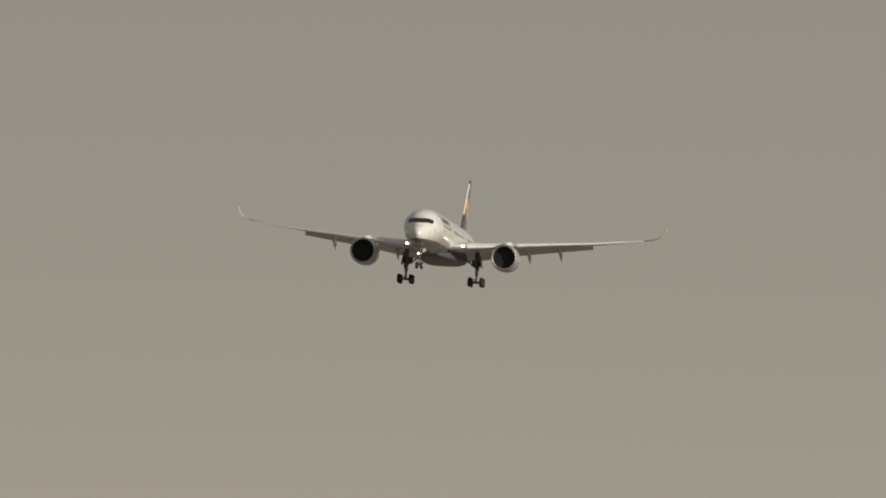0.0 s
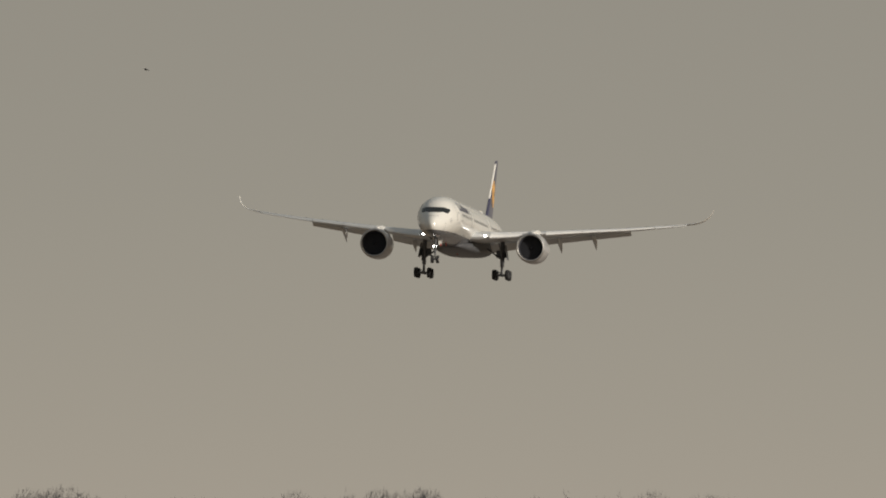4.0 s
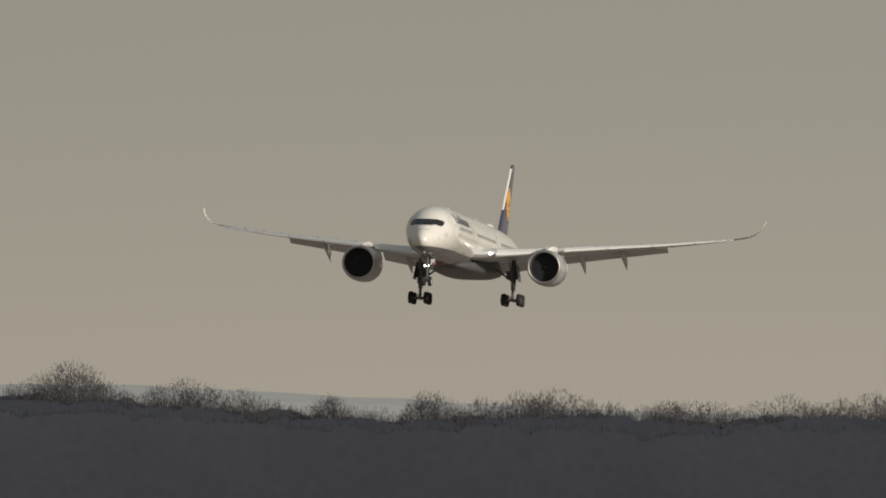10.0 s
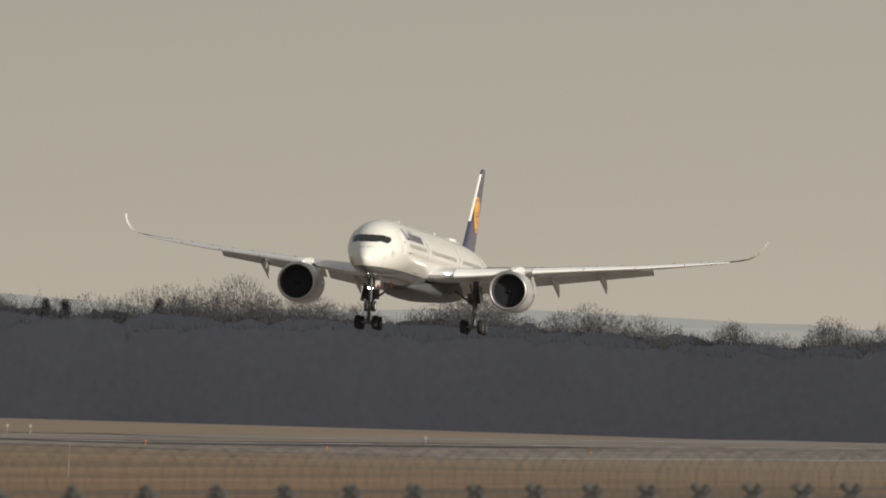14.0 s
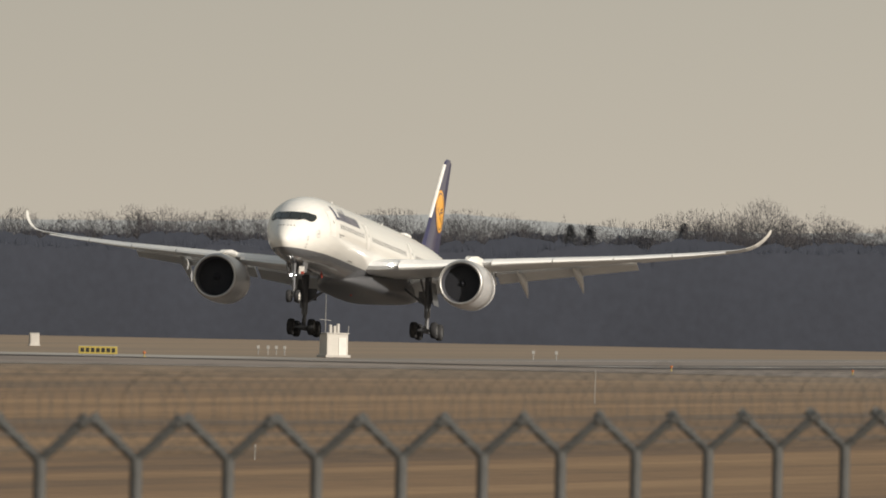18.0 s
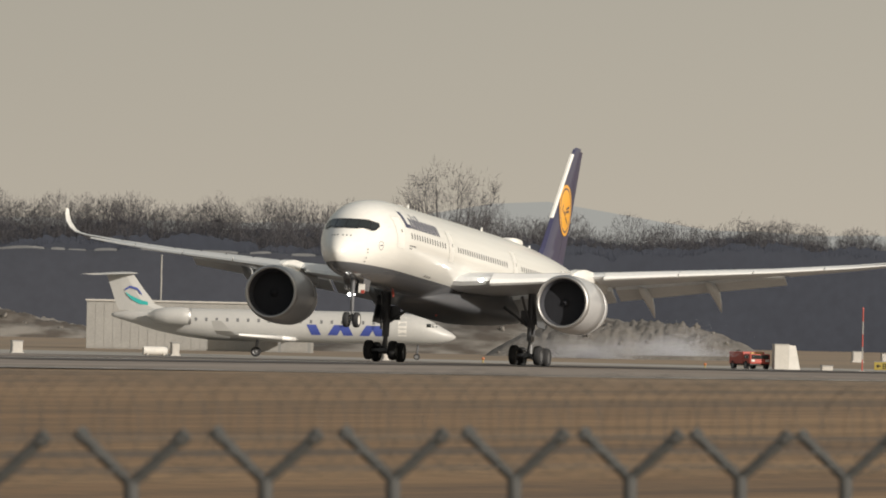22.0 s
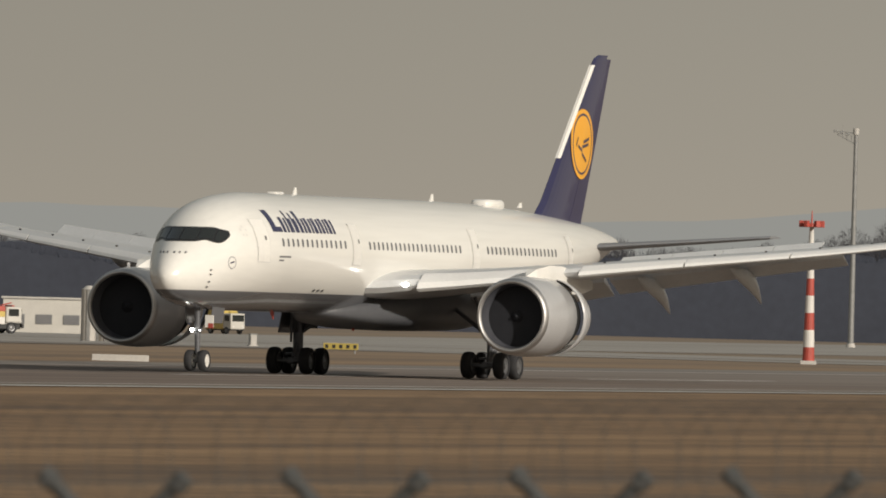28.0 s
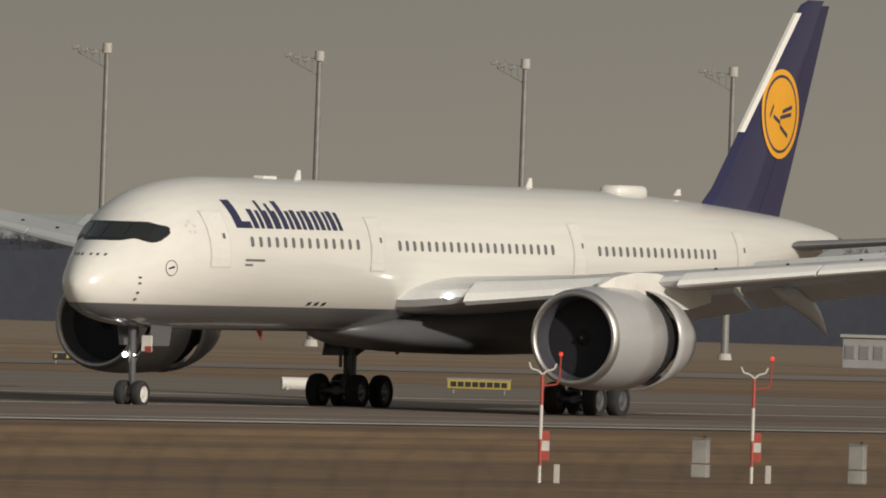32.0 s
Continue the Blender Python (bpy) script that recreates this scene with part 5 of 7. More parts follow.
# ---- perimeter fence ----
def make_fence():
    x0, y0 = -30.15, 137.46
    fence = thing("perimeter_fence", "weathered grey steel airport fence with forked post tops", "fence", (x0, y0, 0))
    post_me = arm_me = None

    def head(y):
        return 3.865 + 0.105 * ease((142 - y) / 32.0)

    for k in range(-30, 26):
        y = 3.008 * k
        g = head(y0 + y) - 3.3
        if post_me is None:
            p = part("post", rod_bm((0, 0, -0.4), (0, 0, 3.32), 0.045, 0.045, 10), M_FENCE, fence)
            post_me = p.data
            bm = rod_bm((0, 0, 0), (0.30, 0, 0.275), 0.034, 0.036, 8)
            rod_bm((0.29, 0, 0.266), (0.335, 0, 0.31), 0.05, 0.045, 8, bm)
            arm_me = bpy.data.meshes.new("arm")
            bm.to_mesh(arm_me)
            bm.free()
            arm_me.materials.append(M_FENCE)
        else:
            p = new("post", post_me)
            p.parent = fence
        p.location = (0, y, g)
        for a in (0, 180):
            arm = new("arm", arm_me)
            arm.parent = p
            arm.matrix_basis = pose(0, 0, 3.30, 0, 0, a)
    for f in (0.3, 0.65, 0.98):
        for s in (1, -1):
            bm = bmesh.new()
            ys = (-90, -60, -30, -20, -10, 0, 20, 75)
            for a, b in zip(ys, ys[1:]):
                rod_bm((s * 0.30 * f, a, head(y0 + a) + 0.28 * f), (s * 0.30 * f, b, head(y0 + b) + 0.28 * f), 0.004, 0.004, 4, bm)
            part("barbed_wire", bm, M_FENCE, fence, "thin barbed wire strand")
    # a coil of razor wire lies in the forks
    n, turns, pitch = 18, 345, 0.47
    a = np.arange(n * turns + 1) * 2 * math.pi / n
    yy = -88.0 + a / (2 * math.pi) * pitch
    zz = np.array([head(y0 + v) for v in yy]) + 0.35
    rng = np.random.default_rng(77)
    # uneven turns
    yy = yy + 0.10 * np.interp(a, np.linspace(0, a[-1], 700), rng.normal(0, 1, 700))
    r = 0.315 + np.interp(a, np.linspace(0, a[-1], 900), rng.normal(0, 0.022, 900))
    V = np.stack([np.stack([np.cos(a) * (r + dr), yy + dy, zz + np.sin(a) * (r + dr)], 1) for dr, dy in ((0.0022, 0.0), (-0.0017, 0.002), (-0.0017, -0.002))], 1).reshape(-1, 3)
    i = np.arange(n * turns) * 3
    F = np.concatenate([np.concatenate([np.stack([i + p, i + q, i + q + 3], 1), np.stack([i + p, i + q + 3, i + p + 3], 1)]) for p, q in ((0, 1), (1, 2), (2, 0))])
    coil = new("razor_coil", quads_mesh("razor_coil", V, F, M_FENCE))
    coil.parent = fence
    coil["label"] = "long coil of razor wire"
    return fence


make_fence()


# ---- airfield furniture ----
M_CLAD = mat("weathered_grey_cladding", (0.305, 0.297, 0.28), 0.6, 0, 0.12, 0.6)
def face_viewer(p):
    """Turn about z, in degrees, that points local -Y at the viewer."""
    return math.degrees(math.atan2(-p[0], p[1]))


def placed(name, label, category, azimuth, distance, dz=0.0, turn=0.0, group=""):
    p = at(azimuth, distance, dz)
    return thing(name, label, category, p, face_viewer(p) + turn, group)


spruces()


def plain_pole(azimuth, distance, h, r, materials, label):
    """A slender pole, in one colour or banded."""
    e = placed("slender_pole", label, "pole", azimuth, distance, group="slender poles")
    n = 5 if len(materials) > 1 else 1
    for i in range(n):
        part("band" if n > 1 else "shaft", rod_bm((0, 0, h * i / n), (0, 0, h * (i + 1) / n), r, r * 0.9, 10), materials[i % len(materials)], e)
    part("cap", rod_bm((0, 0, h), (0, 0, h + 0.12), r * 1.3, r * 0.8, 10), materials[0], e)
    part("foot", box_bm(0.6, 0.6, 0.2, (0, 0, 0.05), 0.03), M_CONCRETE, e)
    return e


plain_pole(13.474, 1690, 5.7, 0.065, (M_RED, M_CLAD), "thin red and white banded pole beside the runway")
plain_pole(15.606, 1930, 9.5, 0.10, (M_CLAD,), "thin pale grey pole behind the ribbed hall")


def obstacle_mast(azimuth, distance, h, label, slim=1.0, cross_bar=0.0, head=1.0, ring=0.95):
    """A tapered red and white banded mast with a ring of red lamps on top."""
    e = placed("obstacle_mast", label, "mast", azimuth, distance, group="banded masts")
    n = 8
    for i in range(n):
        z0, z1 = h * 0.93 * i / n, h * 0.93 * (i + 1) / n
        r0, r1 = (0.42 - 0.27 * i / n) * slim, (0.42 - 0.27 * (i + 1) / n) * slim
        part("band", rod_bm((0, 0, z0), (0, 0, z1), r0, r1, 16), M_RED if i % 2 == 0 else M_SIGNWHITE, e)
    part("head_ring", rod_bm((0, 0, h * 0.93), (0, 0, h * 0.955), ring * 0.9, ring * 0.9, 16), M_RED, e, "red lamp platform")
    for k in range(6):
        a = 2 * math.pi * k / 6
        part("lamp_box", box_bm(0.35 * head, 0.3 * head, 0.45 * head ** 1.6, (ring * math.cos(a), ring * math.sin(a), h * 0.95), 0.04, rz=math.degrees(a)), M_RED, e)
    part("spike", rod_bm((0, 0, h * 0.94), (0, 0, h * 1.04), 0.08, 0.03, 8), M_RED, e)
    part("base", box_bm(1.1, 1.1, 0.3, (0, 0, 0.1), 0.04), M_CONCRETE, e)
    if cross_bar:
        part("cross_bar", box_bm(cross_bar, 0.3, 0.3, (0, 0, h * 0.98), 0.04), M_RED, e)
        for x in (-0.5, 0.5):
            part("lamp_box", box_bm(0.4, 0.4, 0.5, (x * cross_bar, 0, h * 0.975), 0.05), M_RED, e)
        part("instrument_box", box_bm(1.7, 0.9, 2.0, (-0.2, 0.5, h * 0.82), 0.06), M_CLAD, e, "pale instrument box")
    return e


obstacle_mast(16.2, 2010, 13.7, "red and white banded mast with red lamp head")
obstacle_mast(17.083, 1975, 13.7, "slender red and white banded mast with a cross bar", 0.55, 5.0)
obstacle_mast(18.088, 1440, 11.2, "red and white banded mast with red lamp head", 0.72, head=1.25)
obstacle_mast(19.213, 1290, 10.1, "red and white banded mast beside the taxiway", head=1.0, ring=0.7)


def light_mast(azimuth, distance, h, side, label):
    """A tall steel floodlight mast with a drum at its top and a lattice arm of lamps to one side."""
    e = placed("light_mast", label, "floodlight mast", azimuth, distance, group="apron light masts")
    part("pole", rod_bm((0, 0, 0), (0, 0, h), 0.0142 * h, 0.0088 * h, 14), M_GALV, e)
    part("drum", rod_bm((0, 0, h - 0.75), (0, 0, h), 0.36, 0.36, 14), M_CONCRETE, e, "pale drum at the mast head")
    bm = rod_bm((0, 0, h - 0.6), (side * 2.4, 0, h - 0.35), 0.05, 0.04, 6)
    rod_bm((0, 0, h - 1.9), (side * 2.2, 0, h - 0.75), 0.05, 0.04, 6, bm)
    for f in (0.25, 0.5, 0.75, 1.0):
        rod_bm((side * 2.3 * f, 0, h - 0.55 + 0.2 * f), (side * 2.1 * f, 0, h - 1.8 + 1.0 * f), 0.035, 0.035, 6, bm)
    part("arm", bm, M_GALV, e, "steel lattice arm")
    for f in (0.45, 0.75, 1.05):
        part("floodlight", box_bm(0.5, 0.35, 0.3, (side * 2.3 * f, -0.1, h - 0.95 + 0.55 * f), 0.04, ry=12 * side), M_GALV, e)
    part("lightning_rod", rod_bm((side * 1.6, 0, h - 0.4), (side * 1.6, 0, h + 0.35), 0.025, 0.015, 6), M_GALV, e)
    part("foot", rod_bm((0, 0, -0.1), (0, 0, 0.5), 0.6, 0.5, 14), M_CONCRETE, e)
    return e


light_mast(19.086, 2230, 25.9, -1, "tall grey floodlight mast with a lattice arm")
light_mast(21.935, 1750, 20.3, 1, "tall grey floodlight mast with a lattice arm")
for a, d in ((24.518, 1470), (25.112, 1460), (25.728, 1455), (26.36, 1450), (26.985, 1445), (27.63, 1440)):
    light_mast(a, d, 22.6, -1, "tall grey apron floodlight mast")


def taxi_sign(azimuth, distance, w, h, label, text="", bars=5, dark=False):
    """A low taxiway sign: yellow face in a frame, on two short legs."""
    e = placed("taxiway_sign", label, "sign", azimuth, distance, group="taxiway signs")
    part("panel", box_bm(w, 0.25, h, (0, 0, 0.25 + h / 2), 0.03), M_BLACK if dark else M_SIGNYELLOW, e)
    part("frame", box_bm(w + 0.1, 0.2, 0.08, (0, 0.01, 0.25 + h + 0.03), 0.02), M_GALV, e)
    for x in (-w * 0.4, w * 0.4):
        part("leg", rod_bm((x, 0, -0.05), (x, 0, 0.3), 0.05, 0.05, 8), M_GALV, e)
    if text:
        cu = bpy.data.curves.new("sign_text", "FONT")
        cu.body, cu.size, cu.align_x, cu.extrude = text, h * 1.0, "CENTER", 0.01
        tx = new("sign_text_source", cu)
        dg = bpy.context.evaluated_depsgraph_get()
        me = bpy.data.meshes.new_from_object(tx.evaluated_get(dg))
        bpy.data.objects.remove(tx)
        me.materials.append(M_BLACK)
        ob = new("lettering", me)
        ob.parent = e
        ob.matrix_basis = pose(w * 0.13, -0.14, 0.25 + h * 0.15, 90, 0, 0)
        zc, x0 = 0.25 + h * 0.5, -w * 0.42
        vs = [(x0, zc), (x0 + 0.22, zc + 0.2), (x0 + 0.22, zc + 0.06), (x0 + 0.42, zc + 0.06), (x0 + 0.42, zc - 0.06), (x0 + 0.22, zc - 0.06), (x0 + 0.22, zc - 0.2)]
        mesh_part("arrow", [(x, y, z) for y in (-0.145, -0.12) for x, z in vs], [tuple(range(7)), tuple(reversed(range(7, 14)))] + [(i, (i + 1) % 7, 7 + (i + 1) % 7, 7 + i) for i in range(7)], M_BLACK, e)
    else:
        for i in range(bars):
            x = -w * 0.4 + w * 0.8 * i / max(1, bars - 1)
            part("lettering_bar", box_bm(w * 0.09, 0.02, h * 0.55, (x, -0.135, 0.25 + h / 2)), M_SIGNYELLOW if dark else M_BLACK, e)
    return e


taxi_sign(13.403, 1680, 2.0, 0.7, "yellow taxiway sign with black lettering beside the runway", "B13")
taxi_sign(13.041, 1700, 3.5, 0.7, "long yellow taxiway sign with black marks", bars=7)
taxi_sign(17.593, 2160, 3.6, 0.9, "long yellow taxiway sign with black marks", bars=7)
taxi_sign(18.676, 1300, 2.6, 0.55, "yellow taxiway sign beside the taxiway", bars=5)
taxi_sign(20.632, 1234, 2.3, 0.42, "yellow taxiway sign beside the taxiway", bars=5)
taxi_sign(26.47, 862, 2.9, 0.42, "long yellow taxiway sign with black marks", bars=8)
taxi_sign(27.99, 1010, 2.2, 0.42, "yellow and black taxiway sign in the grass", bars=4)
taxi_sign(27.72, 1010, 1.6, 0.35, "black taxiway sign with yellow marks", bars=3, dark=True)


def marker_box(azimuth, distance, w, h, d, label, material=None, round_end=False):
    """A low equipment box on a plinth, with a lid."""
    e = placed("equipment_box", label, "box", azimuth, distance, turn=12, group="white equipment boxes")
    if round_end:
        part("body", rod_bm((-w / 2, 0, h / 2), (w / 2, 0, h / 2), h / 2, h / 2, 18), material or M_SIGNWHITE, e)
        for x in (-w * 0.35, w * 0.35):
            part("cradle", box_bm(0.12, h, 0.25, (x, 0, 0.08), 0.02), M_CONCRETE, e)
        return e
    part("body", box_bm(w, d, h, (0, 0, h / 2), 0.04), material or M_CONCRETE, e)
    part("lid", box_bm(w + 0.08, d + 0.08, 0.08, (0, 0, h + 0.03), 0.02), M_GALV, e)
    part("plinth", box_bm(w + 0.2, d + 0.2, 0.14, (0, 0, 0.04), 0.02), M_CONCRETE, e)
    part("door", box_bm(w * 0.4, 0.03, h * 0.7, (-w * 0.22, -d / 2 - 0.01, h * 0.5), 0.01), M_CONCRETE, e)
    return e


for a, d, w, h, r in ((16.578, 1375, 1.6, 0.7, True), (16.374, 1390, 1.05, 0.9, False), (16.04, 1415, 0.8, 0.9, False), (16.485, 2010, 0.8, 1.2, False), (13.581, 1685, 1.0, 0.5, False), (13.235, 1985, 1.0, 1.3, False), (13.40, 1985, 1.15, 0.95, False), (13.489, 1985, 1.1, 1.1, False), (17.131, 1990, 1.4, 1.5, False),
                      (15.62, 1480, 1.9, 0.7, True), (14.92, 1500, 0.5, 0.95, False), (15.56, 1480, 0.6, 1.0, False), (27.02, 850, 1.5, 0.6, True), (25.0, 1280, 0.7, 1.1, False), (24.93, 1290, 0.6, 0.9, False), (24.7, 1275, 0.6, 0.9, False), (20.9, 1430, 0.5, 0.9, False), (23.0, 1330, 0.6, 0.8, False), (22.255, 1880, 1.0, 1.5, False), (22.045, 1800, 0.8, 1.2, False), (14.518, 1590, 0.5, 1.1, False)):
    marker_box(a, d, w, h, 0.7, "small white airfield equipment box on a plinth", None, r)
for a, d, w in ((17.93, 1335, 1.5), (17.84, 1335, 1.0)):
    marker_box(a, d, w, 0.95, 0.8, "grey equipment cabinet behind the runway", M_GALV)


def marker_board(azimuth, distance, w, h, label, material, stripes=0):
    e = placed("marker_board", label, "marker board", azimuth, distance, group="low marker boards")
    part("board", box_bm(w, 0.3, h, (0, 0, h / 2), 0.03), material, e)
    part("rail", box_bm(w * 1.01, 0.34, 0.06, (0, 0, 0.03), 0.01), M_CONCRETE, e)
    for i in range(stripes):
        part("stripe", box_bm(w / stripes * 0.45, 0.03, h * 0.92, (-w / 2 + w * (i + 0.5) / stripes, -0.155, h / 2)), M_SIGNYELLOW, e)
    return e


for a, d, w in ((22.345, 966, 1.9), (22.24, 970, 1.9), (22.075, 977, 3.6), (23.155, 938, 2.1), (23.06, 942, 1.0), (21.30, 1060, 3.2), (17.624, 1300, 0.5), (17.583, 1303, 1.1), (17.44, 1308, 3.6), (17.28, 1322, 3.6), (17.12, 1336, 3.6), (17.02, 1344, 1.4)):
    marker_board(a, d, w, 0.36, "low pale marker board beside the runway", M_CONCRETE)
for i in range(8):
    marker_board(18.47 - 0.043 * i, 1304 + 9 * i, 0.66 if i % 3 else 0.5, 0.50 if i % 2 else 0.36, "low weathered concrete block beside the taxiway", M_CLAD if i % 2 else M_STRUT)
marker_board(17.92, 1330, 3.8, 0.32, "low black and yellow striped marker board", M_BLACK, 7)


def edge_light(azimuth, distance, label):
    e = placed("runway_light", label, "runway light", azimuth, distance, group="runway lights")
    part("stem", rod_bm((0, 0, 0), (0, 0, 0.28), 0.05, 0.05, 8), M_SIGNYELLOW, e)
    bm = bmesh.new()
    bmesh.ops.create_uvsphere(bm, u_segments=10, v_segments=6, radius=0.13, matrix=Matrix.Translation((0, 0, 0.38)))
    part("lens", bm, mat("orange_lens", (0.45, 0.15, 0.05), 0.3, 0, 0.1, 3.0), e)
    part("skirt", rod_bm((0, 0, 0), (0, 0, 0.06), 0.2, 0.14, 10), M_SIGNYELLOW, e)
    return e


light0 = edge_light(14.624, 1540, "small orange runway edge light")
for a, d in ((14.44, 1555), (13.95, 1600), (22.464, 950), (10.75, 1700), (9.95, 1840), (11.3, 1640), (12.9, 1500), (26.9, 860)):
    p = at(a, d)
    copy_thing(light0, pose(*p, 0, 0, face_viewer(p)))


def monitor_pole(azimuth, distance, label):
    """A thin red and white frangible pole with a wire fork and a red lamp on top."""
    e = placed("monitor_pole", label, "pole", azimuth, distance, group="banded monitor poles")
    for i, (z0, z1, red) in enumerate(((0, 0.45, 0), (0.45, 1.15, 1), (1.15, 2.05, 0), (2.05, 2.85, 1))):
        part("band", rod_bm((0, 0, z0), (0, 0, z1), 0.045, 0.045, 8), M_RED if red else M_SIGNWHITE, e)
    for i in range(3):
        part("flag_plate", box_bm(0.2, 0.03, 0.26, (0.14, 0, 0.72 + 0.26 * i)), M_RED if i != 1 else M_SIGNWHITE, e)
    for s in (-1, 1):
        pts = [(0, 0, 2.85), (s * 0.12, 0, 2.95), (s * 0.3, 0, 3.0), (s * 0.36, 0, 3.15)]
        bm = bmesh.new()
        for a, b in zip(pts, pts[1:]):
            rod_bm(a, b, 0.026, 0.026, 6, bm)
        part("fork", bm, M_SIGNWHITE, e)
    bm = bmesh.new()
    for a, b in (((0, 0, 2.55), (0.38, 0, 2.6)), ((0.38, 0, 2.6), (0.45, 0, 2.75)), ((0.45, 0, 2.75), (0.47, 0, 3.35))):
        rod_bm(a, b, 0.025, 0.025, 6, bm)
    part("lamp_arm", bm, M_RED, e)
    bm = bmesh.new()
    bmesh.ops.create_uvsphere(bm, u_segments=10, v_segments=8, radius=0.055, matrix=Matrix.Translation((0.47, 0, 3.40)))
    part("obstruction_lamp", bm, M_REDLAMP, e, "small lit red lamp")
    part("junction_box", box_bm(0.16, 0.16, 0.5, (0.45, 0.1, 0.25), 0.02), M_CONCRETE, e)
    return e


monitor_pole(26.278, 497, "red and white frangible pole with wire fork")
monitor_pole(25.635, 512, "red and white frangible pole with wire fork")


def concrete_post(azimuth, distance, label):
    e = placed("concrete_cabinet", label, "cabinet", azimuth, distance, turn=-14, group="concrete cabinets")
    part("lower_block", box_bm(0.45, 0.42, 0.36, (0, 0, 0.18), 0.02), M_CLAD, e)
    part("upper_block", box_bm(0.43, 0.40, 0.66, (0, 0, 0.72), 0.02), M_CLAD, e)
    part("cap", box_bm(0.47, 0.44, 0.05, (0, 0, 1.075), 0.015), M_GALV, e)
    part("conduit", rod_bm((0.1, 0, 1.08), (0.1, 0, 1.16), 0.05, 0.05, 8), M_BLACK, e)
    return e


concrete_post(25.79, 524, "pale concrete cable cabinet in the grass")
concrete_post(25.314, 520, "pale concrete cable cabinet in the grass")


def instrument_hut(azimuth, distance):
    e = placed("instrument_hut", "pale instrument hut with antennas on its roof", "hut", azimuth, distance, turn=22)
    part("wall", box_bm(2.2, 2.0, 2.2, (0, 0, 1.1), 0.04), M_SHED, e)
    part("roof", box_bm(2.4, 2.2, 0.12, (0, 0, 2.26), 0.03), M_CONCRETE, e)
    part("door", box_bm(0.8, 0.05, 1.8, (0.5, -1.02, 0.95), 0.01), M_SIGNWHITE, e)
    part("plinth", box_bm(2.6, 2.4, 0.25, (0, 0, 0.05), 0.03), M_CONCRETE, e)
    part("antenna_mast", rod_bm((-0.9, 0, 2.3), (-0.9, 0, 8.0), 0.05, 0.03, 8), M_GALV, e)
    part("antenna_bar", rod_bm((-1.5, 0, 3.6), (-0.3, 0, 3.5), 0.03, 0.03, 6), M_GALV, e)
    for x, h in ((-0.3, 0.8), (0.15, 0.7), (0.5, 0.9)):
        part("roof_unit", box_bm(0.28, 0.28, h, (x, 0.2, 2.3 + h / 2), 0.05), M_CONCRETE, e)
    part("ladder", rod_bm((1.25, 0, 0.2), (1.55, 0, 3.0), 0.04, 0.04, 6), M_GALV, e)
    return e


instrument_hut(12.326, 1835)


def approach_lamp(azimuth, distance):
    e = placed("approach_lamp", "small white lamp unit on a short stake", "lamp", azimuth, distance, group="slope indicator lamps")
    part("housing", box_bm(0.3, 0.4, 0.35, (0, 0, 0.75), 0.03), M_CLAD, e)
    part("stake", rod_bm((0, 0, 0), (0, 0, 0.6), 0.05, 0.05, 6), M_GALV, e)
    return e


for a in (12.555, 12.525, 12.50, 12.475, 13.87, 13.845, 13.82, 11.72, 11.65, 10.45):
    approach_lamp(a, 1845)


def marker_stake(azimuth, distance, h):
    e = placed("marker_stake", "thin weathered marker stake standing in the dry grass", "stake", azimuth, distance, group="marker stakes")
    part("stake", rod_bm((0, 0, -0.1), (0.02, 0, h), 0.018, 0.014, 6), M_CLAD, e)
    part("cap", rod_bm((0.02, 0, h - 0.02), (0.02, 0, h + 0.05), 0.022, 0.02, 6), M_CONCRETE, e)
    return e


for a, d, h in ((11.531, 860, 1.5), (12.56, 556, 0.42), (16.348, 507, 1.22)):
    marker_stake(a, d, h)


def wedge_shelter(azimuth, distance):
    """A white windbreak: upright box with a sloping buttress."""
    e = placed("blast_shelter", "white box shelter with a sloping side", "shelter", azimuth, distance, turn=8)
    part("wall", box_bm(1.3, 1.6, 2.3, (-0.5, 0, 1.15), 0.04), M_SHED, e)
    vs = [(0.15, -0.8, 0), (1.2, -0.8, 0), (0.75, -0.8, 2.25), (0.15, -0.8, 2.3), (0.15, 0.8, 0), (1.2, 0.8, 0), (0.75, 0.8, 2.25), (0.15, 0.8, 2.3)]
    mesh_part("buttress", vs, [(0, 1, 2, 3), (7, 6, 5, 4), (0, 4, 5, 1), (1, 5, 6, 2), (2, 6, 7, 3), (3, 7, 4, 0)], M_SIGNWHITE, e)
    part("roof_cap", box_bm(1.4, 1.7, 0.08, (-0.5, 0, 2.33), 0.02), M_CONCRETE, e)
    return e


wedge_shelter(13.705, 1690)


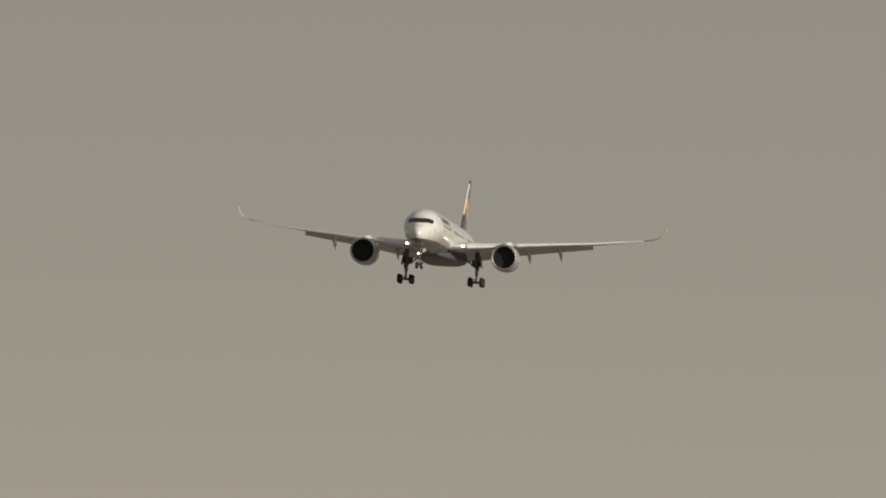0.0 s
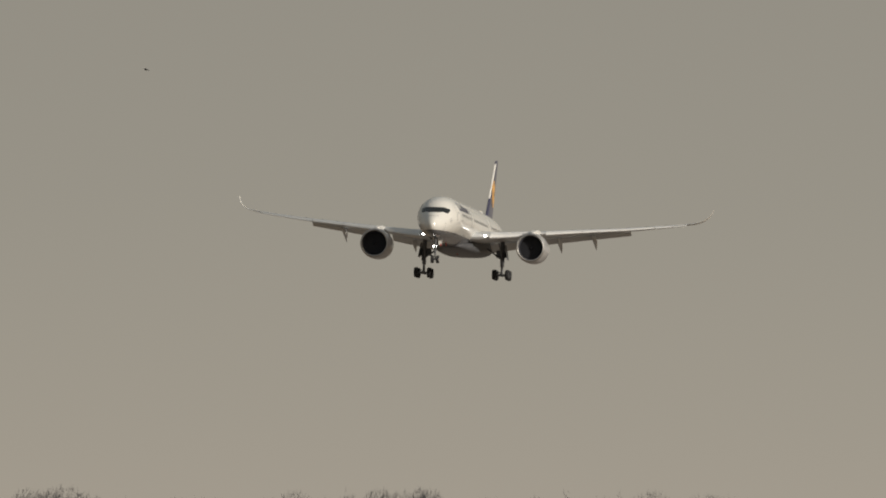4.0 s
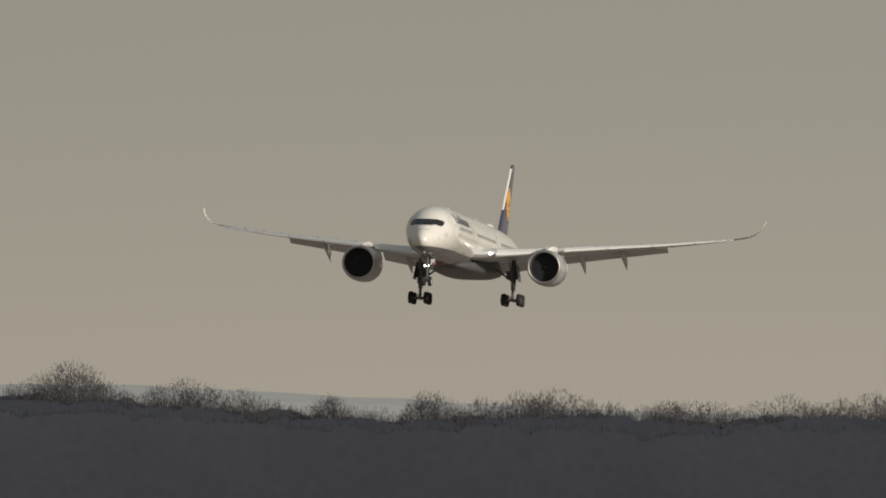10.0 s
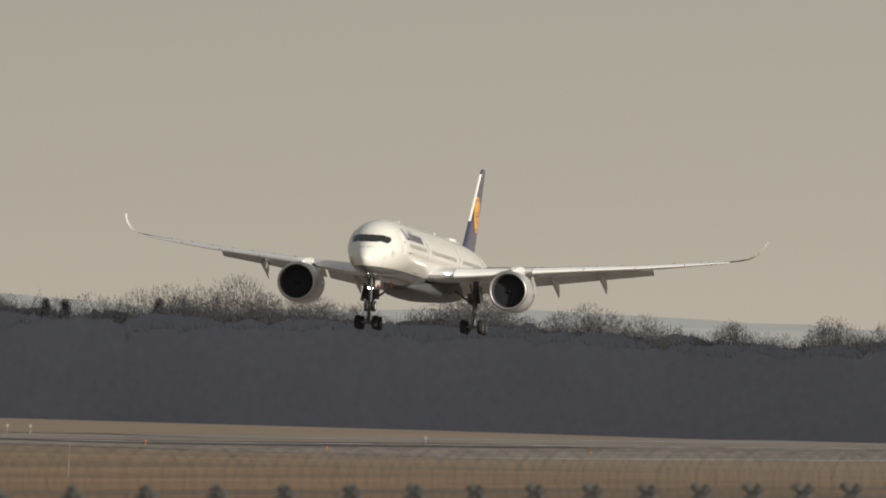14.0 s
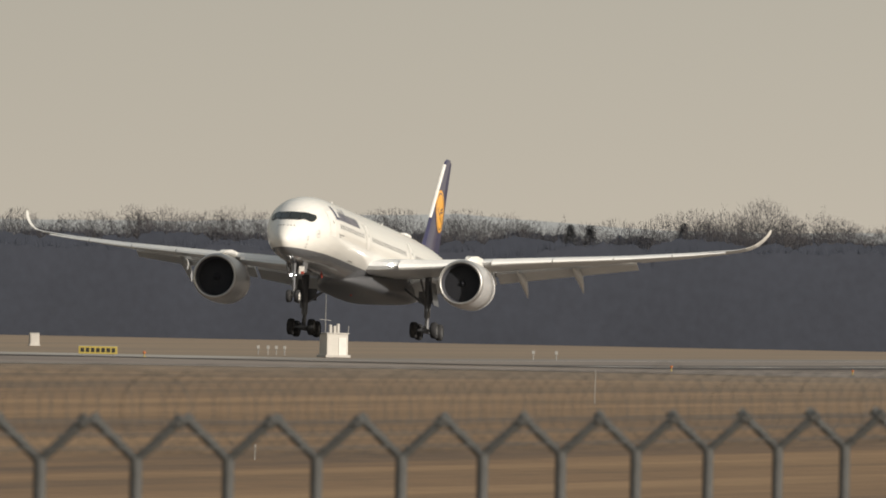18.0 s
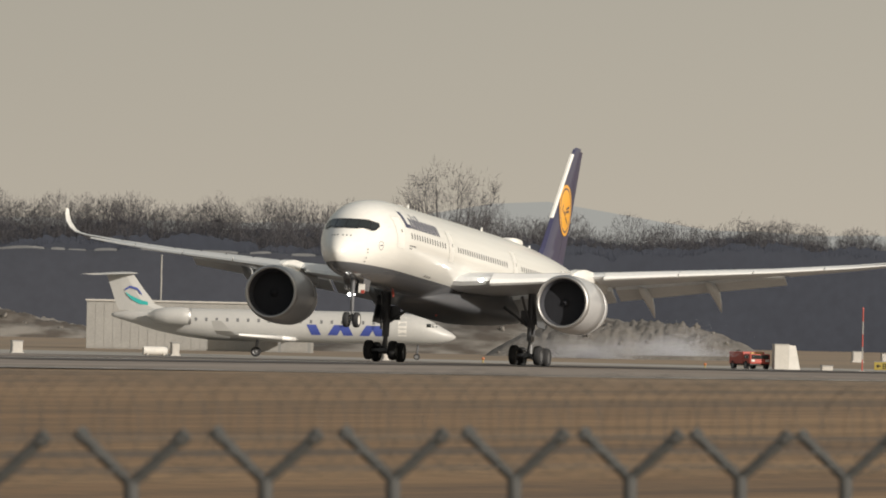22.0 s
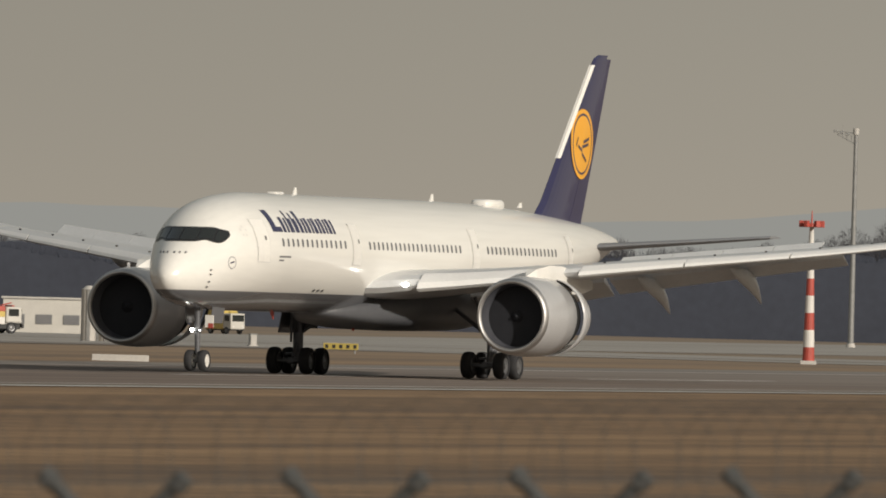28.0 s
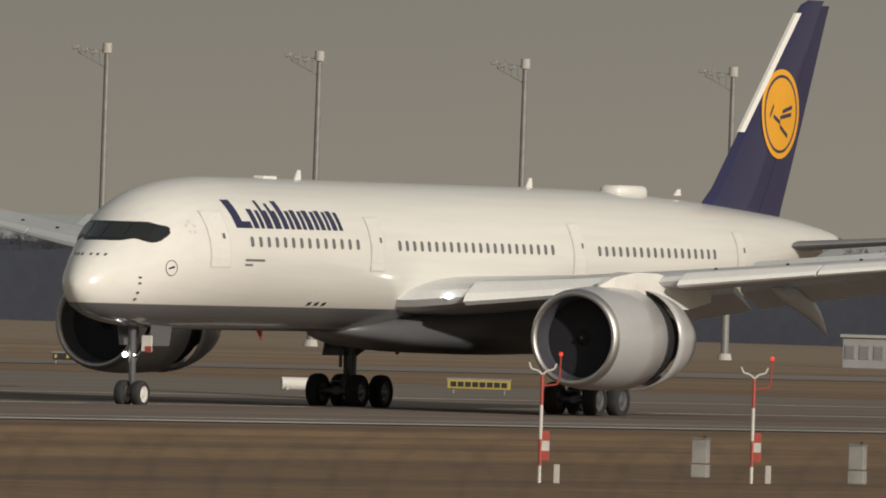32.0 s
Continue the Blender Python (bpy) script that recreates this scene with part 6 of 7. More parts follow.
def vehicle(name, label, azimuth, distance, length, height, body_m, lower_m, turn=90, cab=0.32, dz=0.0):
    """A van or truck: chassis, cab with windows, load body, four wheels, lamps."""
    e = placed(name, label, "vehicle", azimuth, distance, dz, turn)
    L, Hh = length, height
    part("chassis", box_bm(2.0, L * 0.96, 0.35, (0, 0, 0.6), 0.05), M_BLACK, e)
    part("cab", box_bm(2.05, L * cab, Hh * 0.6, (0, -L / 2 + L * cab / 2, 0.55 + Hh * 0.3), 0.12), lower_m, e)
    part("windscreen", box_bm(1.7, 0.06, Hh * 0.24, (0, -L / 2 - 0.02, 0.55 + Hh * 0.42), 0.02), M_GLASS, e)
    for s in (-1, 1):
        part("side_window", box_bm(0.05, L * cab * 0.6, Hh * 0.22, (s * 1.03, -L / 2 + L * cab * 0.5, 0.55 + Hh * 0.42), 0.02), M_GLASS, e)
        part("headlamp", box_bm(0.35, 0.05, 0.2, (s * 0.7, -L / 2 - 0.02, 0.85), 0.03), M_SIGNWHITE, e)
        for y in (-L * 0.32, L * 0.3):
            wheel(e, s * 0.95, y, 0.42, 0.42, 0.28)
    part("load_body", box_bm(2.15, L * (0.97 - cab), Hh * 0.72, (0, -L / 2 + L * cab + L * (0.97 - cab) / 2, 0.55 + Hh * 0.36), 0.06), body_m, e)
    part("beacon_bar", box_bm(1.2, 0.25, 0.14, (0, -L / 2 + L * cab * 0.6, 0.55 + Hh * 0.63), 0.03), M_SIGNYELLOW, e)
    return e


M_VANYELLOW = mat("vehicle_yellow_paint", (0.55, 0.41, 0.12), 0.35, 0, 0.08, 1.0, 0, 0.3)


def fire_truck(azimuth, distance, turn, label):
    """A tall airfield fire truck: glazed cab, banded body, roof locker and monitor, six big wheels."""
    e = placed("fire_truck", label, "fire truck", azimuth, distance, 0.0, turn, "airport fire trucks")
    L, W = 6.6, 2.7
    part("chassis", box_bm(W - 0.2, L - 0.3, 0.55, (0, 0, 0.75), 0.06), M_BLACK, e)
    part("cab", box_bm(W, 1.9, 1.7, (0, -L / 2 + 0.95, 1.95), 0.22), M_SHED, e, "pale cab")
    part("windscreen", box_bm(W - 0.35, 0.08, 0.85, (0, -L / 2 - 0.02, 2.15), 0.03), M_GLASS, e)
    part("bumper", box_bm(W, 0.3, 0.45, (0, -L / 2 - 0.1, 0.85), 0.08), M_BLACK, e)
    for s in (-1, 1):
        part("side_window", box_bm(0.06, 1.2, 0.75, (s * (W / 2 - 0.005), -L / 2 + 1.0, 2.2), 0.02), M_GLASS, e)
        part("headlamp", box_bm(0.4, 0.06, 0.25, (s * 0.95, -L / 2 - 0.03, 1.3), 0.03), M_SIGNWHITE, e)
        for y in (-L * 0.32, L * 0.12, L * 0.36):
            wheel(e, s * (W / 2 - 0.22), y, 0.62, 0.62, 0.42)
    for name, z, hh, m in (("lower_body", 1.35, 0.75, M_SIGNWHITE), ("middle_band", 2.02, 0.6, M_VANYELLOW), ("upper_body", 2.6, 0.56, M_RED)):
        part(name, box_bm(W, L - 2.1, hh, (0, 0.95, z), 0.05), m, e)
    part("roof_locker", box_bm(W - 0.6, 2.0, 0.3, (0, 1.4, 3.02), 0.04), M_SHED, e)
    part("beacon_bar", box_bm(1.6, 0.3, 0.18, (0, -L / 2 + 0.8, 2.88), 0.04), M_RED, e)
    part("water_cannon", rod_bm((0, -L / 2 + 1.7, 2.95), (0, -L / 2 + 0.6, 3.2), 0.09, 0.06, 10), M_RED, e)
    return e


M_FARWALL = mat("dark_grey_facade", (0.052, 0.053, 0.060), 0.7, 0, 0.15, 0.3)
vehicle("fire_van", "red airport service van with black chassis", 13.815, 1692, 4.4, 1.5, M_RED, M_RED, 25)
fire_truck(21.855, 1945, 24, "airport fire truck in red, yellow and white, seen from its cab")
fire_truck(21.705, 1948, 118, "airport fire truck in red, yellow and white, seen from its side")
vehicle("service_truck", "yellow airport service truck on the apron", 20.985, 2130, 4.5, 3.0, M_VANYELLOW, M_SHED, 40)
vehicle("white_van", "white delivery van parked on the apron", 26.05, 1390, 4.3, 1.6, M_SIGNWHITE, M_SIGNWHITE, 15)


# ---- buildings ----
# cream render, dimmed in its colour for distance haze
M_DIMCREAM = mat("dim_cream_render", (0.17, 0.16, 0.145), 0.8, 0, 0.15, 0.5)
def low_building(name, label, az0, az1, distance, h, wall_m, windows, roof_m=None, depth=7.0, sill=0.9, wh=1.1, pillars=0, dz=0.0, storeys=1):
    """A flat-roofed building whose front faces the viewer, with window frames and panes in openings."""
    am = (az0 + az1) / 2
    w = radians(az1 - az0) * distance
    e = placed(name, label, "building", am, distance, dz)
    sh = h / storeys
    bm = box_bm(w, depth, h, (0, depth / 2, h / 2), 0.03)
    part("wall", bm, wall_m, e)
    part("roof", box_bm(w + 0.4, depth + 0.4, 0.22, (0, depth / 2, h + 0.1), 0.04), roof_m or M_ROOFGREY, e)
    for st in range(storeys):
        for i in range(windows):
            x = -w / 2 + w * (i + 0.5) / windows
            ww = min(1.6, w / windows * 0.55)
            fr = part("window_frame", box_bm(ww + 0.16, 0.1, wh + 0.16, (x, -0.02, st * sh + sill + wh / 2), 0.02), M_GALV, e)
            part("pane", box_bm(ww, 0.04, wh, (x, -0.075, st * sh + sill + wh / 2)), M_PANE, fr)
    for i in range(pillars):
        x = -w / 2 + w * (i + 0.5) / pillars
        part("pillar", box_bm(0.4, 0.35, h * 0.16, (x, -0.25, h * 0.92), 0.03), M_DIMCREAM, e)
    return e


def ribbed_hall(az0, az1, distance, h):
    """A long pale hall clad in upright metal panels, with a taller white end block."""
    w = radians(az1 - az0) * distance
    e = placed("ribbed_hall", "long pale hall clad in upright metal panels", "building", (az0 + az1) / 2, distance)
    part("wall", box_bm(w, 9, h, (0, 4.5, h / 2), 0.03), M_CLAD, e)
    n = 26
    for i in range(n):
        x = -w / 2 + w * (i + 0.5) / n
        part("cladding_panel", box_bm(w / n * 0.975, 0.06, h - 0.3, (x, -0.02, h / 2), 0.01), M_CLAD, e)
    part("roof", box_bm(w + 0.3, 9.3, 0.2, (0, 4.5, h + 0.08), 0.04), M_CONCRETE, e)
    part("end_block", box_bm(w * 0.17, 6.0, h * 0.5, (w * 0.415, -3.2, h * 0.75), 0.05), M_SIGNWHITE, e, "white box at the end of the hall")
    for x in (w * 0.35, w * 0.48):
        part("end_post", box_bm(0.3, 0.3, h * 0.52, (x, -6.0, h * 0.26)), M_GALV, e)
    return e


ribbed_hall(15.14, 15.83, 1905, 4.8)
low_building("apron_shed", "white apron shed with small windows", 21.41, 21.66, 2000, 3.6, M_SHED, 3, M_CONCRETE, 6, 1.0, 0.9)
low_building("apron_hut", "long grey hut with small dark windows on the apron", 25.02, 25.37, 1300, 2.1, M_ROOFGREY, 8, M_CLAD, 6, 0.7, 0.8)
low_building("terminal_building", "long dark flat-roofed hall in the haze", 18.95, 19.80, 2560, 9.0, M_FARWALL, 14, M_ROOFGREY, 25, 5.6, 1.6)
low_building("terminal_building", "long dark flat-roofed hall behind bare trees", 20.75, 21.80, 2560, 9.0, M_FARWALL, 16, M_ROOFGREY, 25, 5.0, 1.6)
low_building("roof_block", "dark plant room block above the hall", 19.30, 19.45, 2555, 11.0, M_FARWALL, 2, M_ROOFGREY, 10, 7.5, 1.0)
low_building("farm_house", "pale farmhouse among bare trees", 17.78, 17.92, 2520, 13.0, M_SHED, 3, M_ROOFGREY, 8, 8.5, 1.2)
low_building("colonnade_building", "low building with a row of white pillars among trees", 16.36, 16.564, 2484.5, 10.7, M_FARWALL, 9, M_DIMCREAM, 8, 8.9, 1.3, 10)
low_building("colonnade_building", "low building with a row of white pillars among trees", 16.845, 17.06, 2484.5, 11.6, M_FARWALL, 8, M_DIMCREAM, 6, 9.8, 1.3, 12)


def silo(azimuth, distance, r, h):
    e = placed("storage_silo", "pale upright storage silo", "silo", azimuth, distance, group="storage silos")
    part("shell", rod_bm((0, 0, 0), (0, 0, h), r, r, 20), M_CONCRETE, e)
    part("cap", rod_bm((0, 0, h), (0, 0, h + 0.3), r, r * 0.3, 20), M_CONCRETE, e)
    part("ladder", box_bm(0.3, 0.08, h, (0, -r - 0.02, h / 2)), M_GALV, e)
    return e


for a in (21.40, 21.345, 21.29, 21.235):
    silo(a, 1570, 0.62, 4.3)


def tower_crane(azimuth, distance):
    e = placed("tower_crane", "slender tower crane in the haze", "crane", azimuth, distance)
    H0 = 19.0
    def lattice(name, a, b, r, n):
        bm = bmesh.new()
        a, b = Vector(a), Vector(b)
        up = Vector((0, 0, 1)) if abs((b - a).normalized().z) < 0.9 else Vector((1, 0, 0))
        u = (b - a).cross(up).normalized() * r
        v = (b - a).cross(u).normalized() * r
        cs = (u + v, u - v, -u - v, -u + v)
        for c in cs:
            rod_bm(a + c, b + c, 0.14, 0.14, 5, bm)
        for i in range(n):
            p, q = a + (b - a) * i / n, a + (b - a) * (i + 1) / n
            for k in range(4):
                rod_bm(p + cs[k], q + cs[(k + 1) % 4], 0.09, 0.09, 4, bm)
        part(name, bm, M_GALV, e)
    lattice("tower", (0, 0, 0), (0, 0, H0), 0.6, 10)
    lattice("jib", (-9, 0, H0 - 3.2), (0, 0, H0 - 3.0), 0.45, 12)
    lattice("counter_jib", (0, 0, H0 - 3.0), (3.0, 0, H0 - 2.6), 0.4, 3)
    part("tie", rod_bm((0, 0, H0), (-10, 0, H0 - 2.8), 0.1, 0.1, 5), M_GALV, e)
    part("cabin", box_bm(1.4, 1.4, 1.8, (0.8, -0.8, H0 - 4), 0.1), M_SHED, e)
    return e


tower_crane(23.43, 2600)


# ---- heaps of old snow and soil ----
def heap(name, label, az0, az1, distance, h, seed, depth=28.0, ragged=0.3, material=None, shape=1.0):
    """An irregular long heap: a grid lifted by noise, falling to the ground at its rim."""
    am = (az0 + az1) / 2
    w = radians(az1 - az0) * distance
    p = at(am, distance)
    nx, ny = 150, 26
    vs, fs = [], []
    for j in range(ny + 1):
        for i in range(nx + 1):
            u, v = i / nx * 2 - 1, j / ny * 2 - 1
            env = max(0.0, 1 - abs(u) ** (2.0 * shape)) ** 0.8 * max(0.0, 1 - v * v) ** 0.6
            q = Vector((u * w * 0.06 + seed, v * 2.1, seed * 0.7))
            nz = 1 + ragged * (noise.noise(q * 1.3) + 0.6 * noise.noise(q * 3.7) + 0.4 * noise.noise(q * 9.0) + 0.45 * noise.noise(q * 21.0))
            vs.append((u * w / 2, v * depth / 2, h * env * nz - 0.15 if env > 0 else -0.3))
    for j in range(ny):
        for i in range(nx):
            a = j * (nx + 1) + i
            fs.append((a, a + 1, a + nx + 2, a + nx + 1))
    ob = mesh_part(name, vs, fs, material or M_SNOW, None, "", True)
    ob.matrix_basis = pose(*p, 0, 0, face_viewer(p))
    # loose frozen lumps on its near side and crest
    rng = random.Random(int(seed * 10))
    bm = bmesh.new()
    bmesh.ops.create_icosphere(bm, subdivisions=2, radius=1.0)
    for v in bm.verts:
        v.co *= 1 + 0.55 * noise.noise(v.co * 1.7 + Vector((seed, 0, 0)))
    first = part("snow_lump" if name.startswith("snow") else "clod", bm, material or M_SNOW, ob)
    for k in range(int(w * 0.6)):
        lump = first
        if k:
            lump = new(first.name.split(".")[0], first.data)
            lump.parent = ob
        v = vs[rng.randrange(2, ny // 2 + 2) * (nx + 1) + rng.randrange(4, nx - 3)]
        r = rng.uniform(0.12, 0.34)
        lump.matrix_basis = Matrix.LocRotScale(Vector(v) + Vector((0, 0, r * 0.2)), Euler((rng.uniform(0, 6), rng.uniform(0, 6), 0)), Vector((r * 1.2, r, r * 0.8)))
    return tagged(ob, label, "heap")


def snow_material():
    """Old snow, grey with grit, and brown soil showing through in patches low on its sides."""
    m = mat("gritty_old_snow", (0.4, 0.385, 0.36), 0.85, 0, 0.3, 0.2, 0.5, fine=2.0)
    nt = m.node_tree
    n, l = nt.nodes, nt.links
    co = n.new("ShaderNodeTexCoord")
    mp = n.new("ShaderNodeMapping")
    mp.inputs["Scale"].default_value = (0.10, 0.12, 0.45)
    ns = n.new("ShaderNodeTexNoise")
    ns.inputs["Scale"].default_value, ns.inputs["Detail"].default_value = 1.6, 8
    l.new(co.outputs["Object"], mp.inputs[0])
    l.new(mp.outputs[0], ns.inputs["Vector"])
    cr = n.new("ShaderNodeValToRGB")
    e = cr.color_ramp.elements
    e[0].position, e[0].color = 0.42, (0.072, 0.061, 0.052, 1)
    e[1].position, e[1].color = 0.60, (0.185, 0.173, 0.158, 1)
    x = e.new(0.5)
    x.color = (0.122, 0.112, 0.101, 1)
    l.new(ns.outputs["Fac"], cr.inputs["Fac"])
    # a crust of paler snow lies along the crest
    sp = n.new("ShaderNodeSeparateXYZ")
    l.new(co.outputs["Generated"], sp.inputs[0])
    ad = n.new("ShaderNodeMath")
    ad.operation = "MULTIPLY_ADD"
    ad.inputs[1].default_value = 0.5
    l.new(ns.outputs["Fac"], ad.inputs[0])
    l.new(sp.outputs["Z"], ad.inputs[2])
    mr = n.new("ShaderNodeMapRange")
    mr.inputs["From Min"].default_value, mr.inputs["From Max"].default_value = 1.03, 1.16
    l.new(ad.outputs[0], mr.inputs["Value"])
    fx = n.new("ShaderNodeMix")
    fx.data_type = "RGBA"
    fx.inputs["B"].default_value = (0.27, 0.258, 0.24, 1)
    l.new(mr.outputs[0], fx.inputs["Factor"])
    l.new(cr.outputs["Color"], fx.inputs["A"])
    l.new(fx.outputs["Result"], n["Principled BSDF"].inputs["Base Color"])
    return m


M_SNOW = snow_material()
M_CLODS = mat("dark_frozen_clods", (0.128, 0.118, 0.107), 0.95, 0, 0.45, 0.5, 0.5, fine=2.5)
heap("soil_mound", "big mound of brown-grey soil rimmed with old snow", 13.86, 15.22, 1990, 5.9, 2.0, 34, 0.07, None, 0.62)
heap("snow_bank", "ragged bank of dirty ploughed snow", 15.75, 17.25, 2230, 3.3, 7.0, 14, 0.32, None, 2.0)
heap("soil_bank", "long ragged bank of brown soil and dirty ploughed snow", 13.76, 14.62, 1945, 3.7, 11.0, 14, 0.24, M_CLODS, 1.3)
heap("soil_bank", "low bank of brown soil and dead reeds", 17.2, 18.4, 2220, 1.7, 15.0, 12, 0.5, M_SOIL, 2.0)
heap("snow_bank", "low bank of dirty ploughed snow", 15.2, 15.8, 2030, 2.4, 19.0, 12, 0.5)


# ---- single bare trees ----
def bare_tree(azimuth, distance, h, spread, seed, label, dz=0.0, nb=30, nt=6000, name="bare_tree"):
    """A leafless tree of its own: trunk, spreading limbs and a crown of fine twigs."""
    rng = np.random.default_rng(seed)
    e = placed(name, label, "tree", azimuth, distance, dz)
    bm = bmesh.new()
    rod_bm((0, 0, -0.3), (0.1, 0, h * 0.32), h * 0.022, h * 0.016, 10, bm)
    part("trunk", bm, M_BARK, e)
    kind = tree_kind(rng, nb, 420, nt, 0.22)
    V, F = tree_mesh(rng, kind, np.diag([spread, spread, 1.0]) * h, np.array([0.0, 0.0, -0.3]), h, 0.026)
    ob = new("crown", quads_mesh("crown", V, F, M_TWIG))
    ob.parent = e
    return e


bare_tree(14.735, 2120, 21.3, 1.05, 21, "tall bare tree with a rounded crown")
bare_tree(17.82, 2220, 19.0, 1.05, 22, "broad bare tree with a rounded crown")
bare_tree(17.97, 2230, 15.5, 1.05, 23, "bare tree with a rounded crown")
bare_tree(17.68, 2240, 14.0, 1.25, 24, "bare tree with a rounded crown")
bare_tree(9.72, 2365, 14.0, 1.05, 25, "small bare tree standing proud of the wood")
bare_tree(10.30, 2365, 15.2, 1.25, 26, "broad bare tree at the edge of the wood")
bare_tree(8.88, 2365, 16.0, 1.25, 27, "broad bare tree at the edge of the wood")
bare_tree(25.03, 2462, 15.0, 1.05, 28, "bare tree behind the apron")
bare_tree(24.85, 2462, 13.0, 1.05, 29, "bare tree behind the apron")
bare_tree(15.45, 2505, 19.5, 1.05, 30, "broad bare tree at the edge of the wood")
bare_tree(15.62, 2505, 18.5, 1.05, 31, "broad bare tree at the edge of the wood")
bare_tree(22.9, 2462, 14.0, 1.05, 32, "bare tree behind the apron")


# ---- taxiing regional jet ----
JET = [(0.0, 2.30, 2.10, 0.06), (0.4, 2.62, 1.86, 0.38), (1.2, 3.05, 1.62, 0.72), (2.2, 3.62, 1.50, 1.02), (3.4, 4.15, 1.45, 1.25), (5.0, 4.36, 1.42, 1.36), (7.0, 4.40, 1.42, 1.38), (15.0, 4.40, 1.42, 1.38),
       (22.0, 4.40, 1.44, 1.38), (25.0, 4.38, 1.70, 1.30), (28.0, 4.30, 2.25, 1.05), (30.6, 4.12, 3.00, 0.62), (32.0, 3.85, 3.40, 0.22), (32.3, 3.75, 3.55, 0.05)]


def make_jet():
    """A white regional jet with a T-tail and two engines at the rear; stations run aft from the nose along local Y."""
    jet = thing("regional_jet", "white regional jet with T-tail taxiing behind the runway", "airplane")
    rows = smooth_rows(JET, 0.6)
    loops = []
    for x, top, low, w in rows:
        mid, h = (top + low) / 2, (top - low) / 2
        loops.append([(w * math.cos(2 * math.pi * k / 32), x, mid + h * math.sin(2 * math.pi * k / 32)) for k in range(32)])
    vs, fs = loft(loops)
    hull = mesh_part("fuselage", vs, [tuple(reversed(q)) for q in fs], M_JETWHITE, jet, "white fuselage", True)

    def skin(x, z, s, out=0.012):
        top, low, w = lerp_rows(rows, x)
        c = max(-0.99, min(0.99, (z - (top + low) / 2) / ((top - low) / 2)))
        return (s * (w * math.sqrt(1 - c * c) + out), x, z)

    def patch(name, x0, x1, z0, z1, s, m, lean=0.0, label="", out=0.012):
        n = 4
        vs = [skin(x + lean * j / n, z0 + (z1 - z0) * j / n, s, o) for o in (out, -0.03) for x in (x0, x1) for j in range(n + 1)]
        fs = []
        for j in range(n):
            q = (j, n + 1 + j, n + 2 + j, j + 1)
            fs.append(q if s > 0 else tuple(reversed(q)))
        k = 2 * (n + 1)
        fs += [(0, k, k + n + 1, n + 1), (n, 2 * n + 1, k + 2 * n + 1, k + n)]
        return mesh_part(name, vs, fs, m, hull, label)

    for s in (1, -1):
        for i in range(21):
            x = 6.6 + 0.98 * i
            patch("cabin_window", x, x + 0.24, 3.22, 3.55, s, M_PANE)
        for a, b in ((1.75, 2.2), (2.3, 2.75)):
            patch("cockpit_window", a, b, 3.08, 3.42, s, M_GLASS)
        patch("door", 4.6, 5.4, 2.2, 3.95, s, M_SIGNWHITE, 0, "closed passenger door")
        for i in range(5):
            patch("wordmark_block", 6.6 + 1.5 * i, 7.5 + 1.5 * i, 2.15, 3.12, s, M_JETBLUE, -0.6 if i % 2 else 0.5, "plain blue wordmark block", 0.02)
        # wing with its winglet
        loops = []
        for y, le, te, z, th in ((0.6, 14.6, 21.3, 1.65, 0.12), (3.5, 16.4, 21.0, 1.8, 0.11), (11.3, 20.3, 22.2, 2.05, 0.10), (11.9, 20.9, 22.5, 2.4, 0.09), (12.3, 21.8, 22.8, 3.3, 0.08)):
            loops.append([(s * y, x, zz) for x, zz in section(le, te, z, th)])
        vs, fs = loft(loops)
        mesh_part("wing", vs, fs if s < 0 else [tuple(reversed(q)) for q in fs], M_JETWHITE, jet, "white swept wing with a winglet")
        # added white rod: sun glint along the wing front, put in as colour
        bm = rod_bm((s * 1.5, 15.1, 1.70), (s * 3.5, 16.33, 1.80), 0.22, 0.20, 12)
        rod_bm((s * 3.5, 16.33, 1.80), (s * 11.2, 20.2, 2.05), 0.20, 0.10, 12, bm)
        part("leading_edge", bm, M_JETGLINT, jet, "bright strip added for sun glint on the leading edge", True)
        # engine at the rear
        vs, fs = lathe([(0.3, 0.60), (0.0, 0.68), (0.08, 0.76), (0.9, 0.86), (2.2, 0.84), (3.4, 0.60), (3.5, 0.5), (4.1, 0.2)], seg=28)
        en = mesh_part("engine", shift(vs, s * 2.25, 24.8, 3.62), fs, M_JETWHITE, jet, "rear-mounted engine nacelle", True)
        vs, fs = lathe([(0.32, 0.60), (0.5, 0.05)], seg=24)
        mesh_part("fan_face", shift(vs, s * 2.25, 24.8, 3.62), fs, M_DARK, en, "dark engine inlet")
        vs, fs = lathe([(0.0, 0.685), (0.03, 0.735), (0.16, 0.79), (0.17, 0.795)], seg=28)
        mesh_part("inlet_lip", shift(vs, s * 2.25, 24.795, 3.62), fs, M_BARE, en, "polished inlet lip", True)
        part("engine_pylon", box_bm(1.3, 2.6, 0.28, (s * 1.35, 26.5, 3.6), 0.06), M_JETWHITE, jet)
        # tailplane on top of the fin
        loops = []
        for y, le, te, z in ((0.0, 29.9, 33.0, 7.55), (4.4, 33.2, 35.2, 7.38)):
            loops.append([(s * y, x, zz) for x, zz in section(le, te, z, 0.09)])
        vs, fs = loft(loops)
        mesh_part("tailplane", vs, fs if s < 0 else [tuple(reversed(q)) for q in fs], M_JETWHITE, jet, "white tailplane")
        for dx in (-0.22, 0.22):
            wheel(jet, s * 2.0 + dx, 18.7, 0.46, 0.46, 0.26)
        part("main_gear_leg", rod_bm((s * 2.0, 18.7, 0.4), (s * 1.9, 18.5, 1.9), 0.12, 0.14, 10), M_STRUT, jet)
        wheel(jet, s * 0.2, 3.6, 0.3, 0.3, 0.18)
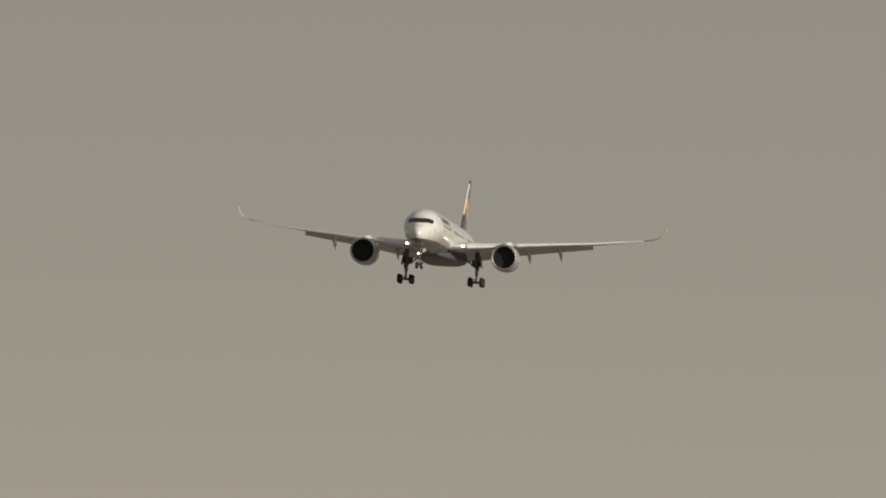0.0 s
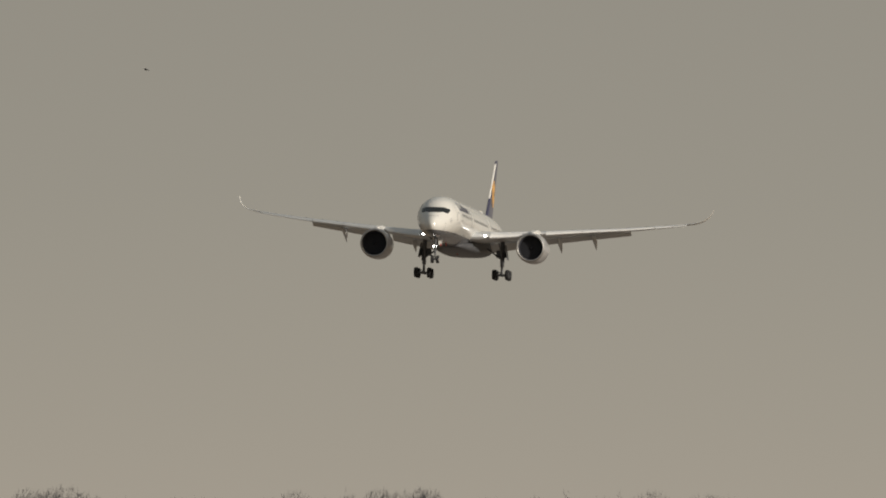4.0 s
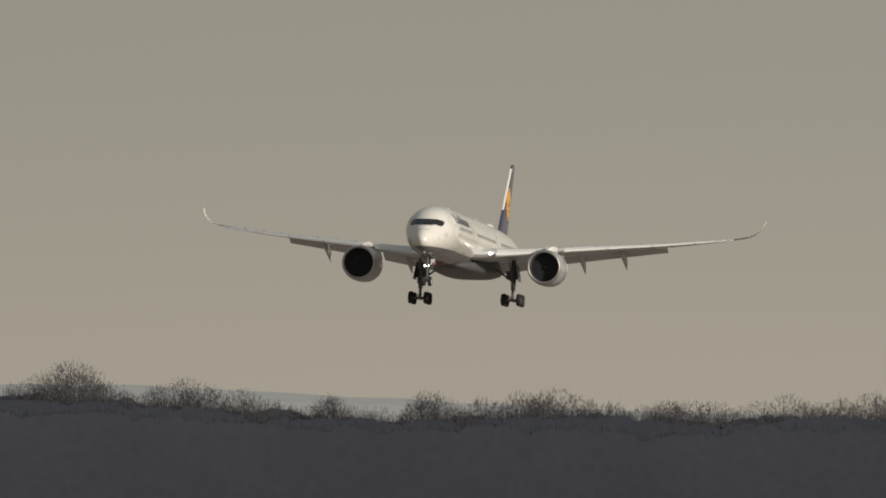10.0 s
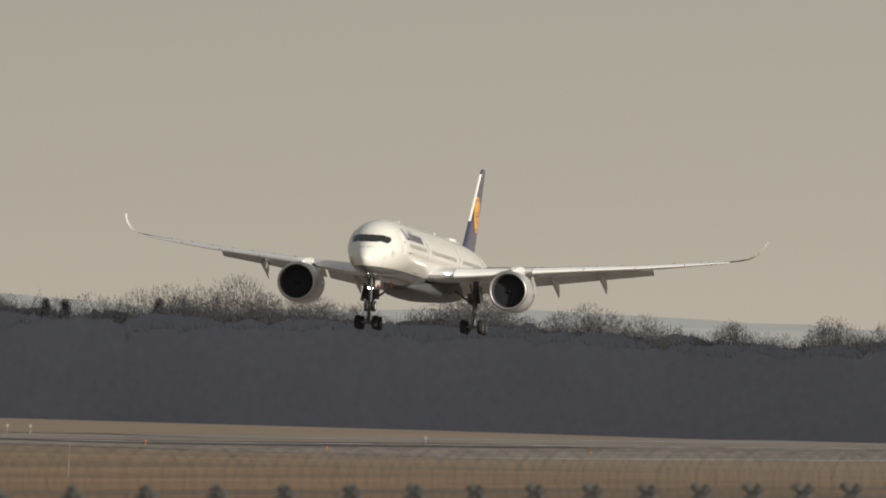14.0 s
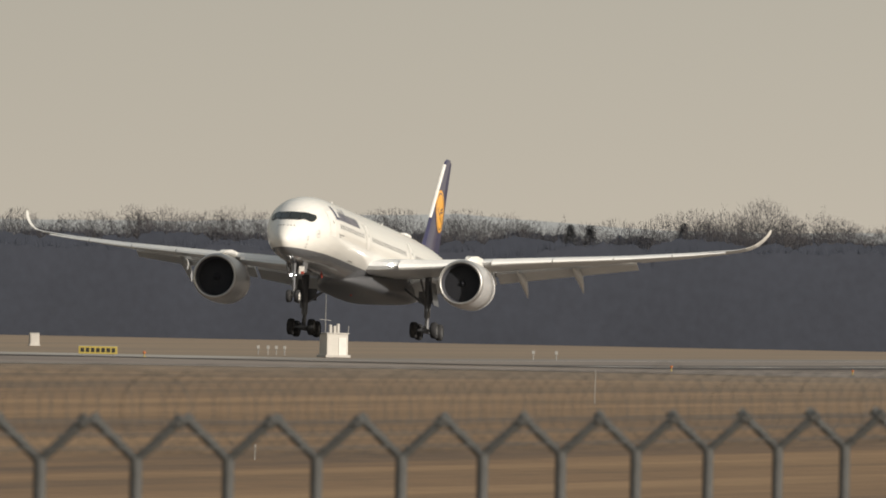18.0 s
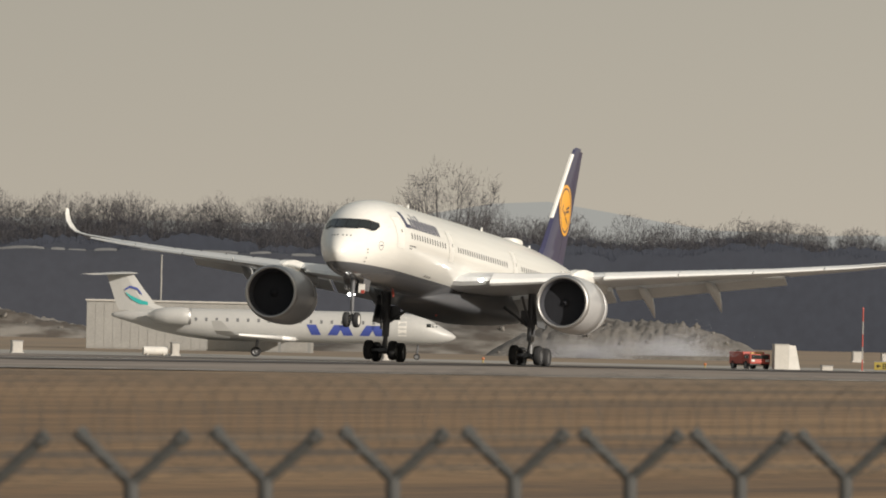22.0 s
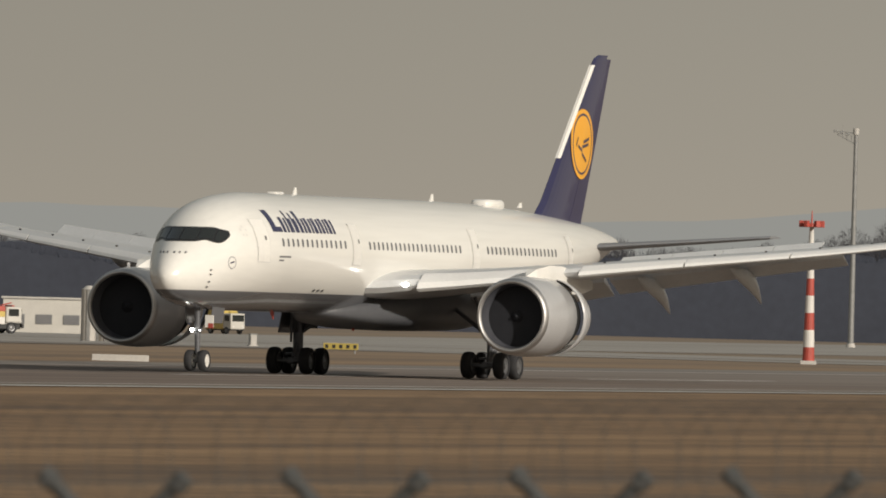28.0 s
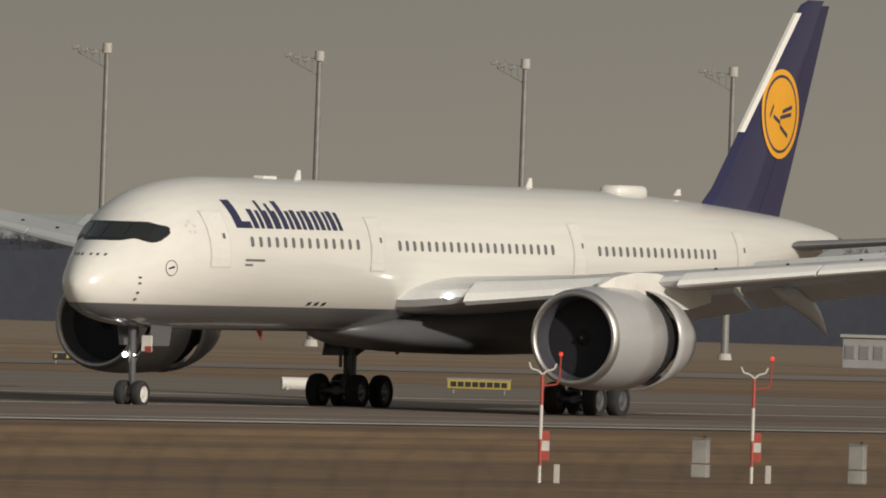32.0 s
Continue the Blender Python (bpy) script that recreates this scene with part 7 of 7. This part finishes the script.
    part("nose_gear_leg", rod_bm((0, 3.6, 0.3), (0, 3.5, 1.6), 0.08, 0.1, 10), M_STRUT, jet)
    loops = []
    for z, le, te, t in ((4.1, 26.4, 31.6, 0.22), (4.7, 28.2, 31.9, 0.20), (6.2, 29.4, 32.4, 0.16), (7.6, 30.4, 32.9, 0.12)):
        c = te - le
        loops.append([(0.02, le, z), (t, le + 0.3 * c, z), (t * 0.8, le + 0.6 * c, z), (0.02, te, z), (-0.02, te, z), (-t * 0.8, le + 0.6 * c, z), (-t, le + 0.3 * c, z), (-0.02, le, z)])
    vs, fs = loft(loops)
    fin = mesh_part("fin", vs, fs, M_JETWHITE, jet, "white fin with teal and blue marks")
    for s in (1, -1):
        for name, m, rows2 in (("teal_swoosh", M_JETTEAL, ((28.9, 4.75, 0.3), (29.7, 4.9, 0.42), (30.5, 5.3, 0.34), (31.0, 5.75, 0.1))), ("blue_swoosh", M_JETBLUE, ((29.5, 5.6, 0.16), (29.9, 6.1, 0.2), (30.6, 6.3, 0.2), (31.1, 6.0, 0.16)))):
            vs = []
            for x, z, t in rows2:
                vs += [(s * 0.235, x, z - t / 2), (s * 0.215, x, z + t / 2)]
            fs = [(2 * i, 2 * i + 2, 2 * i + 3, 2 * i + 1) for i in range(len(rows2) - 1)]
            mesh_part(name, vs, fs, m, fin)
    return jet


# hull white is dimmed for haze and shade; the edge white carries glint
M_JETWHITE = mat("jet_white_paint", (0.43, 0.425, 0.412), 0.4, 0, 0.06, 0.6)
M_JETGLINT = mat("jet_leading_edge_glint", (0.80, 0.79, 0.77), 0.3, 0, 0.05, 0.6, 0, 0.4)
M_JETBLUE = mat("jet_blue_paint", (0.05, 0.075, 0.30), 0.4, 0, 0.08, 0.8)
M_JETTEAL = mat("jet_teal_paint", (0.03, 0.36, 0.34), 0.4, 0, 0.08, 0.8)
regional_jet = make_jet()


# ---- tyre smoke ----
M_SMOKE = mat("pale_tyre_smoke", (0.50, 0.515, 0.565), 1.0, 0, 0.1, 0.3)


def smoke_puff(seed, n, sx, sy, sz):
    """A loose drift of very fine droplets in wisps, thick near the ground and thinning upwards."""
    rng = np.random.default_rng(seed)
    wisp = rng.normal(0, 1, (16, 3)) * (sx, sy, sz * 0.8)
    wisp[:, 2] = np.abs(wisp[:, 2])
    k = rng.integers(0, 16, n)
    c = wisp[k] + rng.normal(0, 1, (n, 3)) * (1.3, 1.3, 0.5) * (0.6 + 0.5 * wisp[k][:, 2:3])
    c[:, 2] = np.abs(c[:, 2]) + 0.03
    V, F = blades(c, c + unit(rng, n) * 0.026, 0.011, unit(rng, n))
    ob = new("tyre_smoke", quads_mesh("tyre_smoke", V, F, M_SMOKE))
    return tagged(ob, "thin pale drift of tyre smoke over the runway", "smoke", "drifts of tyre smoke", "stuff")


PUFFS = []
for i in range(7):
    # the wheels of one side touch first, then both
    PUFFS.append((smoke_puff(60 + i, 70000, 1.3 if i < 2 else 3.4, 5.0, 0.65), 21.55 + 0.3 * i, 1322.0 - 20.0 * i, 5.3 if i < 2 else 1.0))


# ---- a bird far off in the sky ----
def make_bird():
    b = thing("bird", "small dark bird gliding in the hazy sky", "bird")
    bm = bmesh.new()
    bmesh.ops.create_uvsphere(bm, u_segments=10, v_segments=6, radius=1, matrix=Matrix.Diagonal((0.06, 0.2, 0.06, 1)))
    part("body", bm, M_STRUT, b, "", True)
    for s in (1, -1):
        vs = [(0, -0.1, 0.02), (0, 0.1, 0.02), (s * 0.2, -0.08, 0.08), (s * 0.2, 0.07, 0.08), (s * 0.42, 0.0, 0.02), (s * 0.42, 0.06, 0.02)]
        vs += [(x, y, z - 0.012) for x, y, z in vs]
        fs = [(0, 2, 3, 1), (2, 4, 5, 3), (6, 7, 9, 8), (8, 9, 11, 10), (0, 6, 8, 2), (2, 8, 10, 4), (1, 3, 9, 7), (3, 5, 11, 9), (4, 10, 11, 5)]
        mesh_part("wing", vs, fs, M_STRUT, b)
    return b


bird = make_bird()


# ---- movement ----
def motions():
    walk(airliner, [
        (0.0, pose(-338.33, 2792.41, 59.09, -2.57, 1.30, 0.25)),
        (0.5, pose(-338.29, 2758.23, 57.35, -2.49, 1.18, 0.27)),
        (1.0, pose(-338.23, 2724.05, 55.60, -2.41, 1.07, 0.28)),
        (1.5, pose(-338.21, 2689.88, 53.80, -2.35, 0.99, 0.28)),
        (2.0, pose(-338.21, 2655.70, 51.97, -2.31, 0.93, 0.26)),
        (2.5, pose(-338.23, 2621.51, 50.13, -2.25, 0.86, 0.23)),
        (3.0, pose(-338.25, 2587.32, 48.32, -2.17, 0.78, 0.19)),
        (3.5, pose(-338.28, 2553.12, 46.52, -2.10, 0.69, 0.13)),
        (5.5, pose(-338.18, 2416.12, 39.41, -2.48, 0.16, 0.04)),
        (6.0, pose(-338.25, 2381.76, 37.58, -2.49, -0.05, -0.05)),
        (6.5, pose(-338.22, 2347.39, 35.79, -2.50, -0.22, -0.15)),
        (7.0, pose(-338.20, 2313.00, 34.01, -2.45, -0.32, -0.21)),
        (7.5, pose(-338.18, 2278.59, 32.21, -2.35, -0.37, -0.24)),
        (8.0, pose(-338.15, 2244.17, 30.38, -2.31, -0.40, -0.21)),
        (8.5, pose(-338.18, 2209.72, 28.54, -2.36, -0.41, -0.11)),
        (9.0, pose(-338.27, 2175.25, 26.68, -2.46, -0.37, -0.02)),
        (9.5, pose(-338.30, 2140.78, 24.89, -2.55, -0.18, 0.06)),
        (10.0, pose(-338.32, 2106.29, 23.13, -2.57, 0.10, 0.13)),
        (10.5, pose(-338.35, 2071.81, 21.41, -2.55, 0.41, 0.19)),
        (11.0, pose(-338.36, 2037.32, 19.76, -2.43, 0.69, 0.23)),
        (11.5, pose(-338.38, 2002.83, 18.14, -2.31, 0.91, 0.22)),
        (12.0, pose(-338.41, 1968.35, 16.53, -2.15, 1.05, 0.24)),
        (12.5, pose(-338.41, 1933.89, 14.88, -2.05, 1.10, 0.26)),
        (13.0, pose(-338.41, 1899.44, 13.16, -2.14, 1.08, 0.33)),
        (13.5, pose(-338.42, 1865.01, 11.45, -2.32, 1.04, 0.37)),
        (15.5, pose(-338.23, 1727.76, 5.48, -3.34, 0.85, 0.32)),
        (16.0, pose(-338.07, 1693.61, 4.34, -3.77, 0.87, 0.28)),
        (16.5, pose(-337.97, 1659.48, 3.30, -4.20, 0.87, 0.21)),
        (17.0, pose(-337.82, 1625.38, 2.42, -4.58, 0.83, 0.14)),
        (17.5, pose(-337.71, 1591.31, 1.80, -4.69, 0.69, 0.07)),
        (18.0, pose(-337.59, 1557.28, 1.33, -4.68, 0.45, 0.01)),
        (18.5, pose(-337.53, 1523.29, 0.97, -4.73, 0.19, -0.02)),
        (19.0, pose(-337.50, 1489.34, 0.69, -4.85, 0.02, -0.09)),
        (19.5, pose(-337.38, 1455.47, 0.52, -4.85, 0.05, -0.22)),
        (20.0, pose(-337.36, 1421.66, 0.38, -4.59, 0.20, -0.31)),
        (20.5, pose(-337.42, 1387.92, 0.28, -4.27, 0.40, -0.36)),
        (21.0, pose(-337.53, 1354.27, 0.22, -4.15, 0.59, -0.36)),
        (21.5, pose(-337.66, 1320.74, 0.23, -4.16, 0.70, -0.32)),
        (22.0, pose(-337.80, 1287.33, 0.28, -4.04, 0.72, -0.26)),
        (22.5, pose(-337.90, 1254.08, 0.35, -3.66, 0.72, -0.21)),
        (23.0, pose(-338.01, 1220.98, 0.29, -3.18, 0.70, -0.21)),
        (23.5, pose(-338.06, 1188.07, 0.14, -2.74, 0.61, -0.13)),
        (24.0, pose(-338.08, 1155.34, 0.05, -2.34, 0.42, 0.02)),
        (24.5, pose(-338.10, 1122.80, 0.01, -1.87, 0.24, 0.14)),
        (26.5, pose(-338.43, 997.21, 0.04, -0.39, -0.07, 0.28)),
        (27.0, pose(-338.45, 966.95, 0.00, -0.34, -0.07, 0.33)),
        (27.5, pose(-338.49, 936.87, -0.01, -0.23, -0.09, 0.34)),
        (28.0, pose(-338.52, 906.97, 0.03, -0.19, -0.12, 0.35)),
        (28.5, pose(-338.44, 877.28, 0.03, -0.18, -0.11, 0.28)),
        (29.0, pose(-338.29, 847.76, 0.01, -0.05, -0.06, 0.18)),
        (29.5, pose(-338.05, 818.42, 0.02, 0.16, 0.02, -0.08)),
        (30.0, pose(-337.78, 789.24, 0.01, 0.28, 0.08, -0.28)),
        (30.5, pose(-337.44, 760.21, 0.02, 0.27, 0.12, -0.58)),
        (31.0, pose(-337.04, 731.31, 0.02, 0.23, 0.10, -0.64)),
        (31.5, pose(-336.70, 702.56, -0.08, 0.22, 0.03, -0.46)),
        (32.0, pose(-336.10, 674.00, -0.07, 0.20, 0.07, -0.35)),
    ])
    # the oleo legs hang long in the air and take up the load after touchdown
    for ob in MAIN_OLEO:
        walk(ob, [(t, pose(0, 0, -e)) for t, e in ((0.0, 0.68), (20.5, 0.72), (21.0, 0.74), (21.5, 0.66), (22.0, 0.58), (22.5, 0.52), (23.0, 0.42), (23.5, 0.19), (24.0, 0.04), (24.5, 0.0), (32.0, 0.0))])
    for ob in NOSE_OLEO:
        walk(ob, [(t, pose(0, 0, -e)) for t, e in ((0.0, 0.16), (24.5, 0.16), (25.5, 0.05), (26.5, -0.06), (32.0, -0.06))])
    # spoilers lift after touchdown, hinged at their front edge
    for sp, mid, axis, outer in SPOILERS:
        rows = [(0.0, 0), (22.9, 0), (23.3, 4), (24.0, 20), (24.6, 30), (25.2, 33), (32.0, 33)]
        walk(sp, [(t, Matrix.Translation(mid) @ Matrix.Rotation(radians(a if outer else a * 0.3), 4, axis)) for t, a in rows])
    # reverser sleeves slide aft
    for sl in SLEEVES:
        walk(sl, [(t, pose(0, d, 0)) for t, d in ((0.0, 0.0), (24.6, 0.0), (25.0, 0.1), (26.0, 0.88), (26.4, 1.0), (32.0, 1.0))])
    # the regional jet rolls to its right across the view
    a = radians(14.709)
    rgt = Vector((math.cos(a), math.sin(a), 0))
    nose = Vector((-math.sin(a), math.cos(a), 0)) * 1770
    rows = []
    for t in (0.0, 8.0, 16.0, 20.0, 24.0, 28.0, 32.0):
        p = nose + rgt * 2.65 * (t - 22.0)
        rows.append((t, pose(p.x, p.y, ground_z(p.x, p.y) + 0.03, 0, 0, 14.709 + 90)))
    walk(regional_jet, rows)
    # smoke rises where the wheels pass and drifts off
    for ob, t0, y, x in PUFFS:
        rows = []
        for dt, dx, dy, z in ((-1.0, 0, 0, -9.0), (-0.15, 0, 0, -9.0), (0.12, 0, 3.0, 0.0), (0.8, 0.2, 5.0, 0.35), (2.0, 0.5, 8.0, 1.4), (4.0, 1.0, 11.0, 2.6)):
            rows.append((t0 + dt, pose(RUN_X + x + dx, y + dy, z, 0, 0, 0)))
        walk(ob, [(0.0, rows[0][1])] + rows + [(32.0, pose(RUN_X + x + 2.0, y + 18.0, 4.0))])
    # the bird crosses the sky
    rows = []
    for t in (0.0, 3.0, 6.0, 12.0, 20.0, 32.0):
        b = radians(8.91 - 0.0715 * t)
        rows.append((t, pose(-math.sin(b) * 1500, math.cos(b) * 1500, 5.2 + 1500 * math.tan(radians(1.474 + 0.003 * t)), 0, 12, 60)))
    walk(bird, rows)


motions()
